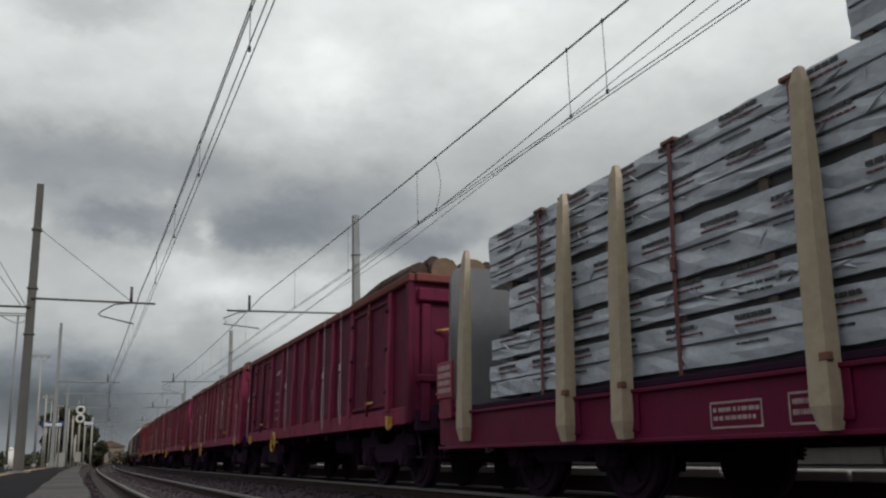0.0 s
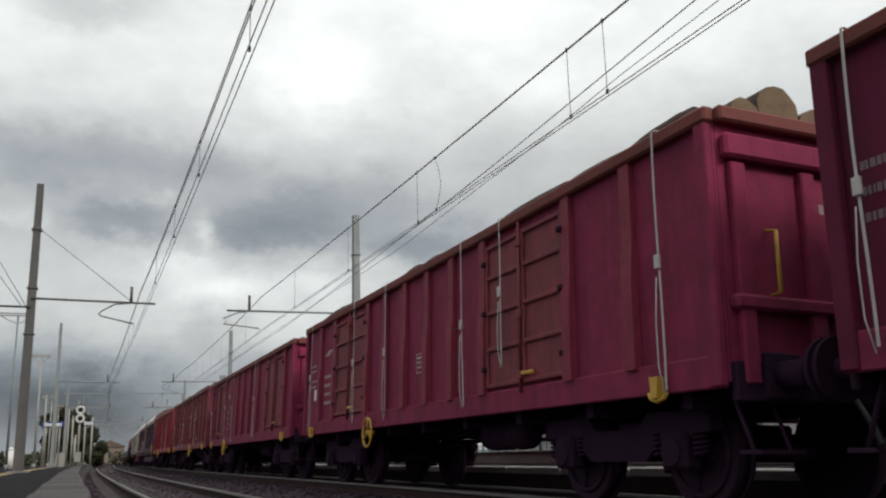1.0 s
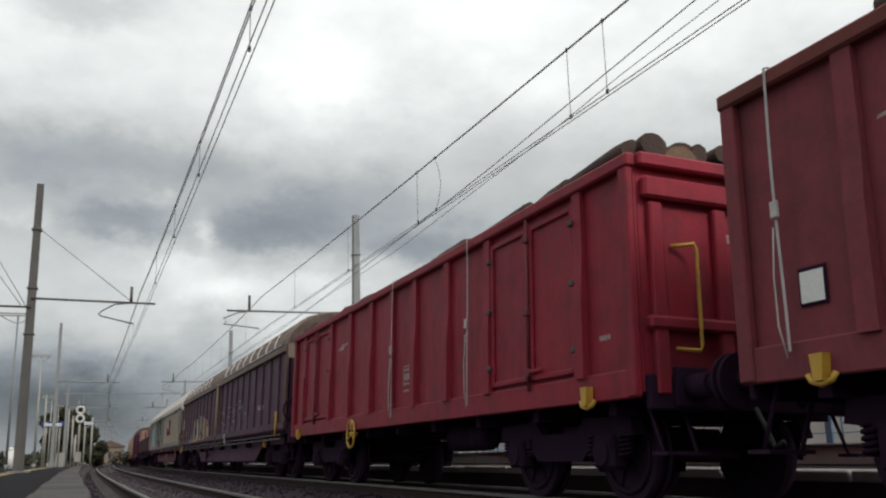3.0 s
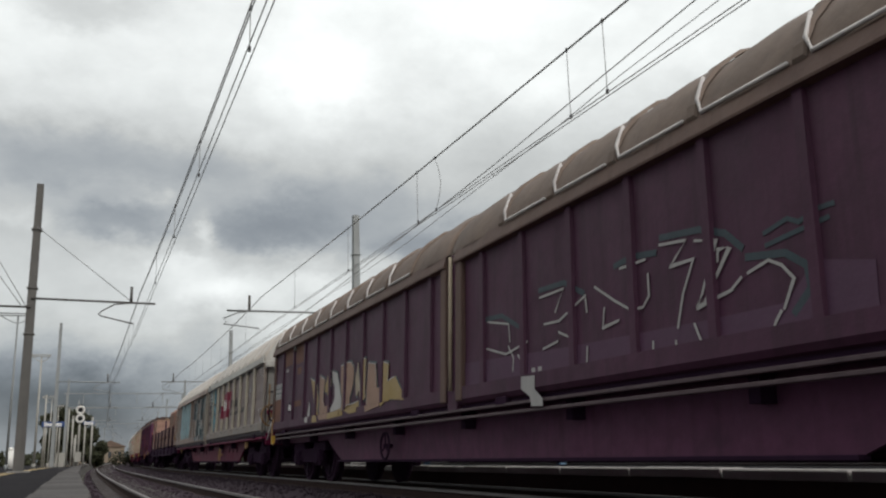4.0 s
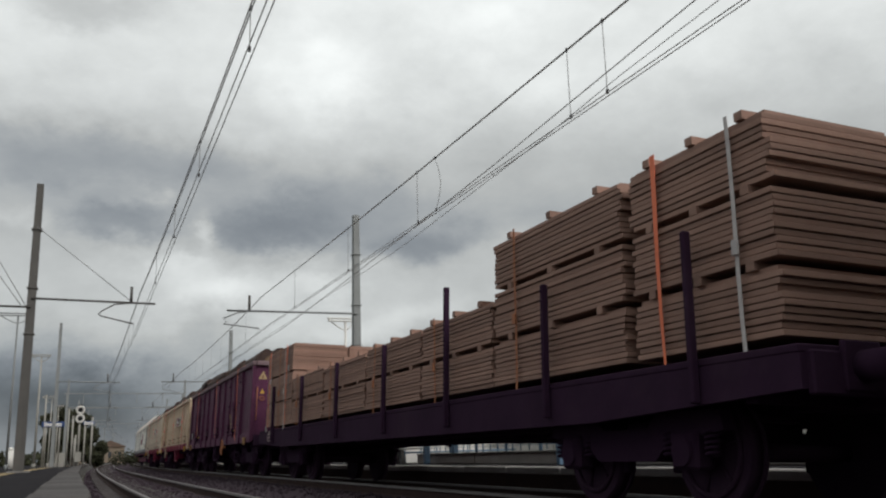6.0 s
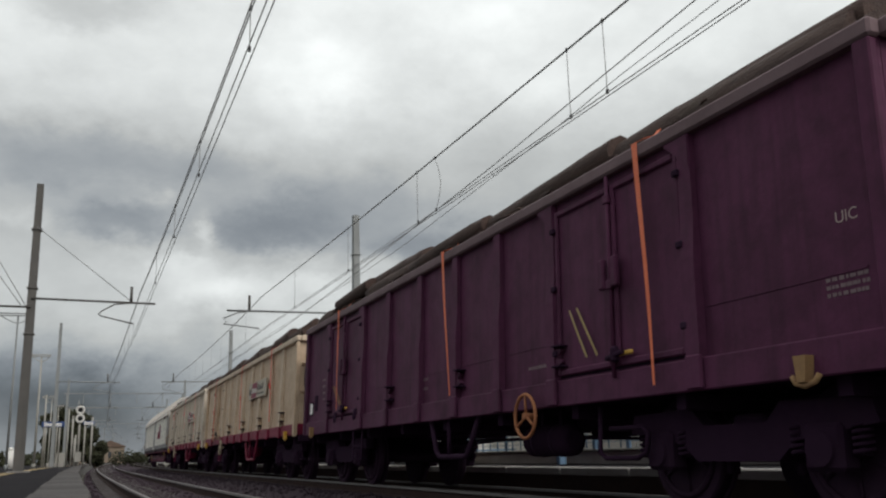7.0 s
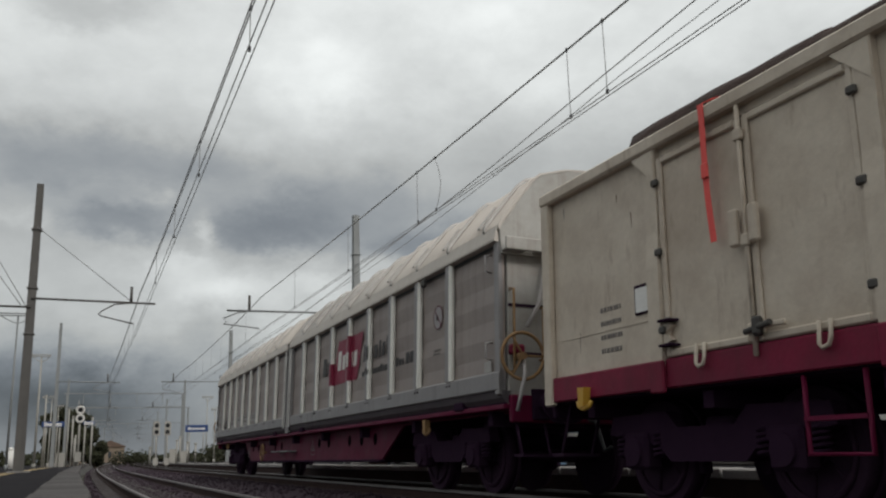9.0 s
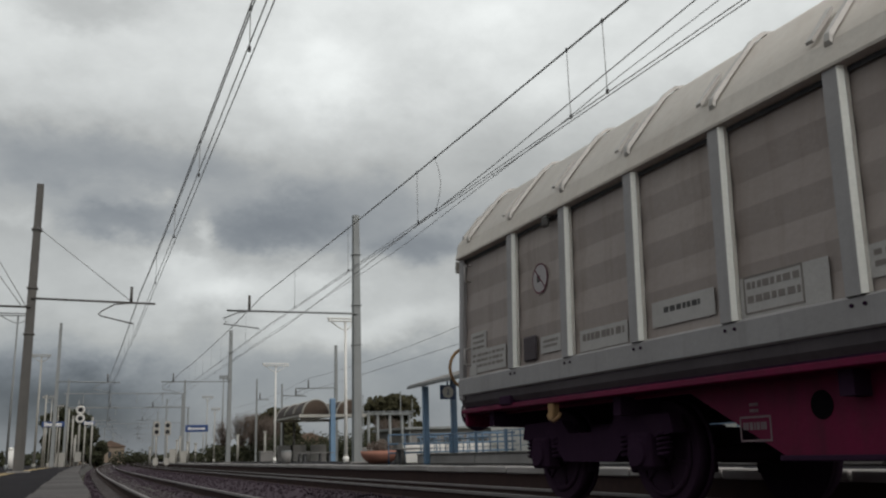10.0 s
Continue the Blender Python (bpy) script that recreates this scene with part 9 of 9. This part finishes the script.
def signal(x, y, z, h_base, heads, label):
    t = thing("railway_signal", label, "signal", group="signals", at=(x, y, h_base))
    part("post", Geo().cyl((0, 0, 0), (0, 0, z - h_base + 0.2), 0.06, 8), "pole", t)
    ring = heads == "ring"
    zt = z - h_base
    w = 0.17 if ring else 0.27
    part("back_plate", Geo().prism([(-w, zt - 0.75), (w, zt - 0.75), (w, zt + 0.25), (w * 0.6, zt + 0.45), (-w * 0.6, zt + 0.45), (-w, zt + 0.25)], "y", -0.09, -0.06), "black" if ring else "pole", t, "dark signal plate" if ring else "pale signal plate")
    for dz in (0.1, -0.45):
        zz = zt + dz
        part("signal_lens", Geo().cyl((0, -0.16, zz), (0, -0.09, zz), 0.15, 14), "lens", t)
        part("signal_hood", Geo().ring((0, -0.14, zz), "y", 0.22 if ring else 0.16, 0.065 if ring else 0.025, 18, 6), "white" if ring else "black", t)
    part("signal_box", Geo().box(-0.2, 0.2, -0.15, 0.15, 0.3, 0.9, 0.02), "pole", t)


def station_sign(x0, x1, y, z0, z1, base, label):
    t = thing("station_sign", label, "sign", group="station signs", at=((x0 + x1) / 2, y, base))
    w = (x1 - x0) / 2
    for sx in (-0.6, 0.6):
        part("post", Geo().cyl((sx * w, 0, 0), (sx * w, 0, z1 - base), 0.045, 8), "pole", t)
    p = part("panel", Geo().box(-w, w, -0.09, -0.05, z0 - base, z1 - base, 0.012), "navy", t, "navy blue enamel panel")
    zz = (z0 + z1) / 2 - base
    g = Geo()
    x = -w * 0.78
    r = random.Random(3)
    while x < w * 0.72:
        k = r.uniform(0.06, 0.12) * w
        g.box(x, x + k, -0.094, -0.091, zz - 0.12, zz + (0.13 if x < -w * 0.6 else 0.06))
        x += k + 0.03 * w
    part("lettering", g, "white", p)


def build_station():
    lamp_post(9.81, 33.0, 5.65, "pale double-armed lamp post on the island platform", arms=((-0.72, -0.1), (0.1, 0.42)), r=0.075, mat="white")
    lamp_post(10.28, 48.0, 5.4, "pale lamp post with a wide flat head", arms=((-0.72, 0.0), (0.01, 0.72)), mat="white")
    lamp_post(-2.55, 45.0, 7.3, "tall grey lamp post with two arms on the platform", arms=((-0.9, -0.2), (0.2, 0.7)), base=0.285, mat="mast")
    lamp_post(-1.95, 62.0, 7.25, "tall pale lamp post on the platform", arms=((-0.6, 0.0), (0.05, 0.55)), base=0.285, r=0.08)
    lamp_post(-1.4, 75.0, 5.45, "slender lamp post on the platform", arms=((-0.7, 0.0), (0.05, 0.3)), base=0.285)
    lamp_post(-1.0, 84.0, 5.3, "slender lamp post on the platform", arms=((-0.3, 0.4),), base=0.285)
    lamp_post(10.6, 72.0, 4.3, "slender lamp post on the island platform", arms=((-0.3, 0.4),))
    lamp_post(12.2, 88.0, 6.3, "slender lamp post on the island platform", arms=((-0.5, 0.1), (0.1, 0.6)))
    # floodlight mast
    t = thing("floodlight_mast", "slim mast with a cluster of floodlights", "lamp post", at=(14.0, 90.0, -0.42))
    part("post", Geo().cyl((0, 0, 0), (0, 0, 8.9), 0.10, 8, 0.06), "mast", t)
    for k in range(4):
        part("floodlight", Geo().box(-0.4 + 0.22 * k, -0.24 + 0.22 * k, -0.1, 0.1, 8.7, 9.1, 0.02), "mast", t)
    # signals and signs
    signal(0.58, 62.0, 3.75, 0.285, "ring", "signal with two white-rimmed lamps on a post")
    signal(6.9, 80.0, 3.35, -0.2, "plate", "pale signal plate with two dark lamps")
    signal(7.8, 80.0, 3.35, -0.2, "plate", "pale signal plate with two dark lamps")
    station_sign(9.86, 11.92, 85.0, 2.98, 3.62, 0.235, "navy station name board on the island platform")
    station_sign(-1.60, -0.30, 60.0, 2.72, 3.05, 0.285, "navy station name board on the near platform")
    station_sign(0.75, 1.45, 60.0, 2.85, 3.05, 0.285, "small dark board on two posts")
    r = random.Random(12)
    for x, y, h in ((-1.45, 60.0, 4.6), (0.17, 60.0, 3.3), (0.45, 70.0, 2.4), (1.3, 60.0, 3.2), (-0.1, 68.0, 4.2), (0.5, 95.0, 2.8)):
        t = thing("platform_post", "pale slender post on the near platform", "post", group="platform posts", at=(x, y, 0.285))
        part("post", Geo().cyl((0, 0, 0), (0, 0, h - 0.285), 0.05, 8), "pole", t)
        part("cap", Geo().box(-0.07, 0.07, -0.07, 0.07, h - 0.285, h - 0.2, 0.01), "pole", t)
    for x, y, h in ((8.64, 80.0, 2.1), (9.0, 81.0, 2.4), (9.4, 79.0, 1.9), (6.6, 82.0, 1.6), (10.2, 80.0, 1.8), (12.1, 70.0, 2.2), (8.2, 95.0, 2.6), (13.4, 66.0, 2.3)):
        t = thing("platform_post", "pale slender post on the island platform", "post", group="platform posts", at=(x, y, 0.2))
        part("post", Geo().cyl((0, 0, 0), (0, 0, h - 0.2), 0.08, 8), "pole", t)
        part("cap", Geo().box(-0.13, 0.13, -0.13, 0.13, h - 0.2, h - 0.1, 0.01), "pole", t)
    for x, y, s in ((-0.45, 62.0, 0.9), (9.6, 84.0, 1.0), (8.9, 86.0, 1.2)):
        t = thing("equipment_cabinet", "pale trackside equipment cabinet", "cabinet", group="cabinets", at=(x, y, 0.235))
        part("body", Geo().box(-0.28, 0.28, -0.2, 0.2, 0, s, 0.02), "pole", t)
        part("cover", Geo().box(-0.31, 0.31, -0.23, 0.23, s, s + 0.05, 0.01), "pole", t)
    t = thing("white_tank", "white rounded tank beside the platform", "tank", at=(-3.3, 62.0, 0.285))
    part("body", Geo().cyl((0, 0, 0.0), (0, 0, 1.1), 0.3, 14, 0.26), "white", t)
    part("lid", Geo().cyl((0, 0, 1.1), (0, 0, 1.3), 0.26, 14, 0.1), "white", t)
    # barrel-vaulted stair canopy
    t = thing("stair_canopy", "pale blue steel canopy with barrel-vaulted dark roof sheets", "canopy", at=(0, 0, 0))
    for x0, x1 in ((11.78, 13.32), (13.72, 15.25)):
        n = 12
        c, rr = (x0 + x1) / 2, (x1 - x0) / 2
        prof = [(c - rr * math.cos(math.pi * k / n), 2.75 + 0.80 * math.sin(math.pi * k / n)) for k in range(n + 1)]
        inner = [(c - (rr - 0.03) * math.cos(math.pi * k / n), 2.75 + 0.77 * math.sin(math.pi * k / n)) for k in range(n, -1, -1)]
        part("vault_sheet", Geo().prism(prof + inner, "y", 48.05, 54.6), "polycarb", t)
        for y in (48.0, 50.2, 52.4, 54.6):
            part("vault_rib", Geo().tube([(q[0], y, q[1] + 0.02) for q in prof], 0.04, 6), "pole", t)
        for y in (48.0, 54.6):
            part("tie_beam", Geo().box(x0 - 0.2, x1 + 0.2, y - 0.06, y + 0.06, 2.60, 2.76, 0.01), "pole", t)
        for x in (x0, x1):
            part("eaves_beam", Geo().box(x - 0.05, x + 0.05, 48.0, 54.6, 2.66, 2.78, 0.01), "pole", t)
    for x, y in ((13.50, 48.0), (12.9, 54.6), (12.2, 54.6), (15.2, 54.6)):
        k = 0.14 if y < 50 else 0.06
        part("column", Geo().box(x - k, x + k, y - k, y + k, -0.1, 3.62 if y < 50 else 2.66, 0.02), "blue" if y < 50 else "mastbrown", t)
    for x, y in ((12.3, 54.4), (13.1, 54.4), (14.4, 54.4)):
        part("wall_panel", Geo().box(x - 0.5, x + 0.5, y, y + 0.06, 0.1, 1.2, 0.01), "concrete", t)
    # row of pale columns with a beam
    t = thing("pergola", "row of pale columns carrying a beam behind the platform", "pergola", at=(0, 0, 0))
    for x in (16.9, 17.5, 18.3, 19.1, 19.6):
        part("column", Geo().cyl((x, 52, -0.42), (x, 52, 2.9), 0.09, 10), "mast", t)
    part("beam", Geo().box(15.6, 19.8, 51.9, 52.1, 2.85, 3.0, 0.015), "mast", t)
    for k in range(9):
        part("rafter", Geo().box(15.7 + 0.5 * k, 15.78 + 0.5 * k, 51.4, 53.4, 3.0, 3.1, 0.01), "mast", t)
    # benches, planter, bin
    for x, y, w in ((10.5, 40.0, 1.5), (9.1, 24.0, 1.1), (11.2, 44.0, 1.4)):
        t = thing("platform_bench", "grey slatted platform bench", "bench", group="benches", at=(x, y, 0.235))
        for k in range(3):
            part("seat_slat", Geo().box(-w / 2, w / 2, -0.25 + 0.15 * k, -0.13 + 0.15 * k, 0.40, 0.44, 0.008), "concrete", t)
        for sx in (-0.38, 0.38):
            part("leg", Geo().prism([(-0.22, 0), (-0.16, 0), (0.0, 0.40), (0.18, 0), (0.24, 0), (0.1, 0.40), (-0.1, 0.40)], "x", sx * w - 0.03, sx * w + 0.03), "black", t)
    t = thing("planter", "wide terracotta bowl planter with dry plants", "planter", at=(9.14, 27.0, 0.235))
    v, f, n = [], [], 20
    for rr, z in ((0.30, 0.0), (0.46, 0.10), (0.58, 0.26), (0.61, 0.40), (0.55, 0.40), (0.50, 0.30)):
        v += [(rr * math.cos(2 * math.pi * i / n), rr * math.sin(2 * math.pi * i / n), z) for i in range(n)]
    f = [(k * n + i, k * n + (i + 1) % n, (k + 1) * n + (i + 1) % n, (k + 1) * n + i) for k in range(5) for i in range(n)]
    part("bowl", Geo().add(v, f + [tuple(range(n)), tuple(5 * n + i for i in range(n))], True), "clay", t)
    g = Geo()
    leaf_cloud(g, (0, 0, 0.5), 0.42, 260, 0.06, random.Random(91), 0.6)
    me = bpy.data.meshes.new("dry_plant")
    me.from_pydata([tuple(q) for q in g.v], [], g.f)
    me.materials.append(M["trunk"])
    part("dry_plant", me, "trunk", t)
    t = thing("litter_bin", "grey concrete litter bin on the platform", "bin", at=(8.65, 38.0, 0.235))
    part("body", Geo().cyl((0, 0, 0), (0, 0, 0.5), 0.2, 14, 0.23), "concrete", t)
    part("lid", Geo().cyl((0, 0, 0.5), (0, 0, 0.55), 0.24, 14, 0.2), "mast", t)
    for x, y in ((9.75, 26.6), (8.75, 24.0)):
        t = thing("bollard", "tapered grey concrete bollard on the platform", "bollard", group="bollards", at=(x, y, 0.235))
        part("body", Geo().cyl((0, 0, 0), (0, 0, 0.55), 0.14, 10, 0.08), "concrete", t)
        part("cap", Geo().cyl((0, 0, 0.55), (0, 0, 0.58), 0.08, 10, 0.05), "concrete", t)
    # stair shelter with the platform number
    t = thing("stair_shelter", "pale blue steel shelter with a sloping roof over the subway stair", "shelter", at=(0, 0, 0))
    for x, y in ((8.76, 22.0), (9.58, 22.0), (8.76, 15.0), (9.58, 15.0)):
        part("column", Geo().box(x - 0.075, x + 0.075, y - 0.07, y + 0.07, 0.235, 2.28 + (x - 8.76) * 0.22, 0.015), "blue", t)
    part("roof", Geo().prism([(8.50, 2.26), (10.8, 2.90), (10.8, 2.98), (8.50, 2.34)], "y", 14.0, 22.6), "concrete", t, "pale sloping roof slab")
    part("fascia", Geo().prism([(8.48, 2.24), (10.8, 2.885), (10.8, 2.93), (8.48, 2.285)], "y", 22.61, 22.66), "mastbrown", t)
    part("gutter", Geo().box(8.465, 8.505, 14.0, 22.6, 2.24, 2.32, 0.01), "mast", t)
    sg = thing("platform_number_sign", "navy square sign with a white disc and the number 2", "sign", at=(9.35, 21.85, 2.11))
    part("panel", Geo().box(-0.22, 0.22, -0.02, 0.02, -0.19, 0.19, 0.01), "navy", sg)
    part("disc", Geo().cyl((0, -0.024, 0), (0, -0.0205, 0), 0.16, 24), "white", sg)
    cu = bpy.data.curves.new("numeral", "FONT")
    cu.body = "2"
    cu.size = 0.21
    cu.align_x, cu.align_y = "CENTER", "CENTER"
    cu.extrude = 0.001
    tmp = bpy.data.objects.new("numeral", cu)
    me = bpy.data.meshes.new_from_object(tmp)
    bpy.data.objects.remove(tmp)
    me.materials.clear()
    me.materials.append(M["navy"])
    q = part("numeral", me, "navy", sg, at=(0, -0.027, 0))
    q.rotation_euler = (math.pi / 2, 0, 0)
    part("hanger", Geo().box(-0.02, 0.02, -0.015, 0.015, 0.19, 0.42), "blue", sg)
    # railings and low white walls beyond the shelter
    t = thing("ramp_railing", "pale blue railing with close bars beside the stair", "railing", at=(0, 0, 0))
    for z in (0.55, 0.80, 1.06):
        part("rail_bar", Geo().cyl((8.5, 24.3, z), (14.0, 24.3, z), 0.025, 8), "blue", t)
    for k in range(12):
        part("baluster", Geo().cyl((8.5 + 0.5 * k, 24.3, 0.235), (8.5 + 0.5 * k, 24.3, 1.06), 0.02, 6), "blue", t)
    t = thing("white_wall", "low whitewashed wall behind the railing", "wall", kind="structure")
    for k in range(4):
        part("wall_block", Geo().box(9.4 + 1.5 * k, 10.88 + 1.5 * k, 25.6, 25.75, 0.235, 0.78, 0.015), "white", t)
    t = thing("station_building", "low pale grey flat-roofed building with a row of dark windows", "building", at=(24.0, 52.0, -0.42))
    part("wall", Geo().box(-4.5, 9.0, 0.0, 6.0, 0, 2.35), "concrete", t)
    part("roof_slab", Geo().box(-4.8, 9.3, -0.3, 6.3, 2.352, 2.52, 0.02), "mast", t)
    for k in range(7):
        wn = part("window", Geo().box(-3.9 + 1.8 * k, -2.7 + 1.8 * k, -0.03, 0.02, 0.95, 1.85), "glass", t)
        part("frame", Geo().box(-3.98 + 1.8 * k, -2.62 + 1.8 * k, -0.05, -0.031, 1.85, 1.93), "blue", wn)
    for x, y, h in ((22.3, 70.0, 5.6), (23.6, 74.0, 5.2), (25.6, 70.0, 5.9), (27.4, 72.0, 5.4)):
        t = thing("lamp_pole", "thin distant grey pole behind the station", "pole", group="far poles", at=(x, y, -0.42))
        part("post", Geo().cyl((0, 0, 0), (0, 0, h), 0.05, 7, 0.03), "mast", t)
        part("cap", Geo().cyl((0, 0, h), (0, 0, h + 0.12), 0.06, 7), "mast", t)
    # low walls, cabinets and a parked kiosk beyond the platform
    for x, y, w, h in ((12.3, 60.0, 0.9, 0.9), (14.6, 56.0, 1.2, 0.8), (16.4, 50.0, 1.6, 0.9), (11.9, 26.4, 1.2, 0.75), (13.4, 26.4, 1.0, 0.9)):
        t = thing("low_block", "low grey rendered block beyond the platform", "wall block", group="low blocks", at=(x, y, -0.05))
        part("body", Geo().box(-w / 2, w / 2, -0.3, 0.3, 0, h, 0.03), "concrete", t)
        part("cover_slab", Geo().box(-w / 2 - 0.05, w / 2 + 0.05, -0.35, 0.35, h, h + 0.06, 0.01), "paleconcrete", t)
    # houses
    for x, y, w, d, h, lab in ((30.0, 120.0, 4.4, 5.0, 3.0, "low ochre house with a terracotta roof"), (9.2, 232.0, 6.6, 8.0, 4.4, "ochre trackside building with a pitched roof"), (3.2, 236.0, 4.2, 7.0, 3.2, "reddish low building by the line")):
        t = thing("house", lab, "house", group="houses", at=(x, y, -0.42))
        part("wall", Geo().box(-w / 2, w / 2, -d / 2, d / 2, 0, h), "plaster", t)
        part("roof", Geo().prism([(-w / 2 - 0.3, h), (0, h + w * 0.22), (w / 2 + 0.3, h), (w / 2 + 0.3, h - 0.12), (-w / 2 - 0.3, h - 0.12)], "y", -d / 2 - 0.3, d / 2 + 0.3), "tile", t)
        for k in range(3):
            xx = -w / 2 + w * (k + 0.5) / 3
            wn = part("window", Geo().box(xx - 0.35, xx + 0.35, -d / 2 - 0.03, -d / 2 + 0.02, h * 0.4, h * 0.72), "glass", t)
            part("frame", Geo().box(xx - 0.42, xx + 0.42, -d / 2 - 0.05, -d / 2 - 0.031, h * 0.72, h * 0.72 + 0.08), "plaster", wn)


build_trees()
build_station()


def train_pose(S, t):
    s = S - V * (t - T0)
    return pose(TRACK2 + KAP * s * s / 2, s, 0.0, 0.0, CANT, -math.degrees(KAP * s))


def motions():
    times = [0.5 * k for k in range(21)]
    for ob, S in MOVERS:
        walk(ob, [(t, train_pose(S, t)) for t in times])
    # rolling wheels: the axle turns as the train runs towards -y
    step = math.degrees(V / WR / FPS)
    for w, ay in WHEELS:
        walk(w, [(k / FPS, pose(0, ay, WR, (step * k) % 360.0, 0, 0)) for k in range(301)])


motions()
